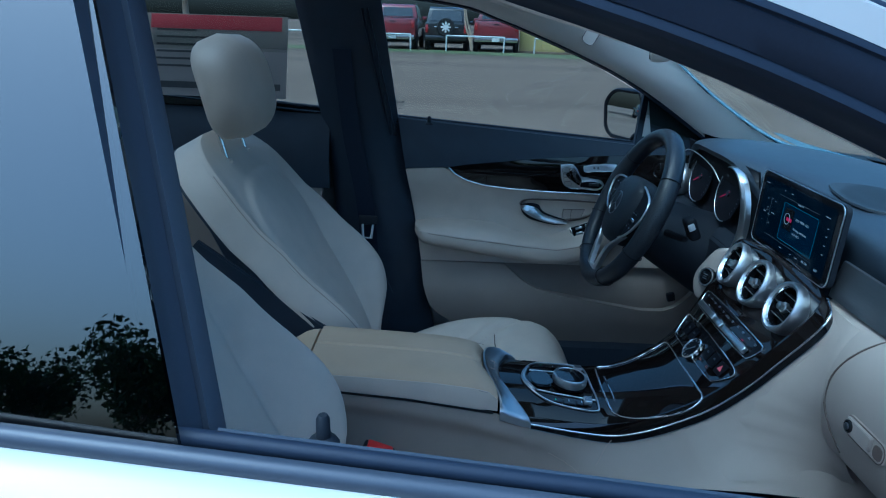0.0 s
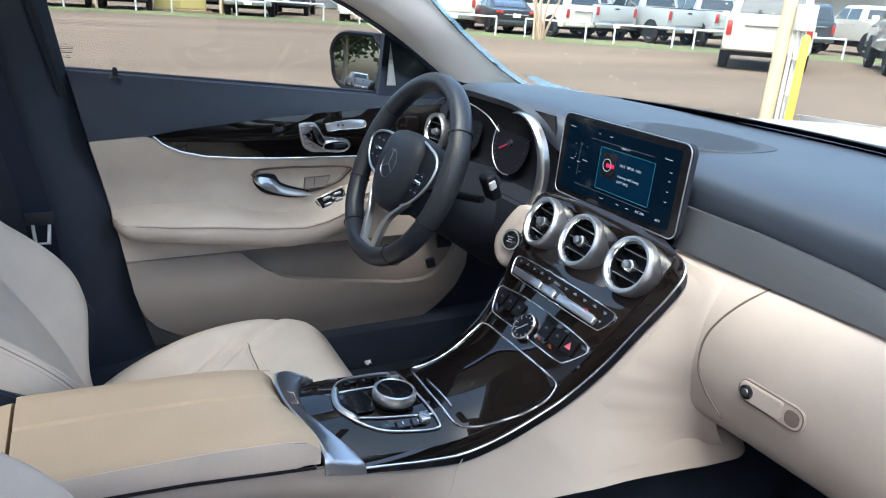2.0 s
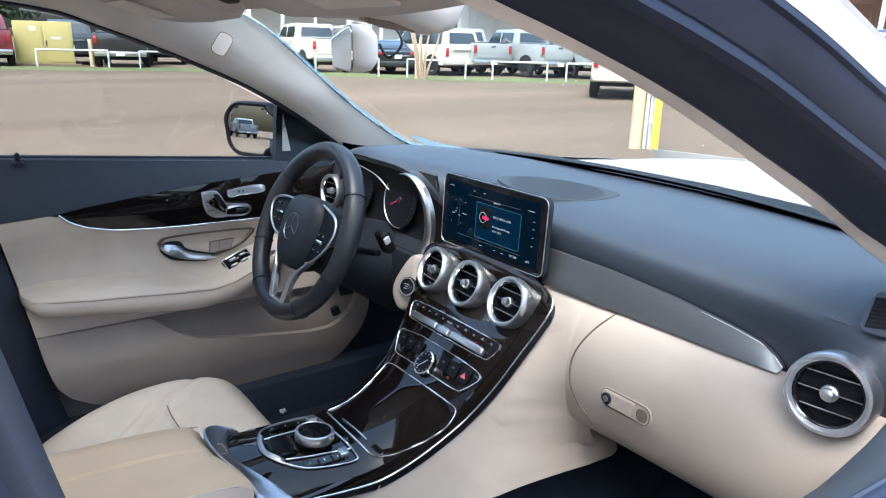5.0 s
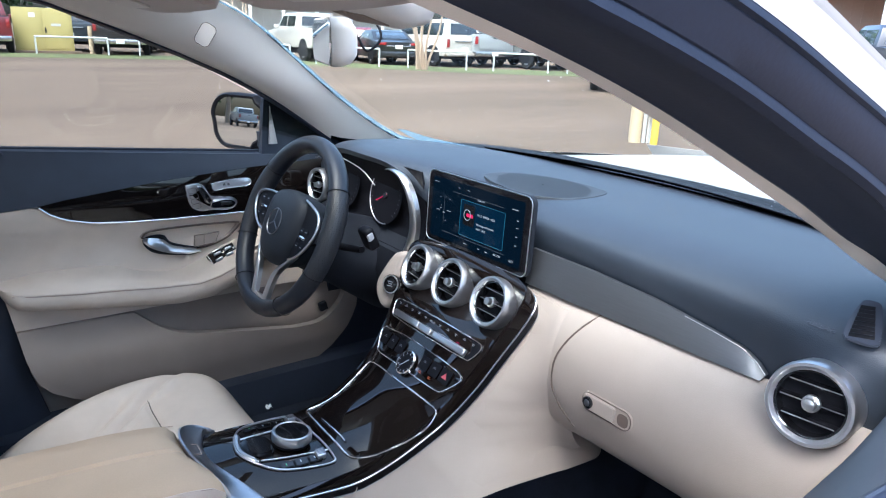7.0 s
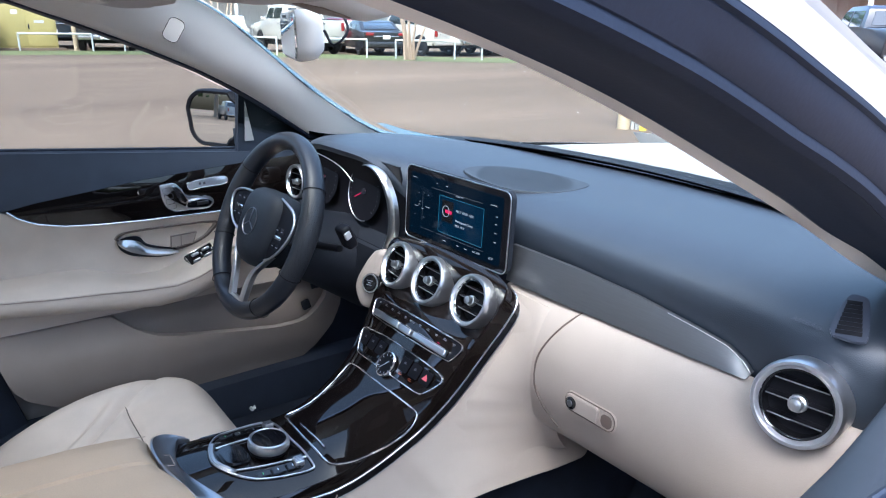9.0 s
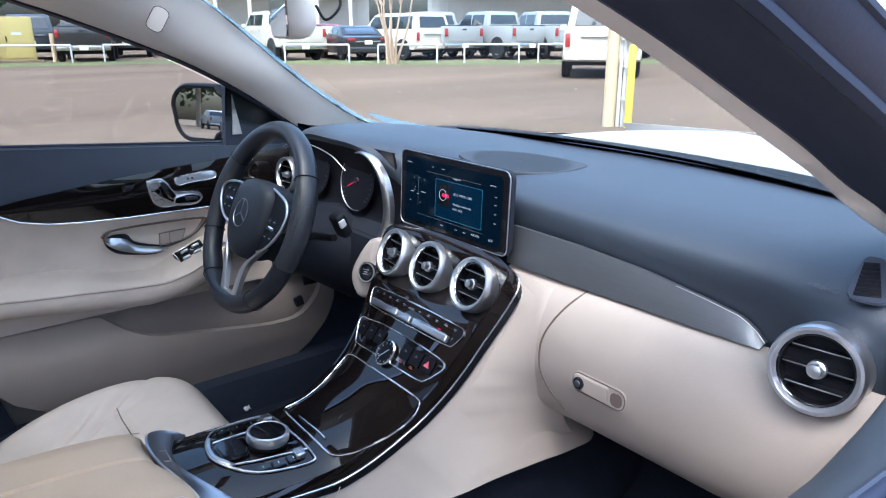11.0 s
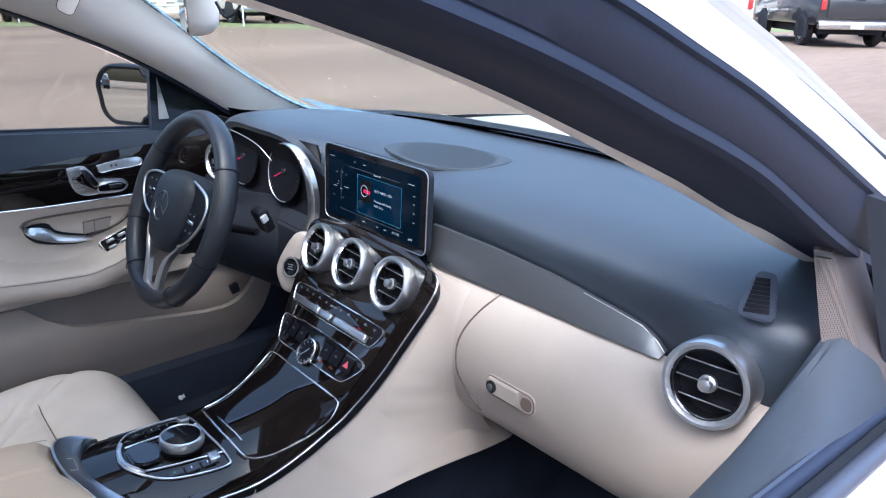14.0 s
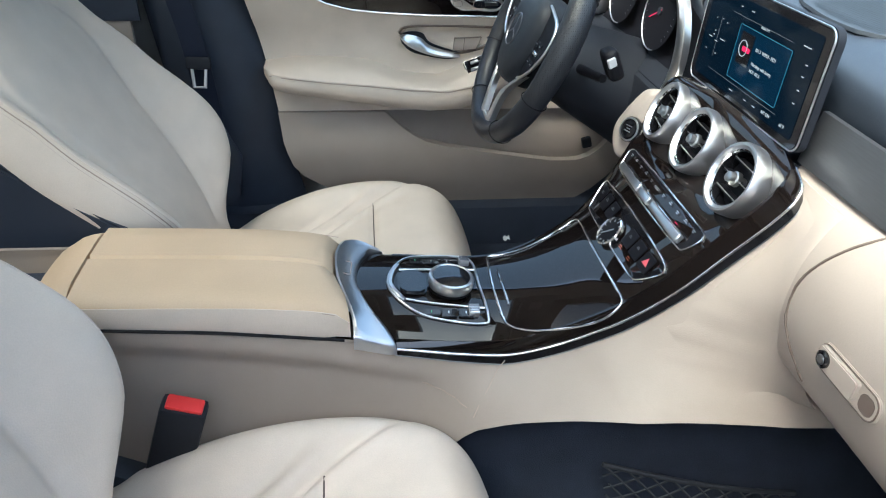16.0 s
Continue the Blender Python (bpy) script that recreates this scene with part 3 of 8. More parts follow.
for _ in range(80):
    u, v = rnd.betavariate(3, 1.2), rnd.uniform(-0.9, 0.9)
    p = Vector(on_glass(u, v, 0.006))
    bmesh.ops.create_icosphere(bm, subdivisions=1, radius=rnd.uniform(0.0005, 0.0013), matrix=Matrix.Translation(p) @ Matrix.Diagonal((1.3, 1.0, 0.5, 1)))
water_drops = part("water_drops", bm, DROP_GLINT, car, "scattered water drops on the windscreen")
water_drops["kind"] = "stuff"
rear = [[(-1.75 - 0.55 * u, y, 1.31 - 0.30 * u) for y in np.linspace(-0.55, 0.55, 6)] for u in np.linspace(0, 1, 5)]
sheet("rear_screen", rear, 0.004, TINT, car, "tinted rear screen", away=(-0.4, 0, 0.9)).visible_shadow = False
hood = [[(x, y, 0.94 - 0.02 * (x - 1.1) - 0.05 * (x - 1.1) ** 2 - 0.05 * (y / 0.7) ** 2 + 0.012 * math.exp(-((abs(y) - 0.42) / 0.05) ** 2)) for y in np.linspace(-0.70, 0.70, 25)] for x in np.linspace(1.12, 2.25, 20)]
sheet("bonnet", hood, 0.004, PAINT, car, "white painted bonnet wet with drops", away=(0, 0, -1))
cowl = [[(pw([(0, x0), (0.7, x0 - 0.14)], abs(y)), y, z) for y in np.linspace(-0.68, 0.68, 21)] for x0, z in ((1.03, 0.950), (1.08, 0.952), (1.12, 0.945), (1.19, 0.920))]
sheet("cowl", cowl, 0.003, MATTE, car, "black plastic windscreen cowl", away=(0, 0, -1))
sheet("floor_pan", [[(x, y, z) for y in np.linspace(-0.76, 0.76, 9)] for x, z in ((-1.8, 0.30), (-0.9, 0.26), (0.0, 0.26), (0.75, 0.26), (0.95, 0.34), (1.1, 0.50), (1.12, 0.9))], 0.02, CARPET, car, "dark blue floor carpet", away=(0, 0, -1))
for s in (1, -1):
    sheet("floor_mat", [[(x, s * y, z + 0.008) for y in np.linspace(0.17, 0.66, 8)] for x, z in ((0.05, 0.27), (0.4, 0.268), (0.72, 0.268), (0.90, 0.33), (1.0, 0.41))], 0.006, MAT, car, "dark blue carpet floor mat", away=(0, 0, 1))
    sheet("door_sill", [[(x, s * y, z) for x in np.linspace(-0.2, 1.1, 12)] for y, z in ((0.66, 0.27), (0.68, 0.37), (0.76, 0.38), (0.84, 0.30))], 0.004, DARK, car, "dark door sill trim", away=(0, 0, -1))
    sheet("kick_panel", [[(x, s * 0.735, z) for x in np.linspace(0.68, 1.12, 8)] for z in np.linspace(0.27, 0.78, 8)], 0.01, DARK, car, away=(0, s, 0))


# ---- doors ----
REFLECTOR = shader("dark_red_reflector", (0.12, 0.008, 0.012), 0.3)
LEDGE = shader("blue_grey_soft_plastic", (0.026, 0.032, 0.041), 0.55, spec=0.35, grain=0.12, scale=900, bump=0.3, blot=0.05)
LINING = [(0.30, 0.745), (0.38, 0.725), (0.44, 0.705), (0.50, 0.695), (0.55, 0.70), (0.59, 0.725), (0.70, 0.735), (0.76, 0.735), (0.80, 0.715), (0.83, 0.702), (0.86, 0.695), (0.89, 0.698), (0.92, 0.705), (0.955, 0.716), (0.975, 0.722), (1.0, 0.73)]
REAR_EDGE = [(0.30, 0.30), (0.345, 0.30), (0.375, 0.16), (0.41, 0.07), (0.45, 0.0), (0.49, -0.03), (0.54, -0.044), (0.70, -0.068), (0.84, -0.094), (0.99, -0.122)]
FRONT_EDGE = [(0.30, 0.55), (0.345, 0.60), (0.40, 0.67), (0.46, 0.715), (0.52, 0.74), (0.62, 0.75), (0.80, 0.75), (1.0, 0.66)]
WOOD_TOP = [(-0.15, 0.858), (0.015, 0.869), (0.065, 0.878), (0.266, 0.901), (0.452, 0.914), (0.7, 0.925)]
WOOD_LOW = [(-0.15, 0.858), (0.015, 0.869), (0.035, 0.850), (0.065, 0.835), (0.114, 0.822), (0.18, 0.815), (0.269, 0.810), (0.445, 0.807), (0.7, 0.805)]


def lining(s, x, z, off=0.0):
    return (x, s * (pw(LINING, z) - off), z)


def patch(name, s, parent, low, high, material, off=0.0, x0=-0.2, x1=0.76, thick=0.008, label="", n=44, m=10):
    rows = []
    for v in np.linspace(0, 1, m):
        row = []
        for x in np.linspace(x0, x1, n):
            zl, zh = low(x), high(x)
            z = zl + (zh - zl) * v
            row.append(lining(s, min(max(x, pw(REAR_EDGE, z)), pw(FRONT_EDGE, z)), z, off))
        rows.append(row)
    return sheet(name, rows, thick, material, parent, label, away=(0, s, 0))


def pod_ring(ring, s):
    return [(x, abs(y), z + 0.0006) for x, y, z in ring]


def car_door(s, label):
    d = thing("front_door", label, "car door", (0.3, s * 0.73, 0.6), group="front doors")
    if s > 0:
        patch("upper_lining", s, d, lambda x: pw(WOOD_TOP, x), lambda x: sill(x), DARK, 0.0, label="dark blue soft door top")
    if s < 0:
        led = []
        for x in np.linspace(-0.122, 0.66, 40):
            zi = pw([(-0.12, 0.93), (0.1, 0.915), (0.29, 0.900), (0.365, 0.896), (0.45, 0.906), (0.51, 0.922), (0.58, 0.948), (0.61, 0.958), (0.66, 0.962)], x)
            yi = pw([(-0.12, 0.690), (0.2, 0.682), (0.4, 0.678), (0.66, 0.672)], x)
            zo = sill(x, s) - 0.003
            led.append(curve([(x, -yi - 0.004, zi - 0.10), (x, -yi, zi - 0.03), (x, -yi - 0.002, zi - 0.008), (x, -yi - 0.010, zi + 0.004), (x, -0.712, (zi + zo) / 2 + 0.010), (x, -0.731, zo + 0.001)], 16))
        sheet("padded_ledge", led, 0.006, LEDGE, d, "blue-grey soft door ledge", away=(0, s, 0))
    cap = [[(x, s * y, sill(x, s) + z) for x in np.linspace(-0.122, 0.66, 20)] for y, z in ((0.7255, 0.0), (0.729, 0.003), (0.735, 0.001))]
    sheet("top_edge", cap, 0.004, DARK, d, away=(0, 0, -1))
    patch("wood_strip", s, d, lambda x: pw(WOOD_LOW, x) , lambda x: pw(WOOD_TOP, x), WOOD, 0.004, x0=0.016, label="dark glossy walnut strip")
    tube("chrome_line", [lining(s, x, pw(WOOD_LOW, x), 0.005) for x in np.linspace(0.016, 0.66, 40)], 0.0022, CHROME, d, "thin chrome line")
    patch("middle_lining", s, d, lambda x: 0.60, lambda x: pw(WOOD_LOW, x) - 0.001, LEATHER, 0.001, label="beige leather door panel")
    patch("lower_lining", s, d, lambda x: 0.345, lambda x: 0.60 if x < 0.178 else pw([(0.178, 0.60), (0.217, 0.567), (0.265, 0.540), (0.31, 0.528), (0.375, 0.517), (0.56, 0.488), (0.62, 0.487), (0.66, 0.504), (0.70, 0.545), (0.735, 0.60)], x), BEIGE, 0.012, thick=0.02, label="beige moulded door pocket")
    patch("pocket_back", s, d, lambda x: 0.44, lambda x: 0.605, BEIGE, -0.035, x0=0.16, label="recessed beige door pocket")
    # padded armrest
    rings = []
    for x in np.r_[-0.071, -0.070, -0.066, np.linspace(-0.06, 0.53, 56)]:
        zs = pw([(-0.067, 0.706), (-0.02, 0.699), (0.06, 0.689), (0.15, 0.681), (0.23, 0.672), (0.31, 0.667), (0.36, 0.677), (0.40, 0.694), (0.46, 0.718), (0.53, 0.735)], x)
        zb = pw([(-0.07, 0.683), (-0.05, 0.668), (-0.02, 0.660), (0.058, 0.649), (0.173, 0.632), (0.27, 0.619), (0.337, 0.622), (0.405, 0.643), (0.53, 0.700)], x)
        zt = pw([(-0.07, 0.708), (-0.013, 0.716), (0.07, 0.716), (0.14, 0.711), (0.17, 0.702), (0.20, 0.689), (0.25, 0.680), (0.295, 0.677), (0.325, 0.688), (0.36, 0.704), (0.41, 0.726), (0.47, 0.745), (0.53, 0.757)], x)
        inner = 0.644 + 0.05 * max(0.0, (-0.045 - x) / 0.026) ** 2 + 0.045 * max(0.0, (x - 0.40) / 0.13)
        zm = (zs + zb) / 2
        prof = [(0.752, zt + 0.004), (0.715, zt + 0.001), (0.690, zt * 0.85 + zs * 0.15), (0.668, zt * 0.45 + zs * 0.55 + 0.002), (inner + 0.010, zs + 0.0035), (inner + 0.002, zs + 0.0005), (inner + 0.0018, zs - 0.002), (inner, zs - 0.006), (inner, zm), (inner + 0.008, zb + 0.009), (inner + 0.018, zb + 0.002), (inner + 0.03, zb), (0.752, zb)]
        k = 0.05 if x < -0.0705 else 1.0
        rings.append([(x, s * max(y, inner), zm + (z - zm) * k) for y, z in prof])
    armrest = loft("armrest", rings, LEATHER, d, "padded beige leather armrest", angle=60)
    for dz, r, mat in ((0.0022, 0.0007, STITCH), (-0.0008, 0.0009, CREASE_SHADE)):
        tube("stitching", [(x, s * y, z + dz) for x, y, z in ((-0.055, 0.6495, 0.7035), (-0.02, 0.6450, 0.699), (0.06, 0.6450, 0.689), (0.15, 0.6450, 0.681), (0.23, 0.6450, 0.672), (0.31, 0.6450, 0.667), (0.36, 0.6450, 0.677), (0.40, 0.6450, 0.694))], r, mat, armrest)
    # switches on the armrest
    for i in range(2):
        for j in range(2):
            box("window_switch", (0.018, 0.010, 0.007), pose(0.371 + 0.025 * i, s * (0.698 - 0.014 * j), 0.7145 + 0.0095 * i - 0.010 * j, -32 * s, -18, 0), GREY, armrest, "chrome-lipped window switch", 0.002)
    pod = [[(x, s * (y + dy), z + dz) for x, y, z in ((0.349, 0.706, 0.712), (0.410, 0.706, 0.734), (0.417, 0.676, 0.714), (0.359, 0.676, 0.691))] for dy, dz in ((0.006, -0.008), (0.0, 0.0))]
    podm = loft("switch_pod", pod, BLACK, armrest, "gloss black window switch plate")
    tube("pod_outline", [(x, s * y, z) for x, y, z in pod_ring(pod[1], s)], 0.0009, CHROME, podm, closed=True, n=5)
    # inner release handle in its bowl
    bowl = [(0.213, 0.770), (0.222, 0.782), (0.26, 0.786), (0.36, 0.785), (0.432, 0.780), (0.436, 0.770), (0.41, 0.745), (0.36, 0.728), (0.30, 0.722), (0.25, 0.735)]
    pts = curve([(x, 0, z) for x, z in bowl + bowl[:1]], 48)[:-1]
    cen = np.mean(pts, axis=0)
    rows = [[lining(s, cen[0] + (p[0] - cen[0]) * k, cen[2] + (p[2] - cen[2]) * k, off) for p in [*pts, pts[0]]] for k, off in ((1.04, 0.002), (1.0, 0.006), (0.93, 0.004), (0.8, -0.020), (0.01, -0.026))]
    cup = sheet("handle_bowl", rows, 0.002, BEIGE, d, "recessed beige handle bowl", away=(0, s, 0))
    up_l = curve([(0.214, 0, 0.766), (0.232, 0, 0.768), (0.258, 0, 0.762), (0.275, 0, 0.745), (0.305, 0, 0.734), (0.343, 0, 0.725)], 22)
    lo_l = curve([(0.214, 0, 0.762), (0.221, 0, 0.750), (0.242, 0, 0.735), (0.280, 0, 0.722), (0.315, 0, 0.716), (0.342, 0, 0.717)], 22)
    rows = []
    for f, off in ((0.0, -0.004), (0.06, 0.020), (0.30, 0.021), (0.60, 0.015), (0.90, 0.008), (1.0, -0.004)):
        rows.append([lining(s, *(q * (1 - f) + p * f)[[0, 2]], off * (1 - 0.4 * i / 21)) for i, (p, q) in enumerate(zip(up_l, lo_l))])
    # black plate under the lever: the bowl's shade put in as colour
    shade = [lining(s, *((p + q) / 2 + ((p if k else q) - (p + q) / 2) * 1.5)[[0, 2]], 0.0035) for k, seq in ((1, list(zip(up_l, lo_l))), (0, list(zip(up_l, lo_l))[::-1])) for p, q in seq]
    loft("handle_recess", [shade, [(x, y - s * 0.001, z) for x, y, z in shade]], MATTE, d, "dark plate standing for the shade behind the handle")
    sheet("release_handle", rows, 0.003, SILVER, d, "chrome crescent door release handle", away=(0, s, 0))
    lp = [(0.330, 0.758), (0.388, 0.760), (0.378, 0.735), (0.328, 0.731)]
    lock = sheet("lock_plate", [[lining(s, *lp[0], 0.009), lining(s, *lp[1], 0.009)], [lining(s, *lp[3], 0.009), lining(s, *lp[2], 0.009)]], 0.02, BEIGE, d, "beige lock button", away=(0, s, 0))
    tube("lock_outline", [lining(s, x, z, 0.0095) for x, z in lp], 0.0008, SEAM, lock, closed=True, n=5)
    tube("lock_divide", [lining(s, x, z, 0.0095) for x, z in ((0.352, 0.759), (0.350, 0.732))], 0.0007, SEAM, lock, n=5)
    tube("bowl_line", [lining(s, p[0], p[2], 0.006) for p in pts], 0.0024, SEAM, cup, closed=True)
    # seat adjuster panel on the walnut strip
    def strip_part(name, outline, off, thick, material, parent, label="", n=0):
        pts = curve([(x, 0, z) for x, z in outline + outline[:1]], n)[:-1] if n else [(x, 0, z) for x, z in outline]
        cx, cz = np.mean([p[0] for p in pts]), np.mean([p[2] for p in pts])
        rings = [[lining(s, cx + (p[0] - cx) * k, cz + (p[2] - cz) * k, o) for p in pts] for k, o in ((1.0, off), (1.0, off + thick * 0.7), (0.95, off + thick))]
        return loft(name, rings, material, parent, label)

    def strip_line(name, outline, off, r, material, parent, n=40):
        pts = curve([(x, 0, z) for x, z in outline + outline[:1]], n)[:-1]
        return tube(name, [lining(s, p[0], p[2], off) for p in pts], r, material, parent, closed=True, n=6)

    ap = [(0.307, 0.887), (0.338, 0.888), (0.351, 0.876), (0.362, 0.859), (0.390, 0.853), (0.417, 0.848), (0.425, 0.834), (0.410, 0.820), (0.367, 0.822), (0.337, 0.823), (0.318, 0.836), (0.309, 0.862)]
    panel = strip_part("seat_adjuster", ap, 0.003, 0.003, SATIN, d, "satin grey seat adjuster panel", 60)
    strip_line("adjuster_outline", ap, 0.006, 0.0009, CHROME, panel, 70)
    l1 = [(0.332, 0.882), (0.343, 0.880), (0.356, 0.862), (0.366, 0.845), (0.358, 0.839), (0.348, 0.846), (0.338, 0.864)]
    back_lever = strip_part("back_lever", l1, 0.006, 0.005, CHROME, panel, "chrome backrest lever", 36)
    strip_part("lever_inlay", [(0.346, 0.866), (0.354, 0.862), (0.363, 0.847), (0.357, 0.842), (0.350, 0.850)], 0.0112, 0.0006, BLACK, back_lever)
    l2 = [(0.362, 0.842), (0.388, 0.846), (0.412, 0.843), (0.419, 0.834), (0.409, 0.826), (0.385, 0.827), (0.362, 0.830)]
    cushion_lever = strip_part("cushion_lever", l2, 0.006, 0.005, CHROME, panel, "chrome cushion lever", 36)
    strip_part("lever_inlay", [(0.384, 0.841), (0.410, 0.840), (0.412, 0.833), (0.386, 0.832)], 0.0112, 0.0006, GREY, cushion_lever)
    for i in range(4):
        z = 0.878 - 0.0125 * i
        strip_line("memory_key", [(0.312 + 0.003 * i, z), (0.328 + 0.003 * i, z + 0.001), (0.330 + 0.003 * i, z - 0.009), (0.314 + 0.003 * i, z - 0.010)], 0.0062, 0.0005, GREY, panel, 20)
    mb_ = [(0.366, 0.885), (0.40, 0.890), (0.445, 0.893), (0.458, 0.889), (0.459, 0.879), (0.448, 0.874), (0.40, 0.872), (0.371, 0.870)]
    bar = strip_part("seat_heater_bar", mb_, 0.003, 0.003, SATIN, d, "satin grey seat heating button bar", 48)
    strip_line("bar_outline", mb_, 0.006, 0.0009, CHROME, bar, 60)
    for x in (0.392, 0.402):
        strip_part("button_mark", [(x, 0.883), (x + 0.005, 0.884), (x + 0.006, 0.879), (x + 0.001, 0.878)], 0.0062, 0.0005, GREY, bar)
    if s > 0:
        box("latch_knob", (0.022, 0.014, 0.024), pose(0.640, 0.690, 0.530, 0, -15, 0), MATTE, d, "small black knob on the door pocket", 0.004)
        box("door_reflector", (0.05, 0.006, 0.018), pose(0.275, 0.704, 0.395), REFLECTOR, d, "red door reflector", 0.002)
    # lock pin
    lathe("lock_pin", [(0.011, 0.0), (0.009, 0.003), (0.005, 0.005), (0.0046, 0.018), (0.003, 0.021)], pose(-0.04 if s > 0 else -0.058, s * 0.715, sill(-0.04, s) - 0.006), MATTE, d, "black lock pin", 16)
    # sail panel with tweeter
    if s > 0:
        fill = [(0.512, 1.112), (0.62, 1.072), (0.82, 0.95), (0.82, 0.915), (0.498, 0.932), (0.503, 1.01)]
        loft("window_corner", [[(x, 0.716, z) for x, z in fill], [(x, 0.735, z) for x, z in fill]], DARK, d, "dark fixed window corner")
    if s < 0:
        q = [Vector(p) for p in ((0.601, -0.655, 1.021), (0.597, -0.670, 1.024), (0.600, -0.715, 0.928), (0.579, -0.690, 0.928))]
        cen, nrm = sum(q, Vector()) / 4, Vector((-0.75, 0.45, 0.1)).normalized()
        wide = [cen + (p - cen) * 1.22 for p in q]
        sail = loft("sail_panel", [[p - nrm * 0.03 for p in wide], [p - nrm * 0.003 for p in wide], [cen + (p - cen) * 1.10 for p in q]], SURROUND, d, "brown tweeter surround")
        post = [(0.579, -0.690, 1.088), (0.590, -0.702, 1.083), (0.618, -0.738, 0.975), (0.642, -0.752, 0.905), (0.628, -0.727, 0.908), (0.600, -0.712, 0.985)]
        loft("mirror_post", [[(x + 0.012, y - 0.004, z) for x, y, z in post], post], MATTE, d, "dark upright between mirror and window")
        loft("tweeter_grille", [[p - nrm * 0.002 for p in q], [cen + (p - cen) * 0.97 + nrm * 0.002 for p in q]], MESH, sail, "brown perforated tweeter grille")
    return d


car_door(1, "closed car door in dark blue and beige with walnut strip")
car_door(-1, "closed car door with its window lowered and blue-grey lining")

# glass of the driver's door; the other door's window is down
pane = sheet("side_window", [[(x, 0.745 - 0.06 * v, sill(x) - 0.01 + (pw([(-0.165, 0.31), (0.10, 0.29), (0.28, 0.24), (0.50, 0.14), (0.70, 0.05), (0.76, 0.02)], x)) * v) for x in np.linspace(-0.165, 0.76, 16)] for v in np.linspace(0, 1, 7)], 0.004, TINT, car, "tinted driver's window", away=(0, 1, 0))
pane.visible_shadow = False
bars("glass_etching", facing((-0.117, 0.732, 1.024), (0, -1, 0.19)), [(-0.002, 0.011, 0.004), (-0.010, 0.006, 0.007), (0.0, 0.006, 0.011), (-0.012, 0.003, 0.022), (-0.009, -0.001, 0.008), (0.001, -0.001, 0.009), (-0.010, -0.004, 0.018), (-0.001, -0.009, 0.003), (-0.004, -0.013, 0.009)], 0.0010, PRINT, pane)


def door_mirror():
    d = thing("door_mirror", "black-framed outside mirror beside the driver's window", "mirror", (0.53, 0.80, 0.98))
    m = facing((0.505, 0.872, 1.000), (-0.90, -0.42, 0.080))
    out = []
    for k, h in ((0.86, -0.002), (0.88, 0.006), (0.96, 0.008), (1.03, 0.0), (1.05, -0.03), (0.95, -0.07), (0.5, -0.10)):
        out.append([m @ Vector((u * k, v * k, h)) for u, v in ([(x * (1 + 0.10 * (y > 0)), y * (1.0 - 0.18 * (x > 0.05))) for x, y in rounded(0.178, 0.137, 0.052, 8)])])
    loft("housing", out, FLAT_BLACK, d, "black mirror housing")
    g = [(x * (1 + 0.10 * (y > 0)) * 0.87, y * (1.0 - 0.18 * (x > 0.05)) * 0.87) for x, y in rounded(0.178, 0.137, 0.052, 8)]
    plate("mirror_glass", g, 0.003, m @ Matrix.Translation((0, 0, 0.0005)), MIRROR, d, "mirror glass")
    loft("mirror_foot", [[(0.52, 0.78, 0.94), (0.60, 0.78, 0.94), (0.60, 0.78, 0.985), (0.52, 0.78, 0.985)], [(0.53, 0.84, 0.95), (0.59, 0.84, 0.95), (0.59, 0.84, 0.98), (0.53, 0.84, 0.98)]], DARK, d)
    plate("mirror_triangle", [(-0.010, -0.045), (0.012, -0.045), (-0.004, 0.045)], 0.004, facing((0.524, 0.711, 1.010), (0, -1, 0)), PAINT, d, "white painted patch beside the mirror")


door_mirror()


# ---- dashboard ----
dash = thing("dashboard", "dark blue soft dashboard with beige lower half and silver trim", "dashboard", (0.7, 0, 0.6))
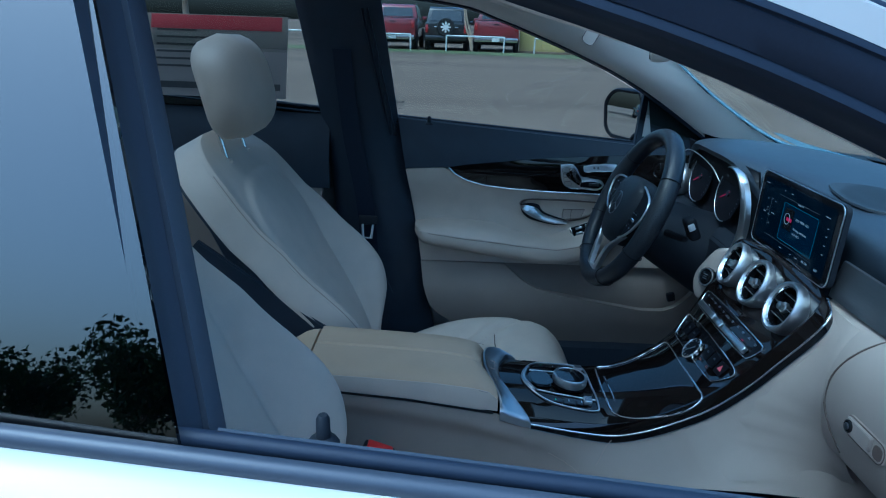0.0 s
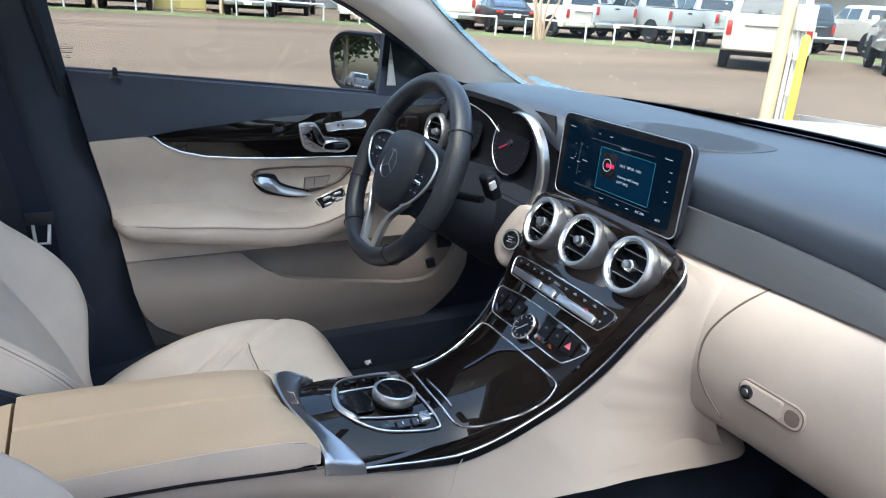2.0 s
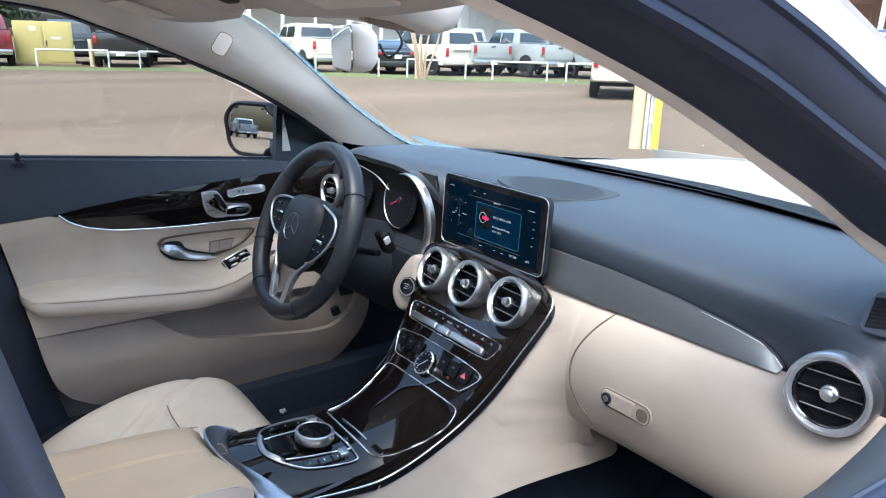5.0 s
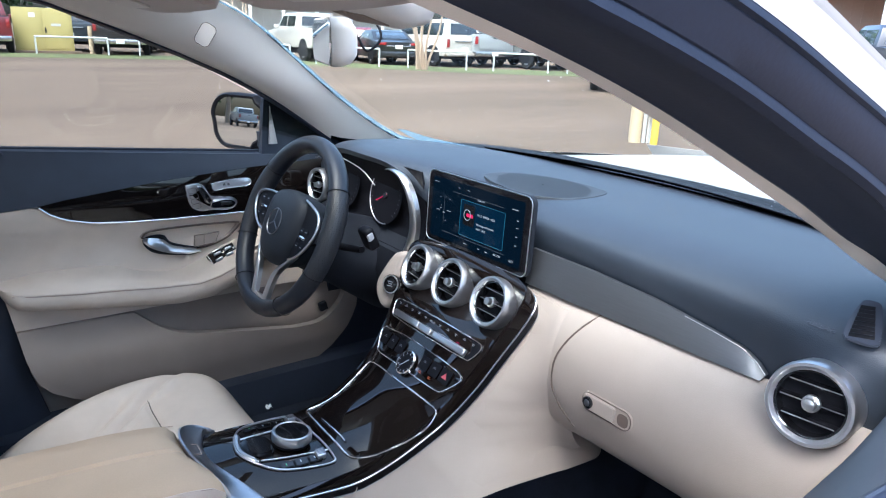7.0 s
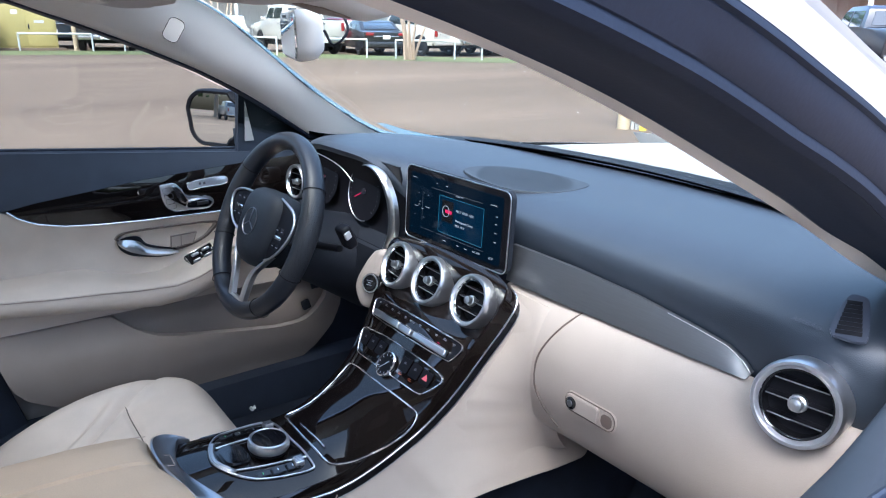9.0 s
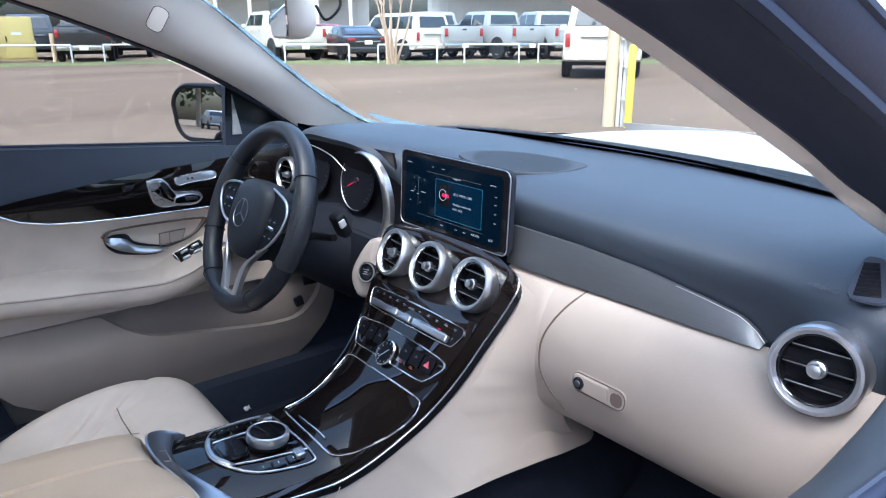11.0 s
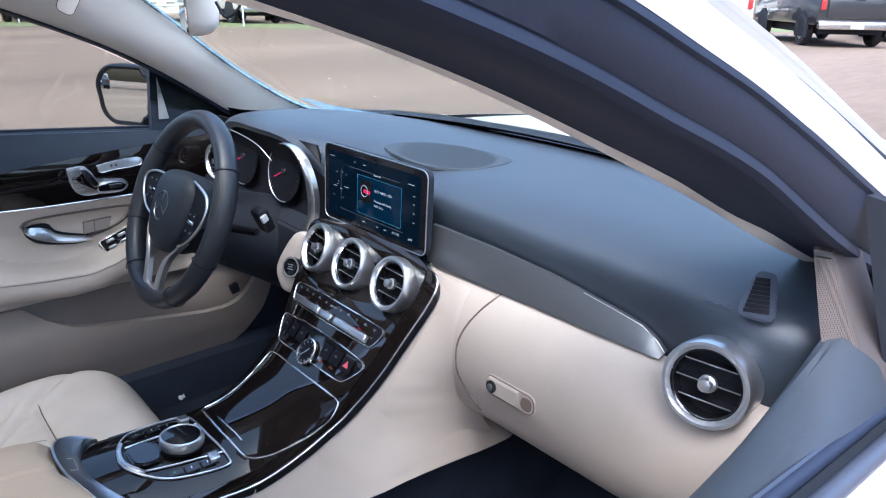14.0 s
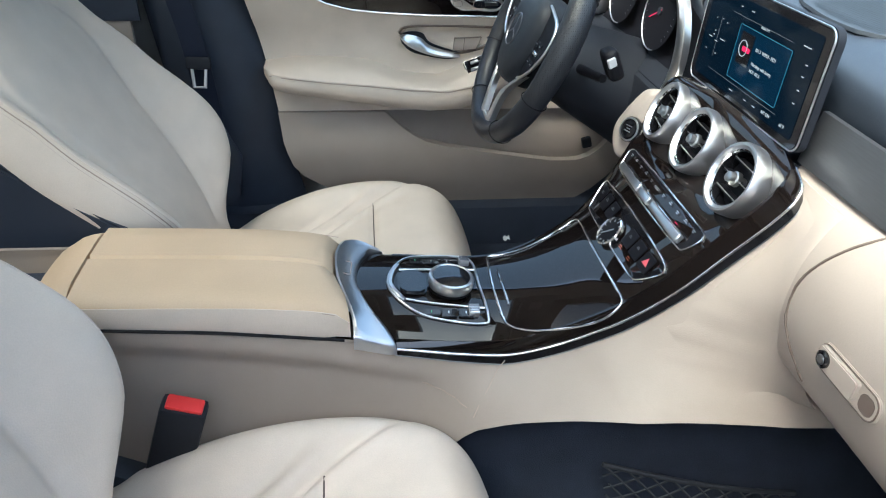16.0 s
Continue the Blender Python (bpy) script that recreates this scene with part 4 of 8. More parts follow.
# cross sections of the pad from the windscreen to its rolled edge: (x, z) by y
PAD_SECTIONS = {
    -0.70: [(0.86, 0.955), (0.80, 0.965), (0.73, 0.962), (0.67, 0.955), (0.637, 0.938), (0.634, 0.89), (0.640, 0.84)],
    -0.62: [(0.93, 0.958), (0.83, 0.970), (0.73, 0.970), (0.65, 0.960), (0.602, 0.940), (0.594, 0.905), (0.604, 0.845)],
    -0.50: [(0.98, 0.960), (0.87, 0.973), (0.76, 0.974), (0.67, 0.966), (0.618, 0.947), (0.607, 0.922), (0.618, 0.860)],
    -0.30: [(1.03, 0.962), (0.90, 0.975), (0.78, 0.976), (0.68, 0.970), (0.624, 0.953), (0.612, 0.932), (0.620, 0.890)],
    -0.10: [(1.05, 0.963), (0.92, 0.975), (0.80, 0.976), (0.69, 0.972), (0.632, 0.956), (0.620, 0.936), (0.628, 0.890)],
    0.08: [(1.05, 0.963), (0.92, 0.975), (0.80, 0.978), (0.69, 0.974), (0.640, 0.955), (0.618, 0.925), (0.612, 0.895)],
    0.17: [(1.04, 0.963), (0.91, 0.978), (0.79, 0.985), (0.68, 0.988), (0.62, 0.980), (0.598, 0.960), (0.600, 0.930)],
    0.26: [(1.02, 0.963), (0.90, 0.982), (0.77, 0.995), (0.66, 1.000), (0.60, 0.996), (0.577, 0.985), (0.585, 0.972)],
    0.36: [(1.00, 0.962), (0.88, 0.984), (0.76, 1.000), (0.65, 1.006), (0.59, 1.002), (0.567, 0.992), (0.575, 0.980)],
    0.47: [(0.96, 0.960), (0.86, 0.980), (0.75, 0.996), (0.65, 1.002), (0.59, 0.999), (0.570, 0.988), (0.578, 0.975)],
    0.55: [(0.92, 0.958), (0.83, 0.972), (0.74, 0.982), (0.66, 0.985), (0.61, 0.978), (0.590, 0.960), (0.592, 0.935)],
    0.62: [(0.88, 0.956), (0.81, 0.966), (0.73, 0.968), (0.67, 0.960), (0.63, 0.940), (0.615, 0.91), (0.615, 0.88)],
    0.70: [(0.84, 0.954), (0.79, 0.960), (0.72, 0.958), (0.68, 0.945), (0.65, 0.92), (0.645, 0.89), (0.645, 0.86)],
}
keys = sorted(PAD_SECTIONS)
secs = [curve([(x, 0, z) for x, z in PAD_SECTIONS[k]], 26) for k in keys]
rows = []
for j in range(26):
    line = curve([(s[j][0], k, s[j][2]) for s, k in zip(secs, keys)], 90)
    rows.append(line)
sheet("top_pad", rows, 0.012, PAD, dash, "dark blue grained soft dashboard top")


def pad_at(x, y):
    """Height of the pad's top."""
    i = min(max(np.searchsorted(keys, y) - 1, 0), len(keys) - 2)
    f = (y - keys[i]) / (keys[i + 1] - keys[i])
    h = [np.interp(x, [p[0] for p in s[:16][::-1]], [p[2] for p in s[:16][::-1]]) for s in (secs[i], secs[i + 1])]
    return h[0] * (1 - f) + h[1] * f


band = []
for y in np.linspace(-0.66, 0.60, 40):
    xf = np.interp(y, keys, [PAD_SECTIONS[k][0][0] for k in keys])
    band.append([(xf + dx, y, pad_at(xf - 0.05, y) + dz) for dx, dz in ((-0.075, 0.001), (-0.07, 0.004), (-0.02, 0.004), (0.03, 0.0))])
sheet("windscreen_gap", band, 0.004, MATTE, dash, "black strip under the windscreen", away=(0, 0, -1))

# speaker grille in the middle of the pad, a lens shape with fine holes
outl = [(0.672, -0.045), (0.668, 0.0), (0.675, 0.05), (0.690, 0.108), (0.715, 0.116), (0.752, 0.106), (0.785, 0.080), (0.806, 0.03), (0.813, -0.01), (0.812, -0.06), (0.803, -0.095), (0.765, -0.106), (0.724, -0.100), (0.695, -0.078)]
loop = curve([(x, y, 0) for x, y in outl + outl[:1]], 60)
cx, cy = 0.742, 0.004
rows = [[(cx + (p[0] - cx) * k, cy + (p[1] - cy) * k, pad_at(cx + (p[0] - cx) * k, cy + (p[1] - cy) * k) + h) for p in loop] for k, h in ((1.0, -0.002), (0.99, 0.0012), (0.7, 0.0015), (0.4, 0.0015), (0.02, 0.0015))]
spk = sheet("speaker_grille", rows, 0.001, GRILLE, dash, "dark perforated speaker grille", away=(0, 0, -1))
bm = bmesh.new()
for iy in range(-24, 25):
    for ix in range(28):
        x, y = 0.674 + ix * 0.005, 0.004 + iy * 0.005 + (ix % 2) * 0.0025
        if ((x - 0.742) / 0.064) ** 2 + (abs(y - 0.004) / 0.098) ** 2.6 < 1:
            z = pad_at(x, y) + 0.0019
            vs = [bm.verts.new((x + 0.0018 * math.cos(a), y + 0.0018 * math.sin(a), z)) for a in (0, 1.57, 3.14, 4.71)]
            bm.faces.new(vs)
part("grille_perforation", bm, FLAT_BLACK, spk)
spk.children[0]["kind"] = "stuff"

# silver trim tapering from the display to the side vent
top, low = [], []
for y in np.linspace(-0.12, -0.522, 40):
    hi = pw([(-0.522, 0.866), (-0.51, 0.878), (-0.49, 0.888), (-0.45, 0.895), (-0.36, 0.906), (-0.25, 0.912), (-0.12, 0.912)], y)
    lo = pw([(-0.522, 0.862), (-0.4, 0.861), (-0.25, 0.858), (-0.12, 0.856)], y)
    xo = pw([(-0.522, 0.600), (-0.45, 0.598), (-0.25, 0.600), (-0.12, 0.604)], y)
    top.append((xo + 0.006, y, hi))
    low.append((xo - 0.006, y, lo))
mid = [tuple((np.array(a) + np.array(b)) / 2 + np.array((-0.0015, 0, 0))) for a, b in zip(top, low)]
sheet("silver_trim", [top, mid, low], 0.006, BRUSHED, dash, "brushed aluminium trim strip", away=(1, 0, 0))
tube("trim_line", [(x - 0.001, y, z) for x, y, z in top[-12:]], 0.0006, SATIN, dash)

# beige lower dashboard and glove box
def lower_section(y):
    k = pw([(-0.70, 0.04), (-0.62, 0.0), (-0.5, -0.003), (-0.3, 0.0), (-0.15, 0.012)], y)
    zt = pw([(-0.70, 0.855), (-0.53, 0.860), (-0.3, 0.858), (-0.12, 0.855)], y)
    lowz = pw([(-0.70, 0.70), (-0.5, 0.680), (-0.3, 0.675), (-0.15, 0.66)], y)
    return [(0.604 + k, zt), (0.590 + k, zt - 0.006), (0.572 + k, 0.828), (0.560 + k, 0.80), (0.555 + k, 0.77), (0.555 + k, 0.735), (0.562 + k, 0.705), (0.575 + k, lowz), (0.60 + k, lowz - 0.018), (0.68, lowz - 0.025), (0.80, lowz - 0.04), (0.95, lowz - 0.10)]


ys = np.linspace(-0.705, -0.12, 40)
secl = [curve([(x, 0, z) for x, z in lower_section(y)], 34) for y in ys]
rows = [[(s[j][0], y, s[j][2]) for s, y in zip(secl, ys)] for j in range(34)]
sheet("glove_box", rows, 0.008, BEIGE, dash, "beige moulded glove box and lower dashboard", away=(0.8, 0, 0.2))
glove = bpy.data.objects["glove_box"]


def face_x(y, z):
    s = secl[int(np.argmin(abs(ys - y)))]
    k = s[:24]
    return float(np.interp(-z, [-p[2] for p in k], [p[0] for p in k]))


seam = curve([(0, -0.280, 0.857), (0, -0.256, 0.825), (0, -0.236, 0.785), (0, -0.232, 0.745), (0, -0.246, 0.71), (0, -0.275, 0.684)], 24)
tube("lid_seam", [(face_x(y, z) - 0.0006, y, z) for _, y, z in seam], 0.0014, SEAM, glove)
# latch: a sunk plate with key lock and grip
mk = facing((face_x(-0.345, 0.750) - 0.001, -0.345, 0.750), (-1, 0, 0.05))
plate("latch_frame", rounded(0.088, 0.029, 0.012), 0.002, mk, BEIGE, glove, "beige glove box latch surround")
latch = plate("latch", rounded(0.055, 0.021, 0.004), 0.005, mk @ Matrix.Translation((-0.011, 0.001, 0.002)), BEIGE, glove, "beige glove box latch")
# gap and finger hollow are laid on as dark shapes, shade put into colour
tube("latch_gap", [mk @ Vector((x, y, 0.0022)) for x, y in rounded(0.084, 0.026, 0.011)], 0.0008, SEAM, glove, closed=True)
plate("latch_hollow", rounded(0.020, 0.020, 0.008), 0.0008, mk @ Matrix.Translation((0.029, -0.001, 0.0018)), SEAM, glove, "dark plate standing for the shade in the finger hollow")
lathe("key_lock", [(0.0085, 0), (0.0085, 0.002), (0.0065, 0.003), (0.0055, 0.001)], mk @ Matrix.Translation((-0.028, 0.001, 0.007)), BLACK, latch, "black key lock", 24)
lathe("key_slot", [(0.005, 0), (0.004, 0.001)], mk @ Matrix.Translation((-0.028, 0.001, 0.010)), GREY, latch, n=12)


def air_vent(at, normal, r, name_label, slats=3, deep=0.055):
    """A round vent with ring, slats and a knob."""
    m = facing(at, normal)
    v = thing("air_vent", name_label, "air vent", at, group="air vents")
    lathe("ring", [(r * 0.80, 0.000), (r * 0.82, 0.006), (r * 0.88, 0.010), (r * 0.95, 0.010), (r * 0.99, 0.006), (r, 0.000), (r * 0.985, -0.012), (r * 0.97, -deep * 0.55), (r * 1.0, -deep), (r * 0.80, -deep)], m, SATIN, v, "satin silver flared vent housing", 48, close=True)
    lathe("inner_ring", [(r * 0.79, -0.02), (r * 0.79, 0.004), (r * 0.74, 0.004), (r * 0.73, -0.02)], m, BLACK, v, n=40, close=True)
    lathe("bezel_line", [(r * 0.815, 0.005), (r * 0.79, 0.0065), (r * 0.76, 0.003)], m, CHROME, v, n=40, close=True)
    lathe("throat", [(r * 0.76, -0.012), (0.001, -0.013)], m, FLAT_BLACK, v, n=32)
    for i in range(slats):
        off = (i - (slats - 1) / 2) * r * 0.42
        half = math.sqrt(max(0.0, (r * 0.74) ** 2 - off ** 2))
        sl = box("slat", (2 * half, 0.003, 0.011), m @ pose(0, off, -0.006, 12, 0, 0), FLAT_BLACK, v, bevel=0.001)
        box("slat_edge", (2 * half * 0.96, 0.0012, 0.0012), m @ pose(0, off + 0.0004, 0.0005, 12, 0, 0), SILVER, sl, "thin chrome slat edge", bevel=0.0004)
    lathe("knob", [(r * 0.10, -0.012), (r * 0.13, -0.004), (r * 0.205, -0.002), (r * 0.20, 0.003), (r * 0.155, 0.004), (r * 0.14, 0.011), (r * 0.05, 0.012)], m, SILVER, v, "chrome vent knob", 16)
    return v


for x, y, z, turn in ((0.549, 0.112, 0.823, 0.13), (0.548, 0.011, 0.824, 0.05), (0.546, -0.101, 0.826, 0.03)):
    air_vent((x, y, z), (-0.914, turn, 0.406), 0.0425, "round satin silver air vent above the centre console")
v4 = air_vent((0.565, -0.5945, 0.8765), (-0.93, -0.12, 0.16), 0.0455, "round satin silver air vent at the dashboard's end")
air_vent((0.594, 0.606, 0.878), (-0.92, -0.05, 0.10), 0.041, "round satin silver air vent behind the steering wheel", deep=0.02)

# defroster outlet on the pad
md = facing((0.615, -0.609, pad_at(0.615, -0.609) + 0.001), (-0.52, -0.10, 0.85), (0.80, 0.30, 0.50)) @ Matrix.Diagonal((0.80, 0.84, 1, 1))
df = plate("side_defroster", curve([(-0.018, -0.030, 0), (0.016, -0.034, 0), (0.020, -0.018, 0), (0.014, 0.030, 0), (0.004, 0.037, 0), (-0.009, 0.034, 0), (-0.022, -0.016, 0), (-0.018, -0.030, 0)], 36)[:-1, :2].tolist(), 0.003, md, FRAME_GREY, dash, "light grey side window defroster outlet", 0.001)
for i in range(8):
    w = 0.029 - 0.0017 * i
    box("louvre", (w, 0.0050, 0.002), md @ pose(-0.001, -0.023 + 0.0066 * i, 0.0032, 12, 0, 0), FLAT_BLACK, df, bevel=0.0005)
words("airbag_mark", "AIRBAG", 0.0088, facing((0.604, -0.556, 0.9405), (-0.62, -0.10, 0.78), (0.75, 0, 0.6)) @ Matrix.Translation((0, 0, 0.0065)), FRAME_GREY, dash)

# instrument binnacle
clu = thing("instrument_cluster", "two round dials under a dark hood with a chrome arc", "instrument cluster", (0.62, 0.36, 0.92))
rows = [[(x, y, z) for y in np.linspace(0.21, 0.60, 16)] for x, z in ((0.66, 0.935), (0.665, 0.92), (0.655, 0.86), (0.63, 0.82))]
sheet("back_panel", rows, 0.01, BLACK, clu, "gloss black instrument panel", away=(1, 0, 0))
back = [[(x, y, z) for y in np.linspace(0.17, 0.57, 14)] for x, z in ((0.590, 0.985), (0.597, 0.95), (0.606, 0.90), (0.606, 0.86), (0.590, 0.835))]
sheet("cluster_glass", back, 0.004, FLAT_BLACK, clu, "dark instrument glass", away=(1, 0, 0))
for y in (0.305, 0.475):
    m = facing((0.598, y, 0.912), (-0.97, -0.02, 0.18))
    f = lathe("dial_face", [(0.058, 0.001), (0.001, 0.0015)], m, FLAT_BLACK, clu, "black dial face", 48)
    tube("dial_ring", [m @ Vector((0.058 * math.cos(a), 0.058 * math.sin(a), 0.002)) for a in np.linspace(radians(75), radians(285), 44)], 0.0011, SATIN, f, "thin bright dial edge", n=6)
    for i in range(25):
        a = radians(225 - 270 * i / 24)
        box("dial_tick", (0.0052 if i % 3 == 0 else 0.003, 0.0009, 0.0004), m @ pose(0.050 * math.cos(a), 0.050 * math.sin(a), 0.0022, 0, 0, math.degrees(a)), GREY, f, bevel=0)
    box("needle", (0.040, 0.0016, 0.001), m @ pose(-0.012, -0.006, 0.004, 0, 0, 28), SCREEN_RED, f, "red needle", bevel=0)
    lathe("needle_hub", [(0.007, 0.002), (0.006, 0.005), (0.001, 0.0055)], m, MATTE, f, n=16)
    if y < 0.4:
        arc = []
        for a in np.linspace(radians(102), radians(-118), 54):
            w = 0.0016 + 0.0105 * max(0.0, math.cos((a - radians(-8)) * 0.80)) ** 0.8
            arc.append([(0.573 + h, 0.254 - (0.079 + dr) * math.cos(a), 0.887 + (0.089 + dr * 0.6) * math.sin(a)) for dr, h in ((-w, 0.012), (-w * 0.9, 0.004), (-w * 0.3, -0.001), (w * 0.4, -0.001), (w, 0.004), (w, 0.014))])
        loft("chrome_arc", arc, SILVER, clu, "broad satin chrome arc beside the dial")
        low_arc = curve([(0.575, 0.287, 0.806), (0.572, 0.305, 0.826), (0.572, 0.330, 0.842), (0.575, 0.370, 0.850)], 20)
        tube("lower_chrome_line", low_arc, list(np.linspace(0.0045, 0.0015, 20)), SILVER, clu, "chrome line under the dial", n=8)
arcp = curve([(0.585, 0.60, 0.945), (0.578, 0.53, 0.965), (0.574, 0.45, 0.968), (0.578, 0.37, 0.955), (0.585, 0.33, 0.93)], 30)
tube("hood_line", arcp, 0.0013, SATIN, clu, "thin chrome line")
low = [[(x, y, z) for y in np.linspace(0.13, 0.66, 20)] for x, z in ((0.645, 0.85), (0.60, 0.845), (0.565, 0.82), (0.555, 0.77), (0.575, 0.70), (0.63, 0.65), (0.80, 0.62))]
sheet("knee_panel", low, 0.01, MATTE, dash, "dark lower dashboard under the steering column", away=(0.6, 0, 0.6))
# beige cheek with the start button
ch = np.array(curve([(0.545, 0.162, 0.842), (0.538, 0.176, 0.836), (0.522, 0.189, 0.806), (0.508, 0.195, 0.775), (0.503, 0.187, 0.752), (0.506, 0.168, 0.732), (0.526, 0.148, 0.742), (0.548, 0.143, 0.788), (0.562, 0.150, 0.836), (0.545, 0.162, 0.842)], 49)[:-1])
cc, cn = ch.mean(axis=0), np.array((-0.88, -0.35, 0.32))
cheek = loft("start_cheek", [cc + (ch - cc) * k - cn * off for k, off in ((1.0, 0.080), (1.0, 0.030), (0.98, 0.012), (0.94, 0.004), (0.88, 0.0), (0.75, -0.002), (0.4, -0.003), (0.05, -0.003))], BEIGE, dash, "beige cheek holding the start button", angle=60)
ms = facing((0.5215, 0.157, 0.780), tuple(cn))
sb = lathe("start_button", [(0.0185, -0.002), (0.0185, 0.0035), (0.0155, 0.005), (0.0145, 0.0035), (0.0125, 0.0035), (0.0118, 0.0055), (0.003, 0.006)], ms, BLACK, dash, "black start button with silver ring", 28)
lathe("button_ring", [(0.0178, 0.003), (0.0172, 0.0056), (0.0152, 0.0056), (0.0148, 0.003)], ms, SILVER, sb, n=28)
bars("button_text", ms @ Matrix.Translation((0, 0, 0.0064)), [(-0.006, 0.004, 0.012), (-0.004, 0.0, 0.008), (-0.006, -0.004, 0.012)], 0.0016, SATIN, sb)

# ---- display ----
disp = thing("centre_display", "black tablet display lit with a blue radio page", "display", (0.59, 0, 0.87))
MD = facing((0.585, 0.0, 0.934), (-0.985, 0, 0.05))
W, H = 0.274, 0.130
plate("case", rounded(W, H, 0.014), 0.010, MD @ Matrix.Translation((0, 0, -0.010)), MATTE, disp, "black display case", 0.002)
tube("case_edge", [MD @ Vector((x, y, 0.0004)) for x, y in rounded(W - 0.002, H - 0.002, 0.013)], 0.0011, SILVER, disp, "thin silver display edge", closed=True, n=6)
plate("bezel", rounded(W - 0.005, H - 0.005, 0.012), 0.0015, MD, BLACK, disp, "gloss black bezel", 0.0005)
face = plate("screen", [(x, y) for x, y in rounded(W - 0.03, H - 0.022, 0.004)], 0.0006, MD @ Matrix.Translation((0, 0, 0.0016)), SCREEN, disp, "dark blue lit screen", 0)
ML = MD @ Matrix.Translation((0, 0, 0.0026))
plate("radio_tile", rounded(0.115, 0.062, 0.002), 0.0003, ML @ Matrix.Translation((0.022, -0.003, 0)), SCREEN_BLUE, face, "blue radio tile", 0)
plate("station_logo", rounded(0.030, 0.036, 0.001), 0.0003, ML @ Matrix.Translation((-0.012, 0.004, 0.0005)), BLACK, face, "black square with red and white marks", 0)
plate("logo_mark", rounded(0.018, 0.006, 0.002), 0.0002, ML @ Matrix.Translation((-0.009, 0.004, 0.001)), SCREEN_RED, face, "", 0)
tube("logo_ring", [ML @ Vector((-0.016 + 0.009 * math.cos(a), 0.004 + 0.009 * math.sin(a), 0.001)) for a in np.linspace(0, 6.283, 24, endpoint=False)], 0.0006, SCREEN_TEXT, face, n=5, closed=True)
MT = ML @ Matrix.Translation((0, 0, 0.0006))
words("screen_text", "101.5  WPOI - HD1", 0.0056, MT @ Matrix.Translation((0.010, 0.008, 0)), SCREEN_TEXT, face)
words("screen_text", "Mornings with Scotty", 0.0052, MT @ Matrix.Translation((0.010, -0.008, 0)), SCREEN_TEXT, face)
words("screen_text", "HOT 101.5", 0.0052, MT @ Matrix.Translation((0.010, -0.016, 0)), SCREEN_TEXT, face)
words("screen_text", "Radio FM", 0.0048, MT @ Matrix.Translation((0.008, 0.033, 0)), SCREEN_TEXT, face)
words("screen_text", "A/C ON", 0.0052, MT @ Matrix.Translation((0.058, -0.047, 0)), SCREEN_TEXT, face)
words("screen_text", "65°F", 0.0052, MT @ Matrix.Translation((0.098, -0.047, 0)), SCREEN_TEXT, face)
marks = bars("screen_marks", MT, [(-0.115, 0.045, 0.012), (-0.045, 0.045, 0.003), (-0.02, 0.045, 0.006), (0.095, 0.038, 0.014), (-0.02, -0.047, 0.008), (0.018, -0.047, 0.005), (0.038, -0.047, 0.006), (0.108, 0.022, 0.004), (0.108, 0.010, 0.004), (0.108, -0.004, 0.004), (0.108, -0.018, 0.004), (-0.104, -0.004, 0.008), (-0.094, 0.000, 0.003), (-0.092, 0.005, 0.002), (-0.086, -0.006, 0.006), (-0.074, -0.001, 0.012), (-0.080, 0.022, 0.001), (-0.105, -0.020, 0.002), (-0.078, -0.020, 0.002), (-0.068, 0.020, 0.002), (-0.096, 0.020, 0.002)], 0.0010, SCREEN_TEXT, face)
marks["kind"] = "stuff"
for y0, x0, w in ((0.036, -0.060, 0.135), (-0.039, -0.085, 0.170)):
    plate("divider_line", rounded(w, 0.0006, 0.0001, 2), 0.0002, MT @ Matrix.Translation((x0 + w / 2, y0, 0)), SCREEN_DIM, face, "faint grey line", 0)
plate("divider_line", rounded(0.0006, 0.05, 0.0001, 2), 0.0002, MT @ Matrix.Translation((-0.083, 0.0, 0)), SCREEN_DIM, face, "faint grey line", 0)
tube("tile_outline", [MT @ Vector((x + 0.022, y - 0.003, 0)) for x, y in rounded(0.115, 0.062, 0.002)], 0.0004, SCREEN_EDGE, face, "thin light blue line", closed=True, n=5)
box("neck", (0.04, 0.10, 0.05), pose(0.605, 0, 0.89), MATTE, disp, "black display foot")


# ---- centre console ----
NET = shader("grey_black_cord", (0.022, 0.025, 0.032), 0.6)
con = thing("centre_console", "glossy dark walnut centre console with beige sides", "console", (0.3, 0, 0.4))
PROFILE = [(0.095, 0.634), (0.16, 0.631), (0.24, 0.624), (0.30, 0.620), (0.35, 0.630), (0.40, 0.653), (0.44, 0.681), (0.48, 0.727), (0.515, 0.782), (0.541, 0.826), (0.556, 0.855), (0.567, 0.868), (0.576, 0.875)]
HALF = [0.080, 0.082, 0.085, 0.088, 0.094, 0.104, 0.114, 0.128, 0.143, 0.156, 0.161, 0.150, 0.118]
NS = 48
line = curve([(x, h, z) for (x, z), h in zip(PROFILE, HALF)], NS)


def top_at(s, v, off=0.0):
    """A place on the console's face: s from 0 (armrest) to 1 (display), v metres from the middle."""
    i = s * (NS - 1)
    k = min(int(i), NS - 2)
    f = i - k
    x, h, z = line[k] * (1 - f) + line[k + 1] * f
    t = line[k + 1] - line[k]
    n = np.array((-t[2], 0, t[0]))
    n /= np.linalg.norm(n)
    fall = [(0.10, 0.027), (0.24, 0.026), (0.30, 0.022), (0.40, 0.012), (0.44, 0.010)] if v < 0 else [(0.10, 0.005), (0.30, 0.005), (0.44, 0.010)]
    drop = pw(fall, x) * min(1.2, abs(v) / h) ** 2.5 + 0.030 * math.exp(-((z - 0.818) / 0.034) ** 2) * (1 - min(1, abs(v) / h) ** 6)
    return np.array((x, v, z)) + n * (off - drop)


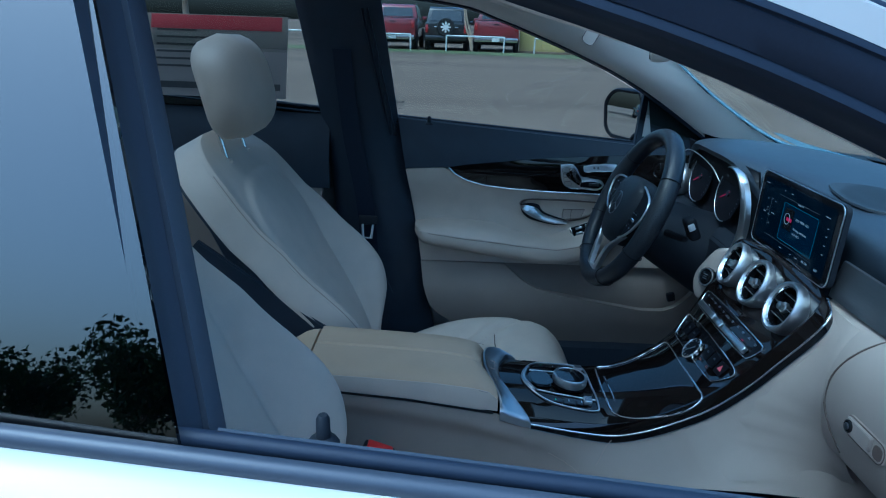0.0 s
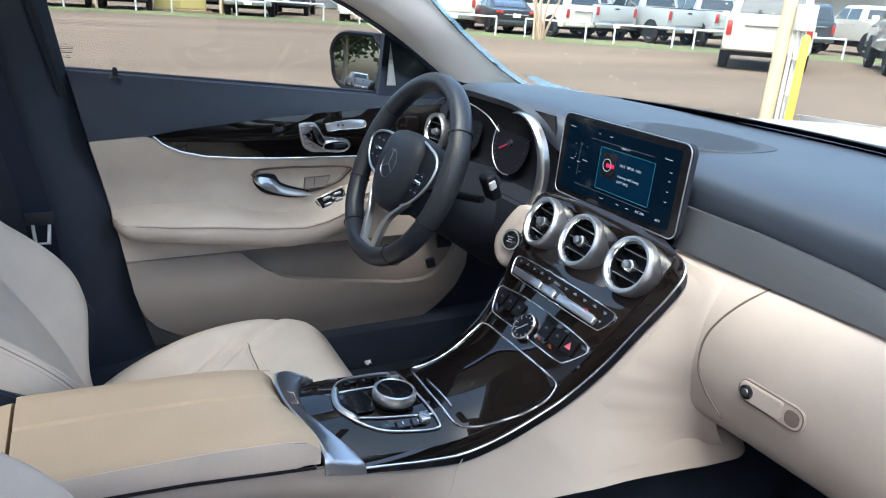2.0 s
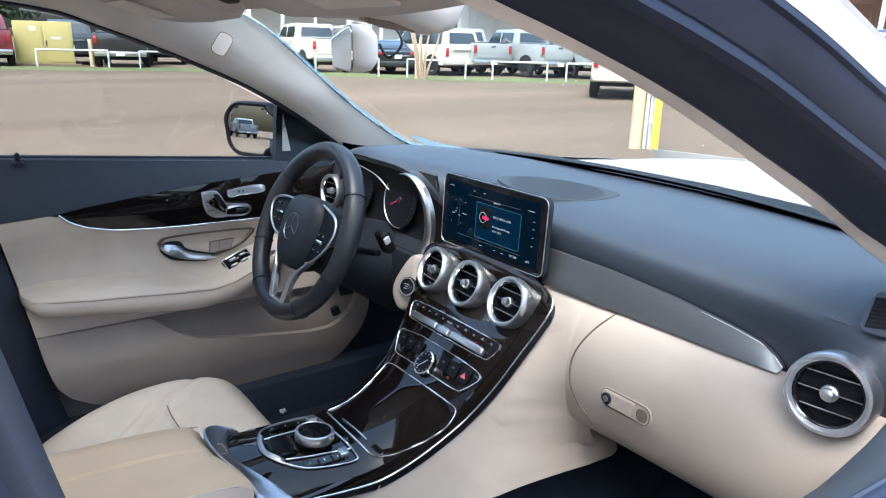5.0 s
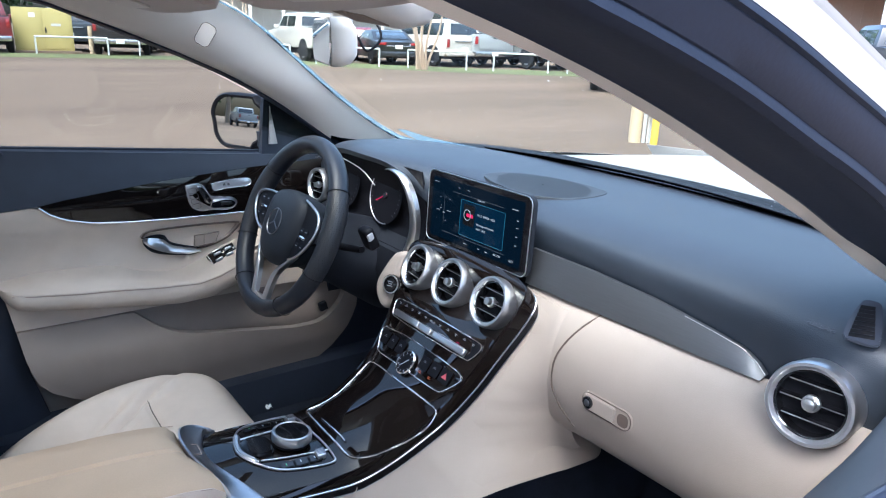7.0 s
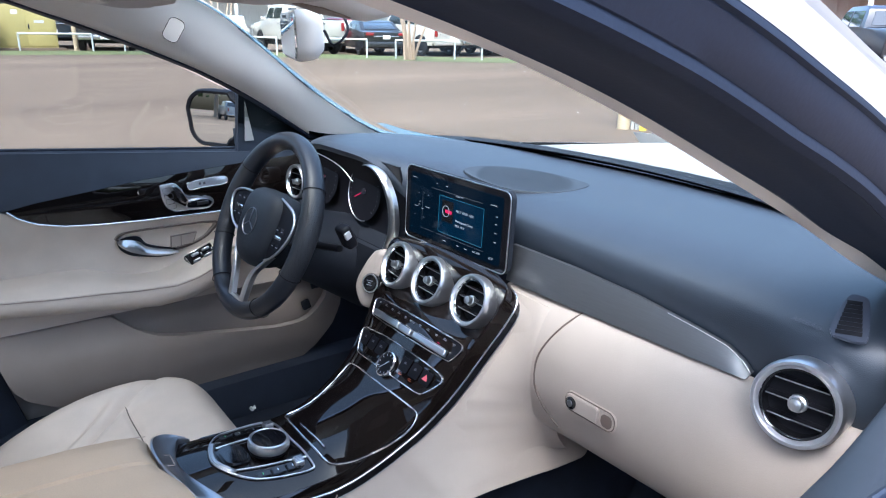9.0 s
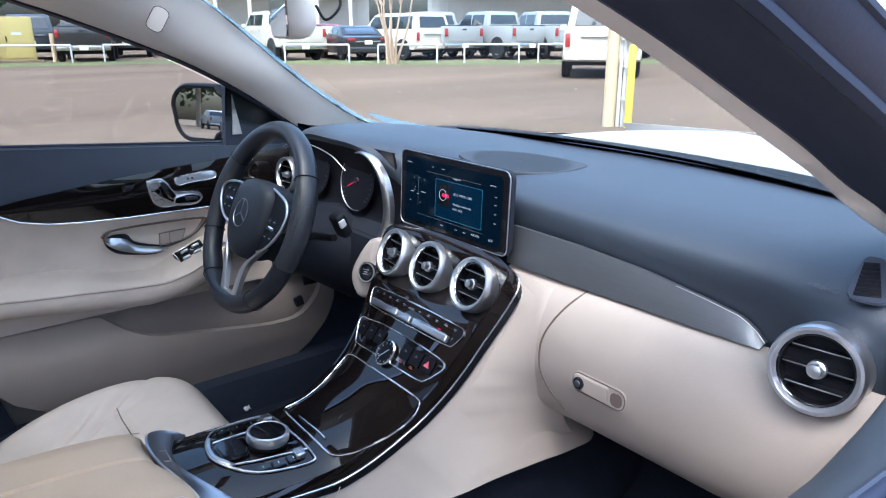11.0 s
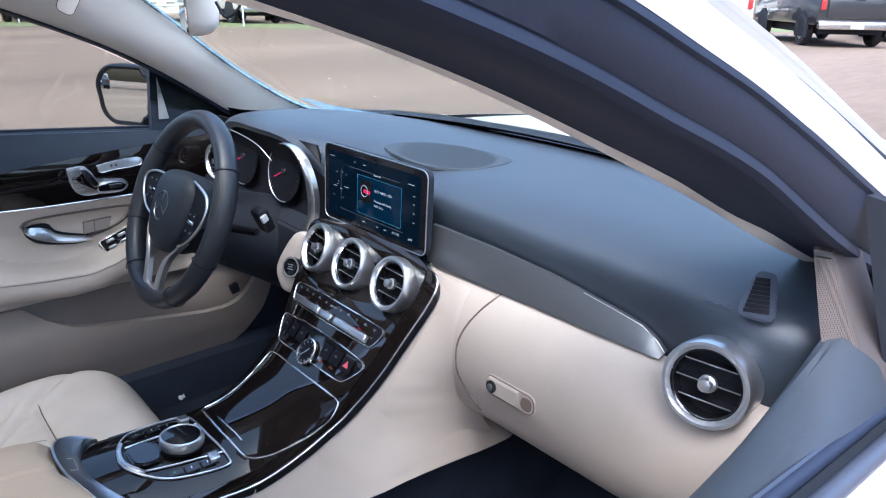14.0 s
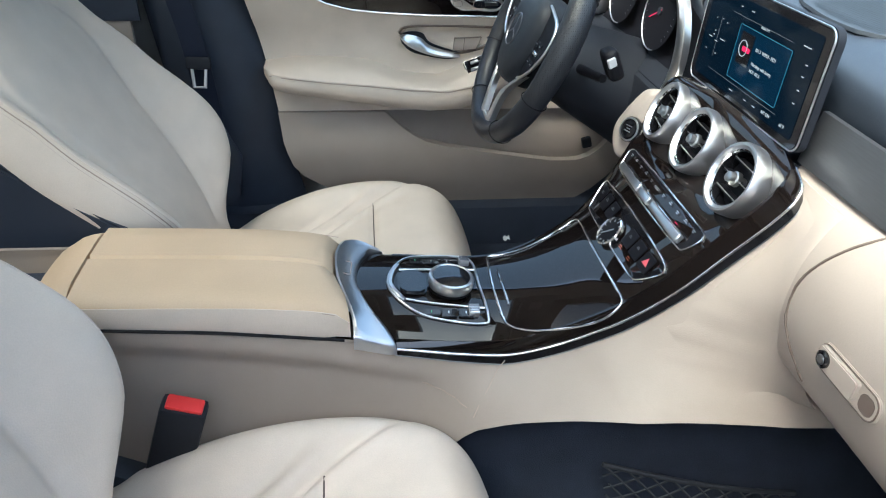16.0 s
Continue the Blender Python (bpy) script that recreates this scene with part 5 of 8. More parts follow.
def s_of(x):
    return float(np.interp(x, line[:, 0], np.linspace(0, 1, NS)))


def s_z(z):
    return float(np.interp(z, line[NS // 3:, 2], np.linspace(0, 1, NS)[NS // 3:]))


rows = []
for i in range(NS):
    s, h = i / (NS - 1), line[i][1]
    rows.append([top_at(s, v * h) for v in np.linspace(-1, 1, 21)])
sheet("walnut_panel", rows, 0.006, WOOD, con, "high-gloss dark walnut console panel", away=(0.3, 0, -0.7))
for s in (1, -1):
    edge = [top_at(i / (NS - 1), s * line[i][1], 0.001) for i in range(NS)]
    out1 = [p + np.array((0.010 * i / NS, s * 0.006, -0.010 * pw([(0.10, 0.4), (0.18, 0.6), (0.30, 1.0)], p[0]))) for i, p in enumerate(edge)]
    out2 = [p + np.array((0.018 * i / NS, s * 0.012, -0.028 * pw([(0.10, 0.4), (0.18, 0.6), (0.30, 1.0)], p[0]))) for i, p in enumerate(edge)]
    cut = [i for i in range(NS) if edge[i][0] > 0.158]
    rim_ = [out1[i] * 0.6 + out2[i] * 0.4 for i in range(NS)]
    sheet("walnut_edge", [[r[i] for i in cut] for r in (edge, out1, rim_)], 0.004, WOOD, con, "rounded walnut edge", away=(0, -s, 0))
    sheet("edge_band", [[r[i] for i in cut] for r in (rim_, out2)], 0.004, BLACK, con, "gloss black edge band", away=(0, -s, 0))
    tube("chrome_edge", [p + np.array((0, s * 0.001, 0.001)) for p in (rim_[i] for i in cut)], 0.0018, CHROME, con, "chrome edge line")
    tube("lower_chrome_edge", [p + np.array((0, s * 0.001, 0.0)) for p in (out2[i] for i in cut)], 0.0008, GREY, con, "chrome edge line")
    # beige side: flares out towards the dashboard and the floor
    rows = []
    upper = [np.array((x, s * 0.0945, pw([(-0.62, 0.65), (-0.2, 0.646), (-0.04, 0.633), (0.08, 0.617)], x))) for x in np.linspace(-0.62, 0.08, 16)]
    upper += [np.array((p[0], s * max(abs(p[1]), 0.0945), max(p[2] - 0.001, pw([(0.08, 0.617), (0.168, 0.604), (0.171, 0.0)], p[0])))) for p in out2]
    for k in range(37):
        f = k / 36
        row = []
        for p in upper:
            x = p[0]
            flare = pw([(-0.62, 0.03), (0.2, 0.038), (0.26, 0.046), (0.30, 0.062), (0.36, 0.082), (0.42, 0.094), (0.50, 0.082), (0.60, 0.062), (0.70, 0.06)], x)
            bot = pw([(-0.62, 0.30), (0.0, 0.36), (0.2, 0.43), (0.26, 0.500), (0.305, 0.530), (0.36, 0.554), (0.42, 0.568), (0.55, 0.572), (0.75, 0.585)], x)
            fwd = pw([(0.3, 0.0), (0.55, 0.06), (0.7, 0.25)], x)
            z = p[2] + (bot - p[2]) * f
            under = pw([(-0.62, 0.632), (-0.30, 0.626), (-0.146, 0.615), (0.036, 0.589), (0.18, 0.556), (0.230, 0.536), (0.262, 0.517), (0.31, 0.490)], x) - z
            step = 0.0055 / (1 + math.exp(-under / 0.0022)) * pw([(0.10, 1), (0.26, 0)], x)
            belly = 0.004 * math.exp(-((under + 0.016) / 0.012) ** 2) * pw([(-0.2, 0), (0.0, 1), (0.14, 1), (0.27, 0)], x)
            row.append((x + fwd * f, p[1] + s * (flare * (f ** 1.3 if x < 0.4 else f ** 1.0) - step + belly), z))
        rows.append(row)
    sheet("side_panel", rows, 0.006, BEIGE, con, "beige console side", away=(0, -s, 0))
    grid_ = np.array(rows)

    def shell(x, z):
        """A place on the console's side."""
        c = grid_.reshape(-1, 3)
        dd = (c[:, 0] - x) ** 2 + (c[:, 2] - z) ** 2 + 1e-6
        k = np.argsort(dd)[:4]
        return (x, float(np.sum(c[k, 1] / dd[k]) / np.sum(1 / dd[k])) + s * 0.0012, z)

    tube("side_seam", [shell(x, z) for x, z in ((0.304, 0.578), (0.295, 0.566), (0.283, 0.548), (0.271, 0.530), (0.262, 0.517))], 0.0007, CREASE_SHADE, con)
    # line along the fold: its shade drawn as a darker tube
    tube("side_fold", [shell(x, z) for x, _, z in curve([(0.20, 0, 0.549), (0.230, 0, 0.536), (0.258, 0, 0.520)], 12)], 0.0007, CREASE_SHADE, con)
    sheet("tunnel_side", [[(x, s * y, z) for x in np.linspace(-0.6, 1.05, 16)] for y, z in ((0.092, 0.535), (0.108, 0.44), (0.18, 0.262))], 0.01, CARPET, con, "dark carpeted tunnel", away=(0, -s, 0))
# fairing from the console's side to the glove box
fair = []
for u in np.linspace(0, 1, 30):
    z = 0.846 - 0.274 * u
    xa = pw([(0.57, 0.43), (0.665, 0.490), (0.72, 0.526), (0.78, 0.562), (0.85, 0.598)], z)
    a = np.array(shell(xa, z)) + np.array((0, 0.0022, 0))
    zb = z + 0.028 * u ** 3
    b = np.array((face_x(-0.222, max(zb, 0.684)) - 0.001 + 0.04 * u ** 4, -0.222, zb))
    fair.append(curve([a, a * 0.72 + b * 0.28 + np.array((-0.001, -0.0015, 0)), a * 0.4 + b * 0.6 + np.array((-0.001, -0.001, 0)), b, b + np.array((0.012, -0.024, 0.012 * u ** 3))], 16))
sheet("console_fairing", fair, 0.003, BEIGE, con, "beige fairing beside the glove box", away=(0.7, 0.7, 0))

# silver bow in front of the armrest: (rear x, y, z, front x, y, z)
BOW = [(0.150, 0.092, 0.628, 0.156, 0.088, 0.626), (0.124, 0.094, 0.642, 0.140, 0.084, 0.634), (0.106, 0.086, 0.650, 0.131, 0.066, 0.636), (0.097, 0.070, 0.654, 0.124, 0.048, 0.637), (0.092, 0.044, 0.655, 0.120, 0.026, 0.637), (0.094, 0.0, 0.652, 0.121, -0.004, 0.636), (0.103, -0.036, 0.646, 0.132, -0.038, 0.633), (0.112, -0.065, 0.638, 0.147, -0.066, 0.625), (0.116, -0.086, 0.628, 0.161, -0.086, 0.614), (0.116, -0.0955, 0.622, 0.166, -0.0965, 0.608), (0.116, -0.099, 0.612, 0.168, -0.100, 0.600), (0.116, -0.1005, 0.606, 0.168, -0.1015, 0.594)]
pts = np.array([curve(np.array([b[k:k + 3] for b in BOW]), 44) for k in (0, 3)])
bow = []
for i in range(44):
    r, f = pts[0][i], pts[1][i]
    dn = np.array((0, 0, -0.020)) if i < 30 else np.array((0, 0.012, -0.006))
    bow.append([r + dn, r, r * 0.90 + f * 0.10 + (0, 0, 0.0025), r * 0.75 + f * 0.25 + (0, 0, 0.0005), r * 0.25 + f * 0.75 - (0, 0, 0.0005), r * 0.08 + f * 0.92 + (0, 0, 0.0012), f, f + dn])
bowm = loft("silver_bow", bow, BOW_METAL, con, "satin silver bow in front of the armrest", close=True)
mb = facing((0.1065, 0.022, 0.6452), (0.30, 0, 1), (1, -0.05, 0))
tube("bow_mark", [mb @ Vector((x, y, 0.0008)) for x, y in rounded(0.030, 0.013, 0.002)], 0.0006, CREASE_SHADE, bowm, closed=True, n=5)


def on_top(s, v, off, up=0.0):
    p, q, r = top_at(s, v, off), top_at(min(1, s + 0.02), v, off), top_at(s, v + 0.01, off)
    n = np.cross(q - p, r - p)
    n = n / np.linalg.norm(n) * (1 if n[2] > 0 or n[0] < 0 else -1)
    return facing(p, n, tuple(q - p))


def outline_tube(name, pts, r, material, parent, off=0.001, label="", n=48, closed=True):
    loop = curve([(x, y, 0) for x, y in (pts + pts[:1] if closed else pts)], n)
    if closed:
        loop = loop[:-1]
    return tube(name, [top_at(s_of(x), y, off) for x, y, _ in loop], r, material, parent, label, 6, closed)


# storage lid outline, grip line
outline_tube("lid_line", [(0.306, 0.076), (0.303, 0.0), (0.306, -0.060), (0.314, -0.073), (0.334, -0.085), (0.354, -0.093), (0.393, -0.110), (0.414, -0.115), (0.430, -0.112), (0.435, -0.103), (0.435, -0.067), (0.435, 0.015), (0.435, 0.078), (0.428, 0.091), (0.40, 0.087), (0.36, 0.080), (0.330, 0.080), (0.312, 0.081)], 0.0017, CHROME, con, label="chrome line round the storage lid", n=120)
outline_tube("lid_grip", [(0.317, -0.040), (0.316, 0.0), (0.315, 0.037)], 0.0017, CHROME, con, 0.0015, "chrome grip line", 12, False)

# rotary controller and its buttons
ctl = thing("rotary_controller", "silver rotary controller between black buttons in a chrome frame", "controller", tuple(top_at(s_of(0.22), 0, 0)))
outline_tube("frame", [(0.160, 0.002), (0.164, 0.024), (0.175, 0.050), (0.190, 0.068), (0.213, 0.076), (0.255, 0.080), (0.276, 0.075), (0.283, 0.055), (0.284, 0.0), (0.288, -0.058), (0.283, -0.066), (0.243, -0.063), (0.204, -0.055), (0.179, -0.038), (0.164, -0.016)], 0.0019, SILVER, ctl, 0.002, "chrome button frame", 96)
outline_tube("front_loop", [(0.176, 0.046), (0.168, 0.026), (0.164, 0.002), (0.168, -0.014), (0.181, -0.034)], 0.0044, SILVER, ctl, 0.001, "broad chrome front of the frame", 24, False)
outline_tube("divider", [(0.177, 0.034), (0.21, 0.037), (0.25, 0.040), (0.283, 0.042)], 0.0016, SILVER, ctl, 0.002, "chrome divider", 16, False)
outline_tube("divider", [(0.175, -0.030), (0.21, -0.036), (0.25, -0.040), (0.285, -0.043)], 0.0016, SILVER, ctl, 0.002, "chrome divider", 16, False)
for side_y, x0 in ((0.060, 0.202), (-0.051, 0.216)):
    for i in range(3):
        mbt = on_top(s_of(x0 + 0.0225 * i), side_y, 0.0012)
        bt = plate("button", rounded(0.014 if i else 0.010, 0.0205, 0.002), 0.0022, mbt, BLACK, ctl, "gloss black button")
        bars("button_mark", mbt @ Matrix.Translation((0, 0, 0.0024)), [(-0.002, -0.002, 0.004)], 0.0014, SILVER if i else SIGN_GREEN, bt)
    roller = box("roller", (0.015, 0.015, 0.010), on_top(s_of(0.270), side_y + 0.002, 0.004), SILVER, ctl, "ribbed silver roller", 0.003)
    for i in range(5):
        box("roller_rib", (0.0012, 0.013, 0.001), on_top(s_of(0.270), side_y + 0.002, 0.0091) @ Matrix.Translation((-0.005 + 0.0025 * i, 0, 0)), GREY, roller, bevel=0)
mk = on_top(s_of(0.193), 0.004, 0.0015)
plate("touchpad_rest", [(x, y) for x, y in rounded(0.056, 0.040, 0.016)], 0.0035, mk, BLACK, ctl, "gloss black hand rest", 0.003)
KN = on_top(s_of(0.243), -0.004, 0.001)
# solid black collar paints the shaded gap below the knob
lathe("knob_skirt", [(0.0275, 0.0), (0.0285, 0.003), (0.0285, 0.005)], KN, FLAT_BLACK, ctl, "black collar standing for the shade under the knob", 40)
lathe("knob", [(0.028, 0.004), (0.0295, 0.006), (0.0305, 0.008), (0.0305, 0.0165), (0.0295, 0.0195), (0.0270, 0.0205), (0.0250, 0.0190)], KN, SILVER, ctl, "satin silver rotary knob", 48)
lathe("knob_cap", [(0.0252, 0.0175), (0.0250, 0.0198), (0.012, 0.0206), (0.001, 0.0208)], KN, BLACK, ctl, "gloss black knob cap", 36)

# clock and switch strip
sw = thing("switch_strip", "black switch strip with a round clock in a chrome frame", "switch panel", tuple(top_at(s_z(0.705), 0, 0)))
mc = on_top(s_z(0.708), 0.0, 0.002)


def face_out(points):
    """Points of a strip's outline, set on the console's curved face: (v metres from the middle, z)."""
    return [tuple(top_at(s_z(z), v, 0.0012)) for v, z in points]


STRIP = [(0.112, 0.724), (0.04, 0.728), (-0.04, 0.728), (-0.104, 0.725), (-0.116, 0.720), (-0.115, 0.714), (-0.098, 0.696), (-0.086, 0.692), (-0.035, 0.691), (0.035, 0.691), (0.086, 0.691), (0.098, 0.695), (0.116, 0.713), (0.118, 0.720)]
loop = [face_out([(p[0], p[1])])[0] for p in curve(STRIP + STRIP[:1], 84)[:-1]]
tube("strip_frame", loop, 0.0014, CHROME, sw, "chrome strip frame", closed=True, n=6)
mid_ = np.mean(loop, axis=0)
obj("strip", [*loop, tuple(mid_ + np.array((-0.001, 0, 0.001)))], [(i, (i + 1) % 83, 83) for i in range(83)], BLACK, sw, "gloss black strip")
ck = on_top(s_z(0.699), 0.0, 0.002)
clock = lathe("clock", [(0.0205, 0.0), (0.0215, 0.006), (0.0195, 0.0075), (0.0185, 0.004)], ck, CHROME, sw, "round analogue clock", 36, close=True)
lathe("clock_face", [(0.019, 0.0045), (0.001, 0.0050)], ck, FLAT_BLACK, clock, "dark clock face", n=30)
box("hour_hand", (0.0016, 0.009, 0.0006), ck @ pose(0.002, 0.003, 0.0058, 0, 0, -40), SILVER, clock, bevel=0)
box("minute_hand", (0.0012, 0.015, 0.0006), ck @ pose(-0.004, -0.005, 0.0060, 0, 0, -42), SILVER, clock, bevel=0)
for i in range(12):
    a = math.pi / 6 * i
    box("hour_mark", (0.0009, 0.003, 0.0005), ck @ pose(0.0158 * math.cos(a), 0.0158 * math.sin(a), 0.0052, 0, 0, math.degrees(a) - 90), SILVER, clock, bevel=0)
for i, v in enumerate((0.092, 0.065, 0.038, -0.036, -0.062, -0.088)):
    mv = on_top(s_z(0.7115), v, 0.0022)
    bt = plate("switch", rounded(0.0235, 0.0235, 0.003), 0.0012, mv, FLAT_BLACK, sw, "black switch")
    if i == 5:
        plate("hazard_mark", [(-0.006, -0.004), (0.006, -0.004), (0.0, 0.006)], 0.0004, mv @ Matrix.Translation((0, 0, 0.0014)), HAZARD, bt, "red hazard triangle", 0)
    else:
        bars("switch_mark", mv @ Matrix.Translation((0, 0.001, 0.0014)), [(-0.004, 0, 0.008), (-0.003, 0.0022, 0.006)] if i < 3 else [(-0.003, 0, 0.006), (-0.002, 0.002, 0.004)], 0.0011, GREY, bt)
    if i in (3, 4):
        bars("switch_lamp", on_top(s_z(0.698), v, 0.0024), [(-0.004, 0, 0.008), (-0.004, 0.0025, 0.006)], 0.0010, LAMP_DIM, bt)

# climate strip
cl = thing("climate_strip", "black climate strip with a row of chrome rocker keys", "climate control", tuple(top_at(s_z(0.758), 0, 0)))
STRIP = [(0.112, 0.7715), (0.0, 0.7730), (-0.112, 0.7715), (-0.122, 0.7680), (-0.123, 0.7620), (-0.114, 0.7470), (-0.104, 0.7435), (0.0, 0.7425), (0.104, 0.7435), (0.114, 0.7470), (0.123, 0.7620), (0.122, 0.7680)]
loop = [face_out([(p[0], p[1])])[0] for p in curve(STRIP + STRIP[:1], 84)[:-1]]
tube("strip_frame", loop, 0.0014, CHROME, cl, "chrome strip frame", closed=True, n=6)
mid_ = np.mean(loop, axis=0)
obj("strip", [*loop, tuple(mid_ + np.array((-0.0005, 0, 0.0005)))], [(i, (i + 1) % 83, 83) for i in range(83)], FLAT_BLACK, cl, "black climate panel")
for v, w in ((0.062, 0.082), (0.0, 0.032), (-0.062, 0.082)):
    mv = on_top(s_z(0.7505), v, 0.004 + (0.002 if w < 0.05 else 0.0))
    key = box("rocker_key", (w, 0.0115, 0.009), mv, SILVER, cl, "chrome rocker key", 0.0030, 3)
    box("key_ridge", (w * 0.96, 0.0022, 0.003), mv @ pose(0, 0.0062, 0.0034), CHROME, key, "polished upper edge", 0.001)
for i in range(11):
    mv = on_top(s_z(0.7650), 0.106 - 0.0212 * i, 0.0022)
    if i == 5:
        words("key_text", "MENU", 0.0052, mv @ Matrix.Translation((-0.008, -0.002, 0)), SILVER, cl)
    else:
        bars("climate_marks", mv, [(-0.0035, 0, 0.007), (-0.0025, 0.0022, 0.004)] if i % 2 else [(-0.003, 0.001, 0.006), (-0.001, -0.0012, 0.003)], 0.0010, SILVER, cl)
bars("climate_lamp", on_top(s_z(0.7575), -0.074, 0.0028), [(0, 0, 0.006)], 0.0012, SCREEN_RED, cl)

# armrest box with split lid
arm = thing("armrest_box", "tan leather armrest box with a split lid", "armrest", (-0.1, 0, 0.6))
for s in (1, -1):
    rings = []
    for x in np.linspace(-0.205, 0.112, 20):
        zt = pw([(-0.205, 0.688), (-0.1, 0.684), (0.0, 0.679), (0.07, 0.672), (0.100, 0.665), (0.112, 0.652)], x)
        zb = pw([(-0.205, 0.650), (-0.04, 0.637), (0.112, 0.617)], x)
        y1 = 0.0006
        y2 = 0.094 - 0.004 * (x > 0.09)
        xx = [x - (0.112 - pw([(-0.095, 0.113), (-0.055, 0.108), (0.0, 0.090), (0.05, 0.086), (0.095, 0.098)], s * y)) * max(0, (x - 0.02) / 0.092) for y in (y1, y1, y1 + 0.004, 0.05, 0.078, 0.090, y2, y2)]
        rings.append([(xx[0], s * y1, zb), (xx[1], s * y1, zt - 0.004), (xx[2], s * (y1 + 0.004), zt), (xx[3], s * 0.05, zt - 0.001), (xx[4], s * 0.078, zt - 0.004), (xx[5], s * 0.090, zt - 0.013), (xx[6], s * y2, zt - 0.026), (xx[7], s * (y2 - 0.001), zb)])
    lid = loft("lid", rings, TAN, arm, "tan leather padded lid half")
    outer = np.array(rings)[:, 5:8]
    outer[:, :, 1] += s * 0.0008
    sheet("lid_side", outer.transpose(1, 0, 2), 0.0015, LEATHER, lid, "beige leather lid side", away=(0, -s, 0))
    # shade below the lid, laid in as a black tube
    tube("lid_gap", [(x, s * 0.0952, pw([(-0.205, 0.649), (-0.04, 0.636), (0.112, 0.616)], x)) for x in np.linspace(-0.205, 0.105, 14)], 0.0020, FLAT_BLACK, arm, "black line standing for the shade under the lid", n=6)
    tube("lid_stitching", [(x, s * 0.0905, pw([(-0.205, 0.688), (-0.1, 0.684), (0.0, 0.679), (0.07, 0.672), (0.100, 0.665)], x) - 0.0145) for x in np.linspace(-0.2, 0.095, 20)], 0.0006, CREASE_SHADE, lid)
rear_p = [[(x, y, pw([(-0.30, 0.60), (-0.27, 0.658), (-0.23, 0.684), (-0.209, 0.687)], x) - 0.03 * (abs(y) / 0.094) ** 6) for y in np.linspace(-0.094, 0.094, 15)] for x in np.linspace(-0.30, -0.209, 8)]
sheet("rear_cap", rear_p, 0.05, TAN, arm, "tan leather rear cap", away=(0, 0, -1))
box("box_body", (0.40, 0.178, 0.20), pose(-0.145, 0, 0.512), DARK, arm, "dark armrest box body", 0.004)

# ---- steering wheel ----
sw_ = thing("steering_wheel", "black leather steering wheel with silver spoke trim", "steering wheel", (0.42, 0.36, 0.86))
TILT_W = radians(24)
MW = facing((0.410, 0.369, 0.858), (-math.cos(TILT_W), 0, math.sin(TILT_W)))


def rim_piece(a0, a1, material, label):
    ring = []
    for a in np.linspace(radians(a0), radians(a1), max(8, int((a1 - a0) / 5))):
        grip = 0.0170 + 0.0017 * math.exp(-((math.sin(a) - 0.25) / 0.3) ** 2)
        c = Vector((0.170 * math.cos(a), 0.170 * math.sin(a) * (0.985 if math.sin(a) < -0.7 else 1), 0))
        ring.append([MW @ (c + Vector((math.cos(a) * grip * math.cos(b), math.sin(a) * grip * math.cos(b), 1.15 * grip * math.sin(b)))) for b in np.linspace(0, 2 * math.pi, 18, endpoint=False)])
    return loft("rim", ring, material, sw_, label)


rim = rim_piece(34, 146, WHEEL_LEATHER, "black leather-wrapped upper rim")
rim_piece(146, 200, GRIP, "perforated black leather rim")
rim_piece(200, 340, WHEEL_LEATHER, "black leather-wrapped lower rim")
rim_piece(-20, 34, GRIP, "perforated black leather rim")
for a in (34, 146, 200, 236, 304, 340):
    a = radians(a)
    k = 0.985 if math.sin(a) < -0.7 else 1
    tube("rim_seam", [MW @ Vector((math.cos(a) * (0.170 + 0.0187 * math.cos(b)), math.sin(a) * k * (0.170 + 0.0187 * math.cos(b)), 0.0214 * math.sin(b))) for b in np.linspace(0, 2 * math.pi, 16, endpoint=False)], 0.0009, FLAT_BLACK, rim, closed=True, n=5)
hub = [(-0.066, 0.040), (-0.056, 0.056), (-0.028, 0.066), (0.028, 0.066), (0.056, 0.056), (0.066, 0.040), (0.068, 0.005), (0.060, -0.034), (0.042, -0.062), (0.018, -0.076), (-0.018, -0.076), (-0.042, -0.062), (-0.060, -0.034), (-0.068, 0.005)]
loop = curve([(x, y, 0) for x, y in hub + hub[:1]], 60)[:-1]
rings = [[MW @ Vector((p[0] * k * 1.07, p[1] * k * 1.05, h)) for p in loop] for k, h in ((0.88, -0.050), (0.98, -0.025), (1.0, -0.004), (0.985, 0.008), (0.94, 0.017), (0.84, 0.024), (0.66, 0.0285), (0.42, 0.0305), (0.02, 0.031))]
hubm = loft("airbag_cover", rings, HUB, sw_, "black padded hub")
lathe("emblem_ring", [(0.0265, 0.0), (0.0275, 0.003), (0.0260, 0.004), (0.0250, 0.002)], MW @ Matrix.Translation((0, 0.0, 0.0285)), GREY, hubm, "round silver emblem", 36, close=True)
for a in (90, 210, 330):
    box("emblem_bar", (0.025, 0.0030, 0.002), MW @ pose(0.0125 * math.cos(radians(a)), 0.0125 * math.sin(radians(a)), 0.0310, 0, 0, a), GREY, hubm, bevel=0.0008)
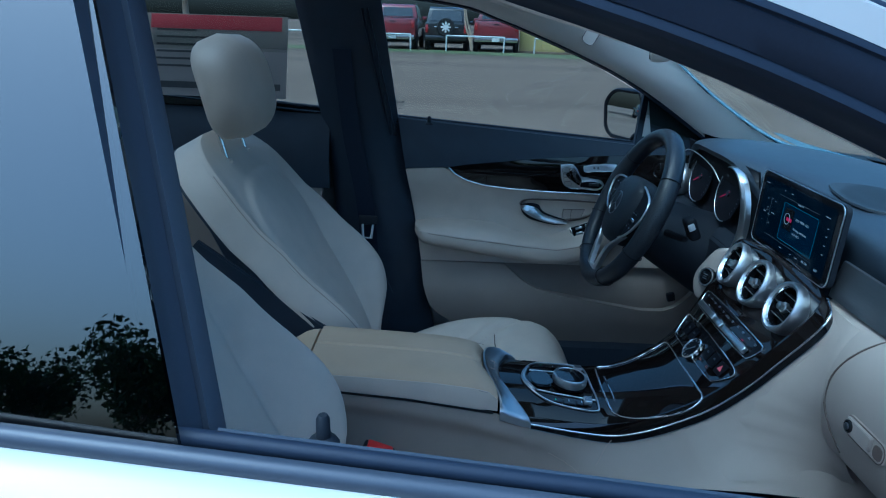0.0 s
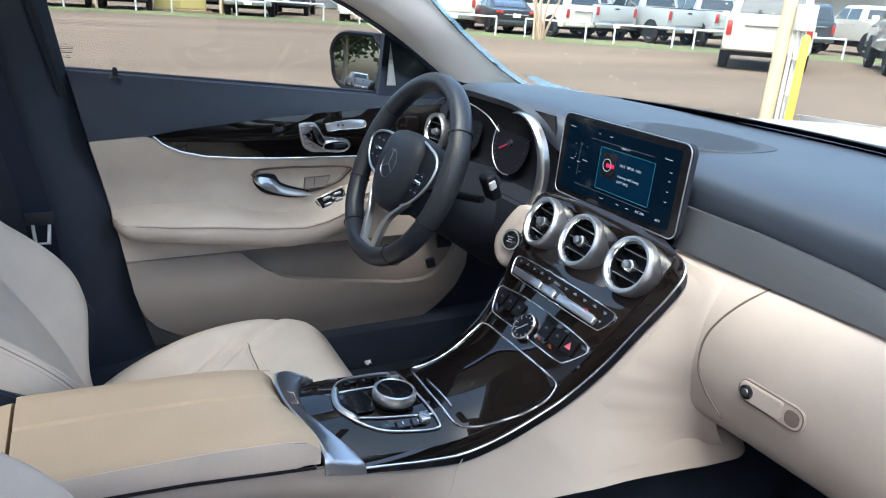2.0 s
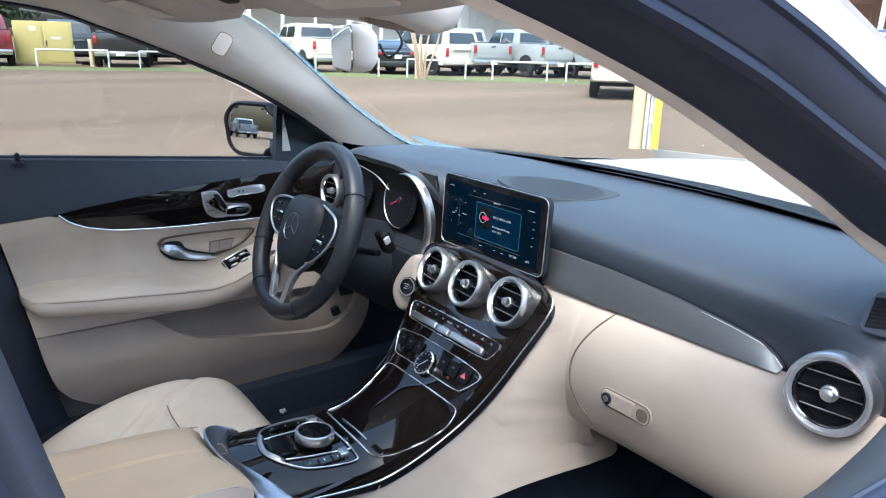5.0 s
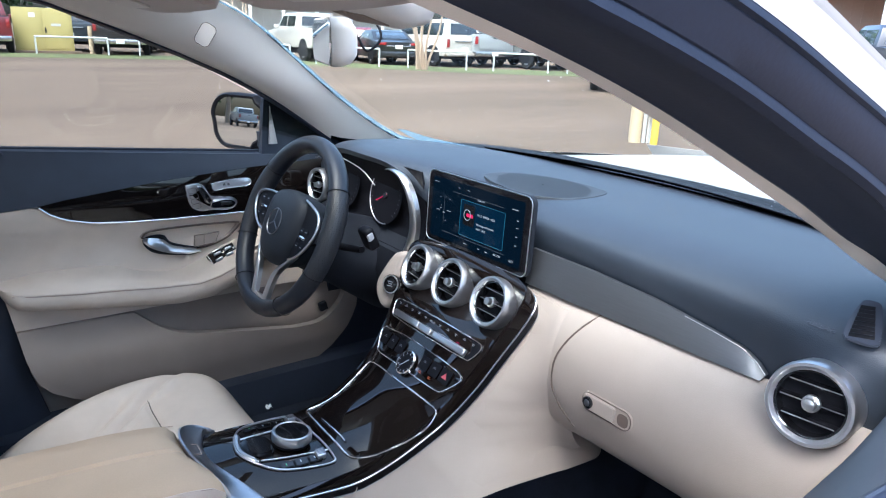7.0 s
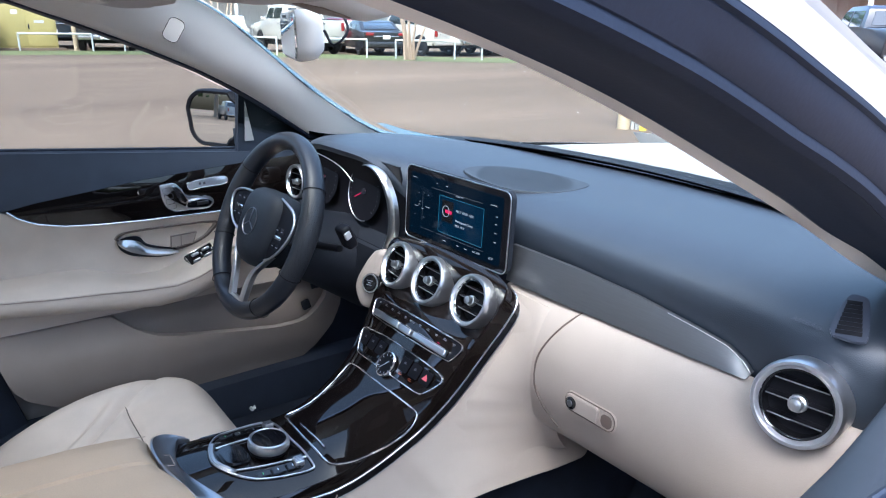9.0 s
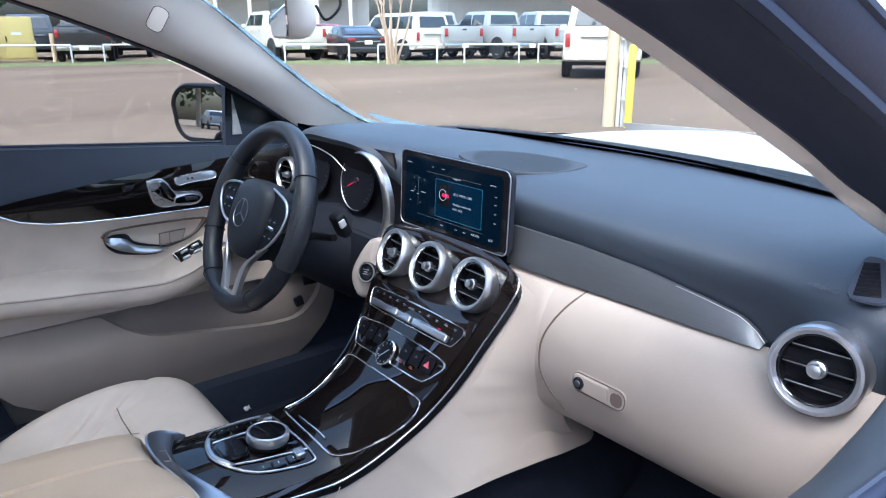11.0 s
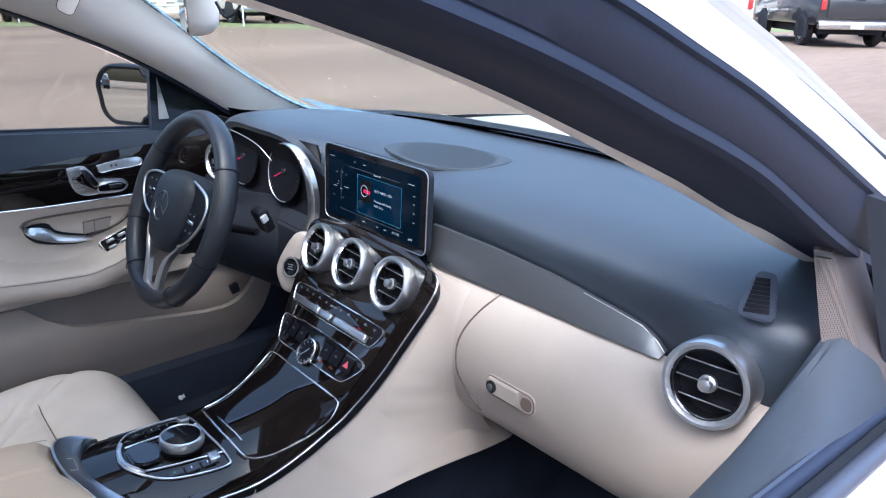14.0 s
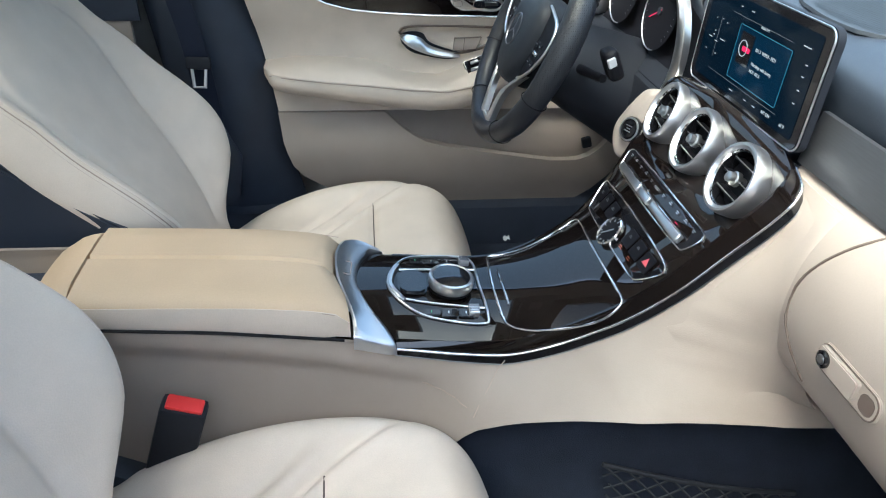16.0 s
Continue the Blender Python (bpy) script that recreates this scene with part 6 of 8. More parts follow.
for s in (1, -1):
    spoke = [[(s * 0.05, 0.046, -0.014), (s * 0.05, 0.048, 0.004), (s * 0.05, -0.022, 0.004), (s * 0.05, -0.022, -0.014)], [(s * 0.11, 0.042, -0.014), (s * 0.11, 0.042, 0.006), (s * 0.11, -0.012, 0.006), (s * 0.11, -0.012, -0.014)], [(s * 0.160, 0.032, -0.008), (s * 0.160, 0.032, 0.004), (s * 0.160, 0.004, 0.004), (s * 0.160, 0.004, -0.008)]]
    sp = loft("side_spoke", [[MW @ Vector(p) for p in r] for r in spoke], MATTE, sw_, "black side spoke")
    if s > 0:
        edge_ = [(0.060, 0.062, 0.012), (0.084, 0.056, 0.010), (0.112, 0.046, 0.008), (0.128, 0.028, 0.008), (0.126, 0.002, 0.008), (0.108, -0.028, 0.009), (0.086, -0.048, 0.010), (0.066, -0.056, 0.010)]
        spots = [(0.080 + 0.018 * (k % 2), 0.006 - 0.015 * (k // 2)) for k in range(6)]
        slide = (0.088, -0.006)
    else:
        edge_ = [(0.050, 0.052, 0.016), (0.10, 0.050, 0.014), (0.142, 0.041, 0.012), (0.153, 0.027, 0.012), (0.141, 0.000, 0.012), (0.106, -0.022, 0.013), (0.066, -0.031, 0.014)]
        spots = [(0.078 + 0.023 * (k % 3), 0.032 - 0.034 * (k // 3)) for k in range(6)]
        slide = (0.106, 0.014)
    pad_o = curve([(s * x, y, z) for x, y, z in edge_], 34)
    plate("button_pad", [(s * x * 0.985, y - 0.001) for x, y, z in edge_][::s], 0.004, MW @ Matrix.Translation((0, 0, 0.005)), FLAT_BLACK, sp, "black button pad")
    tube("spoke_trim", [MW @ Vector(p) for p in pad_o], [0.0026 if s < 0 else 0.0020 + 0.0012 * math.sin(math.pi * i / 33) for i in range(34)], SILVER, sp, "silver button surround", n=8)
    for x, y in spots:
        bt = plate("wheel_button", rounded(0.014, 0.011, 0.002), 0.0020, MW @ pose(s * x, y, 0.0088), MATTE, sp, "black wheel button")
        bars("button_mark", MW @ pose(s * x, y, 0.0110), [(-0.003, -0.0006, 0.006)], 0.0014, SILVER, sp)
    box("wheel_scroller", (0.030, 0.007, 0.007), MW @ pose(s * slide[0], slide[1], 0.0105), CHROME, sp, "silver scroller", 0.003)
    leg = curve([(s * 0.078, -0.046, 0.004), (s * 0.060, -0.068, 0.009), (s * 0.043, -0.088, 0.011), (s * 0.034, -0.112, 0.010), (s * 0.025, -0.158, 0.005)], 18)
    loft("lower_spoke", [[MW @ (Vector(p) + Vector((u * w, 0.3 * u * w * s, h))) for u, h in ((-1, -0.008), (-1, 0.0015), (-0.6, 0.0035), (0.6, 0.0035), (1, 0.0015), (1, -0.008))] for p, w in zip(leg, np.interp(np.linspace(0, 1, 18), [0, 0.25, 0.6, 1], [0.003, 0.007, 0.0085, 0.010]))], SILVER, sw_, "silver lower spoke prong")
plate("spoke_bridge", [(-0.033, -0.138), (-0.030, -0.162), (0.030, -0.162), (0.033, -0.138), (0.018, -0.146), (-0.018, -0.146)], 0.008, MW @ Matrix.Translation((0, 0, 0.0)), SILVER, sw_, "silver lower spoke bridge", 0.002)
col = thing("steering_column", "dark steering column shroud with stalks", "steering column", (0.52, 0.36, 0.82))
rings = []
for d, k in ((0.03, 0.050), (0.05, 0.062), (0.10, 0.072), (0.18, 0.085), (0.26, 0.10)):
    rings.append([MW @ Vector((k * 1.15 * math.cos(a), k * math.sin(a) - 0.012, -d)) for a in np.linspace(0, 2 * math.pi, 28, endpoint=False)])
loft("shroud", rings, MATTE, col, "dark plastic shroud")
for s in (1, -1):
    tube("stalk", [MW @ Vector(p) for p in ((s * 0.06, -0.004, -0.075), (s * 0.12, 0.006, -0.075), (s * 0.165, 0.014, -0.075))], [0.008, 0.007, 0.0065], FLAT_BLACK, col, "black column stalk", n=10)
box("stalk_end", (0.022, 0.032, 0.046), pose(0.488, 0.186, 0.868, 0, -24, 0), FLAT_BLACK, col, "black gear stalk end", 0.009, 3)
box("stalk_button", (0.013, 0.006, 0.014), pose(0.482, 0.1695, 0.874, 0, -24, 12), STEEL, col, "silver park button", 0.004)


# ---- seats ----
def eased(points, n=60):
    """The same table, drawn as a smooth line."""
    return [(float(p[0]), float(p[2])) for p in curve([(a, 0, b) for a, b in points], n)]


def front_seat(s, label):
    seat = thing("front_seat", label, "car seat", (0.0, s * 0.365, 0.28), group="front seats")
    Y = s * 0.365
    base = np.array((-0.165 if s > 0 else -0.158, 0, 0.455 if s > 0 else 0.502))
    dx, lift = (0.0, 0.0) if s > 0 else (-0.065, 0.050)
    up = np.array((-0.31, 0, 0.535)); up /= np.linalg.norm(up)
    fr = np.array((up[2], 0, -up[0]))
    halfw = eased([(-0.08, 0.095), (0.0, 0.100), (0.035, 0.118), (0.06, 0.158), (0.085, 0.196), (0.12, 0.222), (0.18, 0.244), (0.25, 0.250), (0.34, 0.247), (0.42, 0.241), (0.5, 0.230), (0.56, 0.205), (0.60, 0.160), (0.622, 0.11), (0.63, 0.07)], 90)
    ridge = eased([(-0.08, 0.02), (0.0, 0.036), (0.04, 0.056), (0.07, 0.078), (0.10, 0.097), (0.15, 0.110), (0.20, 0.106), (0.25, 0.092), (0.30, 0.076), (0.35, 0.065), (0.45, 0.046), (0.53, 0.032), (0.60, 0.012), (0.63, 0.0)], 90)
    cen = eased([(-0.08, 0.02), (0.0, 0.036), (0.06, 0.044), (0.12, 0.048), (0.22, 0.046), (0.32, 0.040), (0.42, 0.037), (0.52, 0.029), (0.60, 0.012), (0.63, 0.0)], 90)

    def fold(h):
        return pw([(0.0, 0.40), (0.1, 0.42), (0.2, 0.47), (0.265, 0.52), (0.32, 0.60), (0.40, 0.66)], h)

    def back(h, v, off=0.0):
        w, a = pw(halfw, h), abs(v)
        c, r = pw(cen, h), pw(ridge, h)
        f = fold(h)
        k = min(1.0, max(0.0, (a - f) / (0.86 - f)))
        d = c + (r - c) * k * k * (3 - 2 * k)
        if a > 0.86:
            g = (a - 0.86) / 0.14
            d -= 0.056 * g ** 1.6 + 0.0016 * math.exp(-((a - 0.885) / 0.012) ** 2)
        d -= 0.009 * math.exp(-((a - f) / 0.055) ** 2) * pw([(0.03, 0), (0.10, 1), (0.32, 1), (0.42, 0.0)], h)
        arch = (a / 0.64) ** 2.6 + (max(0.0, h - 0.39) / 0.120) ** 2.6
        d -= 0.008 / (1 + math.exp(-(arch - 1.0) / 0.045)) * pw([(0.36, 0), (0.42, 1), (0.60, 1)], h)
        return base + up * h + fr * (d + off) + np.array((0, Y + v * w, 0))

    hs, vs = np.linspace(-0.08, 0.63, 92), np.r_[np.linspace(-1, -0.85, 14)[:-1], np.linspace(-0.85, 0.85, 84), np.linspace(0.85, 1, 14)[1:]]
    sheet("backrest", [[back(h, v) for v in vs] for h in hs], 0.003, LEATHER, seat, "beige leather backrest with side bolsters", away=tuple(-fr), angle=60)
    rear_ = []
    for h in hs:
        w, e = pw(halfw, h), pw(ridge, h) - 0.056
        deep, rim_ = pw([(-0.08, 0.4), (0.0, 0.7), (0.3, 1), (0.6, 0.35)], h), pw([(0.54, 1.0), (0.63, 0.1)], h)
        row = []
        for v in np.r_[-1, -0.985, np.linspace(-0.97, 0.97, 41), 0.985, 1]:
            d = e + (-0.030 * rim_ - 0.055 * (1 - abs(v) ** 4) * deep * rim_ - e) * min(1.0, (1 - abs(v)) / 0.03)
            d = min(d, float(np.dot(back(h, v) - base, fr)) - 0.010)
            row.append(base + up * h + fr * d + np.array((0, Y + v * w * 0.982, 0)))
        rear_.append(row)
    sheet("back_shell", rear_, 0.006, DARK, seat, "dark blue seat back", away=tuple(fr))
    for q in (1, -1):
        for v, r, mat in ((0.868, 0.0007, STITCH), (0.885, 0.0009, CREASE_SHADE), (0.902, 0.0007, STITCH)):
            tube("bolster_stitching", [back(h, q * v, 0.0003) for h in np.linspace(0.09, 0.55, 40)], r, mat, seat)
        if s > 0:
            plate("side_plate", [(-0.43, 0.842), (-0.30, 0.752), (-0.14, 0.640), (-0.105, 0.56), (-0.12, 0.47), (-0.25, 0.42), (-0.40, 0.60), (-0.485, 0.78)], 0.010, Matrix.Translation((-0.016, Y + q * 0.2385, -0.014)) @ Matrix(((1, 0, 0), (0, 0, q), (0, 1, 0))).to_4x4(), DARK, seat, "dark blue seat side cover", 0.003)
    # cushion
    hw = eased([(-0.22, 0.19), (-0.1, 0.232), (0.05, 0.25), (0.2, 0.25), (0.29, 0.236), (0.33, 0.210), (0.355, 0.16)], 80)
    crest = eased([(-0.22, 0.36), (-0.146, 0.408), (-0.09, 0.445), (-0.03, 0.475), (0.03, 0.497), (0.09, 0.511), (0.15, 0.517), (0.212, 0.514), (0.275, 0.498), (0.315, 0.460), (0.342, 0.40), (0.355, 0.345)], 80)
    cb = eased([(-0.22, 0.0), (-0.12, 0.024), (-0.02, 0.040), (0.06, 0.045), (0.18, 0.032), (0.27, 0.012), (0.355, 0.0)], 80)
    F1 = [(-0.085, 0.10), (-0.05, 0.20), (0.005, 0.38), (0.08, 0.57), (0.145, 0.74)]
    F2 = [(-0.04, 0.03), (0.0, 0.12), (0.07, 0.32), (0.149, 0.60), (0.218, 0.78), (0.25, 0.86)]

    def cushion(x, v, off=0.0):
        a = abs(v)
        end = max(0.0, 1 - a ** 8) ** 0.4
        c = pw(crest, x)
        z = c - pw(cb, x) * (1 - math.exp(-((a - 0.82) / 0.20) ** 2)) if a < 0.82 else c
        for line_, depth, wide in ((F1, 0.009, 0.05), (F2, 0.013, 0.045)):
            if line_[0][0] < x < line_[-1][0]:
                u = a - pw(line_, x)
                z -= depth * (math.exp(-(u / wide) ** 2) - 0.5 * math.exp(-((u + 0.07) / 0.05) ** 2)) * min(1, (x - line_[0][0]) / 0.06, (line_[-1][0] - x) / 0.05)
        z -= 0.006 * math.exp(-((x - 0.146) / 0.007) ** 2) * max(0.0, 1 - (a / 0.58) ** 8)
        return np.array((x + dx, Y + v * pw(hw, x), 0.33 + (z - 0.33) * end + off + lift))

    xs, vs = np.linspace(-0.22, 0.355, 120), np.linspace(-1, 1, 111)
    sheet("cushion", [[cushion(x, v) for v in vs] for x in xs], 0.010, LEATHER, seat, "beige leather seat cushion", away=(0, 0, -1), angle=60)
    tube("cushion_seam", [cushion(0.146, v, 0.0005) for v in np.linspace(-0.54, 0.54, 30)], 0.0011, SEAM, seat)
    box("seat_base", (0.50, 0.42, 0.07), pose(0.05 + dx, Y, 0.335 + lift / 2), DARK, seat, "dark seat base", 0.02)
    box("recliner_cover", (0.12, 0.035, 0.10), pose(-0.185, Y + (0.205 if s < 0 else -0.205), 0.400 + lift, 0, 30, 0), LEDGE, seat, "blue-grey recliner hinge cover", 0.012)
    for q in (0.18, -0.18):
        box("seat_rail", (0.55, 0.035, 0.05), pose(0.03 + dx, Y + q, 0.287), MATTE, seat, "black seat rail", 0.004)
    # headrest
    hc = base + up * 0.690 + fr * 0.050 + np.array((0.028, 0, 0.011))
    up, fr = np.array((-0.24, 0, 0.97)), np.array((0.97, 0, 0.24))
    rings = []
    for k in np.linspace(-1, 1, 22):
        r = math.sqrt(max(0.0, 1 - abs(k) ** 4.2))
        rings.append([hc + up * k * 0.108 + fr * (0.058 * r * math.copysign(abs(math.cos(a)) ** 0.75, math.cos(a)) + 0.012 * (1 - k * k)) + np.array((0, Y + 0.138 * (0.86 + 0.14 * math.cos(k * 1.2)) * max(r, 0.02) * math.copysign(abs(math.sin(a)) ** 0.75, math.sin(a)), 0)) for a in np.linspace(0, 2 * math.pi, 30, endpoint=False)])
    loft("headrest", rings, LEATHER, seat, "beige leather headrest")
    for q in (0.065, -0.065):
        tube("headrest_post", [hc + up * k - fr * 0.035 + np.array((0, Y + q, 0)) for k in (-0.150, -0.08)], 0.005, CHROME, seat, "chrome headrest post", n=10)
        lathe("post_collar", [(0.014, 0), (0.012, 0.006), (0.007, 0.007)], facing(tuple(hc + up * -0.145 - fr * 0.035 + np.array((0, Y + q, 0))), tuple(up), (1, 0, 0)), LEATHER, seat, n=16)
    return seat


front_seat(1, "beige leather driver's seat with headrest")
front_seat(-1, "beige leather passenger seat with headrest")
bench = thing("rear_bench", "beige leather rear bench seat", "seat", (-1.1, 0, 0.3))
rings = [[(x + 0.02 * math.cos(3 * y), y, z) for y in np.linspace(-0.66, 0.66, 15)] for x, z in ((-0.72, 0.32), (-0.70, 0.46), (-0.80, 0.50), (-1.1, 0.47), (-1.25, 0.48))]
sheet("cushion", rings, 0.02, LEATHER, bench, "beige bench cushion", away=(0, 0, -1))
rings = [[(x, y, z) for y in np.linspace(-0.66, 0.66, 15)] for x, z in ((-1.20, 0.46), (-1.28, 0.60), (-1.40, 0.88), (-1.46, 0.96), (-1.54, 0.97), (-1.8, 0.98))]
sheet("backrest", rings, 0.03, LEATHER, bench, "beige bench backrest", away=(-0.8, 0, -0.3))

# belt buckle beside the passenger seat; belt tongue on the far pillar
bk = thing("belt_buckle", "black seat belt buckle with red release button", "seat belt buckle", (-0.10, -0.150, 0.45))
mb = pose(-0.094, -0.155, 0.530, 0, 19, 0)
box("buckle_body", (0.052, 0.030, 0.11), mb, MATTE, bk, "black plastic buckle", 0.006)
box("release_button", (0.042, 0.022, 0.018), mb @ pose(0, 0, 0.049), RED, bk, "red release button", 0.003)
box("buckle_stalk", (0.03, 0.014, 0.14), pose(-0.128, -0.155, 0.43, 0, 20, 0), MATTE, bk, "black buckle stalk", 0.004)
bt = thing("seat_belt", "dark seat belt with metal tongue hanging on the pillar", "seat belt", (-0.2, 0.70, 0.6))
sheet("webbing", [[(x + dx, y, z) for x, y, z in curve([(-0.255, 0.645, 1.16), (-0.235, 0.668, 0.95), (-0.20, 0.678, 0.75), (-0.18, 0.690, 0.45)], 20)] for dx in (-0.023, 0.023)], 0.0015, RUBBER, bt, "dark blue belt webbing", away=(0, -1, 0))
mt = facing((-0.193, 0.652, 0.700), (-0.1, -1, 0.3))
tube("tongue", [mt @ Vector((x, y, 0.0)) for x, y in ((-0.014, 0.018), (-0.011, -0.019), (0.011, -0.019), (0.014, 0.018))], 0.0038, STEEL, bt, "silver belt tongue", closed=True)
box("tongue_grip", (0.05, 0.024, 0.012), mt @ pose(0, 0.028, 0), MATTE, bt, "black tongue grip", 0.004)

# ---- mirror, visor, overhead console ----
rv = thing("rear_view_mirror", "rear-view mirror in a beige housing", "mirror", (0.35, 0.10, 1.25))
mr = facing((0.348, 0.082, 1.2145), (-0.945, 0.328, -0.02))
out = []
for k, h in ((0.97, 0.0), (1.0, -0.005), (0.99, -0.016), (0.90, -0.028), (0.62, -0.037), (0.3, -0.039)):
    out.append([mr @ Vector((u * (0.6 + 0.4 * k), v * k, h)) for u, v in rounded(0.200, 0.066, 0.020, 7)])
loft("housing", out, TRIM, rv, "beige mirror housing")
plate("mirror_glass", rounded(0.192, 0.059, 0.017), 0.002, mr @ Matrix.Translation((0, 0, 0.0005)), MIRROR, rv, "mirror glass")
tube("mirror_arm", [(0.372, 0.07, 1.235), (0.365, 0.05, 1.262), (0.33, 0.03, 1.28), (0.28, 0.02, 1.30)], 0.017, TRIM, rv, "beige mirror arm")
tube("mirror_cable", curve([(0.335, -0.02, 1.25), (0.355, -0.055, 1.243), (0.360, -0.065, 1.222), (0.345, -0.055, 1.205), (0.340, -0.040, 1.222)], 18), 0.0018, MATTE, rv, "black cable loop")
oc = thing("overhead_console", "beige overhead console with vents and lamps", "overhead console", (0.2, -0.05, 1.3))
rings = [curve([(x, 0.02, z + 0.034), (x, -0.01, z + 0.022), (x, -0.08, z + 0.016), (x, -0.17, z + 0.006), (x, -0.235, z), (x, -0.252, z + 0.006), (x, -0.262, z + 0.026)], 20) for x, z in ((0.320, 1.258), (0.310, 1.238), (0.285, 1.233), (0.20, 1.258), (0.08, 1.314), (0.0, 1.352))]
sheet("console_shell", rings, 0.012, TRIM, oc, "beige console shell", away=(0, 0, 1))
# slots are raised bars in a darker tone that paints their shade
for i in range(7):
    box("vent_slot", (0.034, 0.005, 0.003), pose(0.258, -0.160 - 0.0105 * i, 1.2460 - 0.0008 * i, 0, 17, 0), CREASE_SHADE, oc, bevel=0.001)
for s in (1, -1):
    vz = thing("sun_visor", "beige folded sun visor", "sun visor", (0.1, s * 0.33, 1.34))
    rings = [curve([(x - 0.01, s * 0.075, z + 0.006), (x, s * 0.10, z), (x, s * 0.30, z - 0.003), (x - 0.01, s * 0.46, z + 0.006), (x - 0.03, s * 0.53, z + 0.016)], 16) for x, z in ((0.205, 1.262), (0.200, 1.252), (0.185, 1.250), (0.10, 1.276), (0.02, 1.305))]
    sheet("visor_panel", rings, 0.012, LINER, vz, "beige folded visor", away=(0, 0, 1))
    box("vanity_flap", (0.07, 0.13, 0.003), pose(0.12, s * 0.32, 1.264, 0, 17, 0), TRIM, vz, "vanity mirror flap", 0.001)
    box("visor_clip", (0.012, 0.05, 0.010), pose(0.19, s * 0.20, 1.252, 0, 10, 0), TRIM, vz, "beige visor clip", 0.003)
front = [[(x, y, z) for y in np.linspace(-0.52, 0.52, 14)] for x, z in ((0.255, 1.300), (0.245, 1.268), (0.215, 1.264), (0.10, 1.325), (0.0, 1.372))]
sheet("headliner_front", front, 0.008, LINER, car, "beige headliner edge above the windscreen", away=(0, 0, 1))

# airbag badge on the pillar, light blue film along the glass edge
m = facing((0.330, 0.556, 1.214), (-0.42, -0.75, -0.35), (-0.8, 0.1, 0.4))
badge = plate("airbag_badge", rounded(0.050, 0.030, 0.011), 0.0015, m, TRIM, car, "oval airbag badge")
tube("badge_line", [m @ Vector((x, y, 0.0016)) for x, y in rounded(0.050, 0.030, 0.011)], 0.0006, SEAM, badge, closed=True, n=5)

# window sticker on the rear side glass
st = thing("window_sticker", "printed price sheet with red header stuck on the rear window", "window sticker", (-0.58, 0.72, 1.10))
mst = facing((-0.582, 0.703, 1.130), (0, -1, 0.3))
plate("sheet", [(x, y) for x, y in rounded(0.36, 0.205, 0.002)], 0.001, mst, PAPER, st, "backlit paper sheet", 0)
plate("header", rounded(0.33, 0.035, 0.001), 0.0006, mst @ Matrix.Translation((0, 0.083, 0.0012)), PRINT_RED, st, "red printed header", 0)
plate("footer", rounded(0.33, 0.016, 0.001), 0.0006, mst @ Matrix.Translation((0, -0.075, 0.0012)), PRINT, st, "dark printed footer", 0)
bars("print_lines", mst @ Matrix.Translation((0, 0, 0.0012)), [(-0.15, 0.06 - 0.018 * i, 0.10 + 0.05 * (i % 3)) for i in range(6)], 0.005, PRINT, st)

# luggage net on the tunnel beside the passenger's feet; pedals on the driver's side
net = thing("luggage_net", "black elastic luggage net on the tunnel side", "net", (0.55, -0.165, 0.30))


def net_at(u, v):
    x = 0.43 + 0.29 * u
    z = 0.452 - 0.085 * u - 0.13 * v * (0.75 + 0.25 * math.sin(3.1 * u))
    return (x, -0.168 - 0.02 * v - 0.010 * math.sin(3.1 * u), z)


for k in range(-5, 10):
    for d in (1, -1):
        pts = [net_at(k / 9 + (t if d > 0 else 0.55 - t), t / 0.55) for t in np.linspace(0, 0.55, 12) if 0 <= k / 9 + (t if d > 0 else 0.55 - t) <= 1]
        if len(pts) > 2:
            tube("cord", pts, 0.0016, NET, net, n=5)
tube("net_edge", [net_at(u, 0) for u in np.linspace(0, 1, 20)], 0.0035, NET, net, "black net edge cord", n=6)
for y, x, z, w in ((0.27, 0.80, 0.42, 0.05), (0.40, 0.78, 0.44, 0.08)):
    pd = thing("pedal", "black rubber pedal with steel studs", "pedal", (x, y, z))
    box("pad", (0.014, w, 0.09), pose(x, y, z, 0, -28, 0), MATTE, pd, "black rubber pad", 0.004)
    box("arm", (0.012, 0.014, 0.22), pose(x + 0.05, y, z + 0.13, 0, -15, 0), MATTE, pd, "black pedal arm", 0.003)
    for i in range(3):
        lathe("stud", [(0.006, 0), (0.005, 0.003), (0.001, 0.0035)], facing((x - 0.009, y + (i - 1) * w * 0.3, z + 0.004), (-0.88, 0, 0.47)), SILVER, pd, "steel stud", 10)
wrap = thing("plastic_wrap", "scrap of clear plastic glinting on the floor mat", "plastic scrap", (0.47, 0.63, 0.29))
rng_ = random.Random(4)
sheet("film", [[(0.455 + 0.005 * i, 0.640 + 0.005 * j, 0.300 + 0.008 * rng_.random()) for j in range(4)] for i in range(4)], 0.001, DROP_GLINT, wrap, "crumpled clear plastic", angle=20)
bag = thing("plastic_sheet", "thin clear plastic sheet lying creased on the floor mat", "plastic sheet", (0.81, -0.28, 0.31))


def mat_z(x):
    return pw([(0.4, 0.276), (0.72, 0.276), (0.90, 0.338), (1.0, 0.418)], x) + 0.003


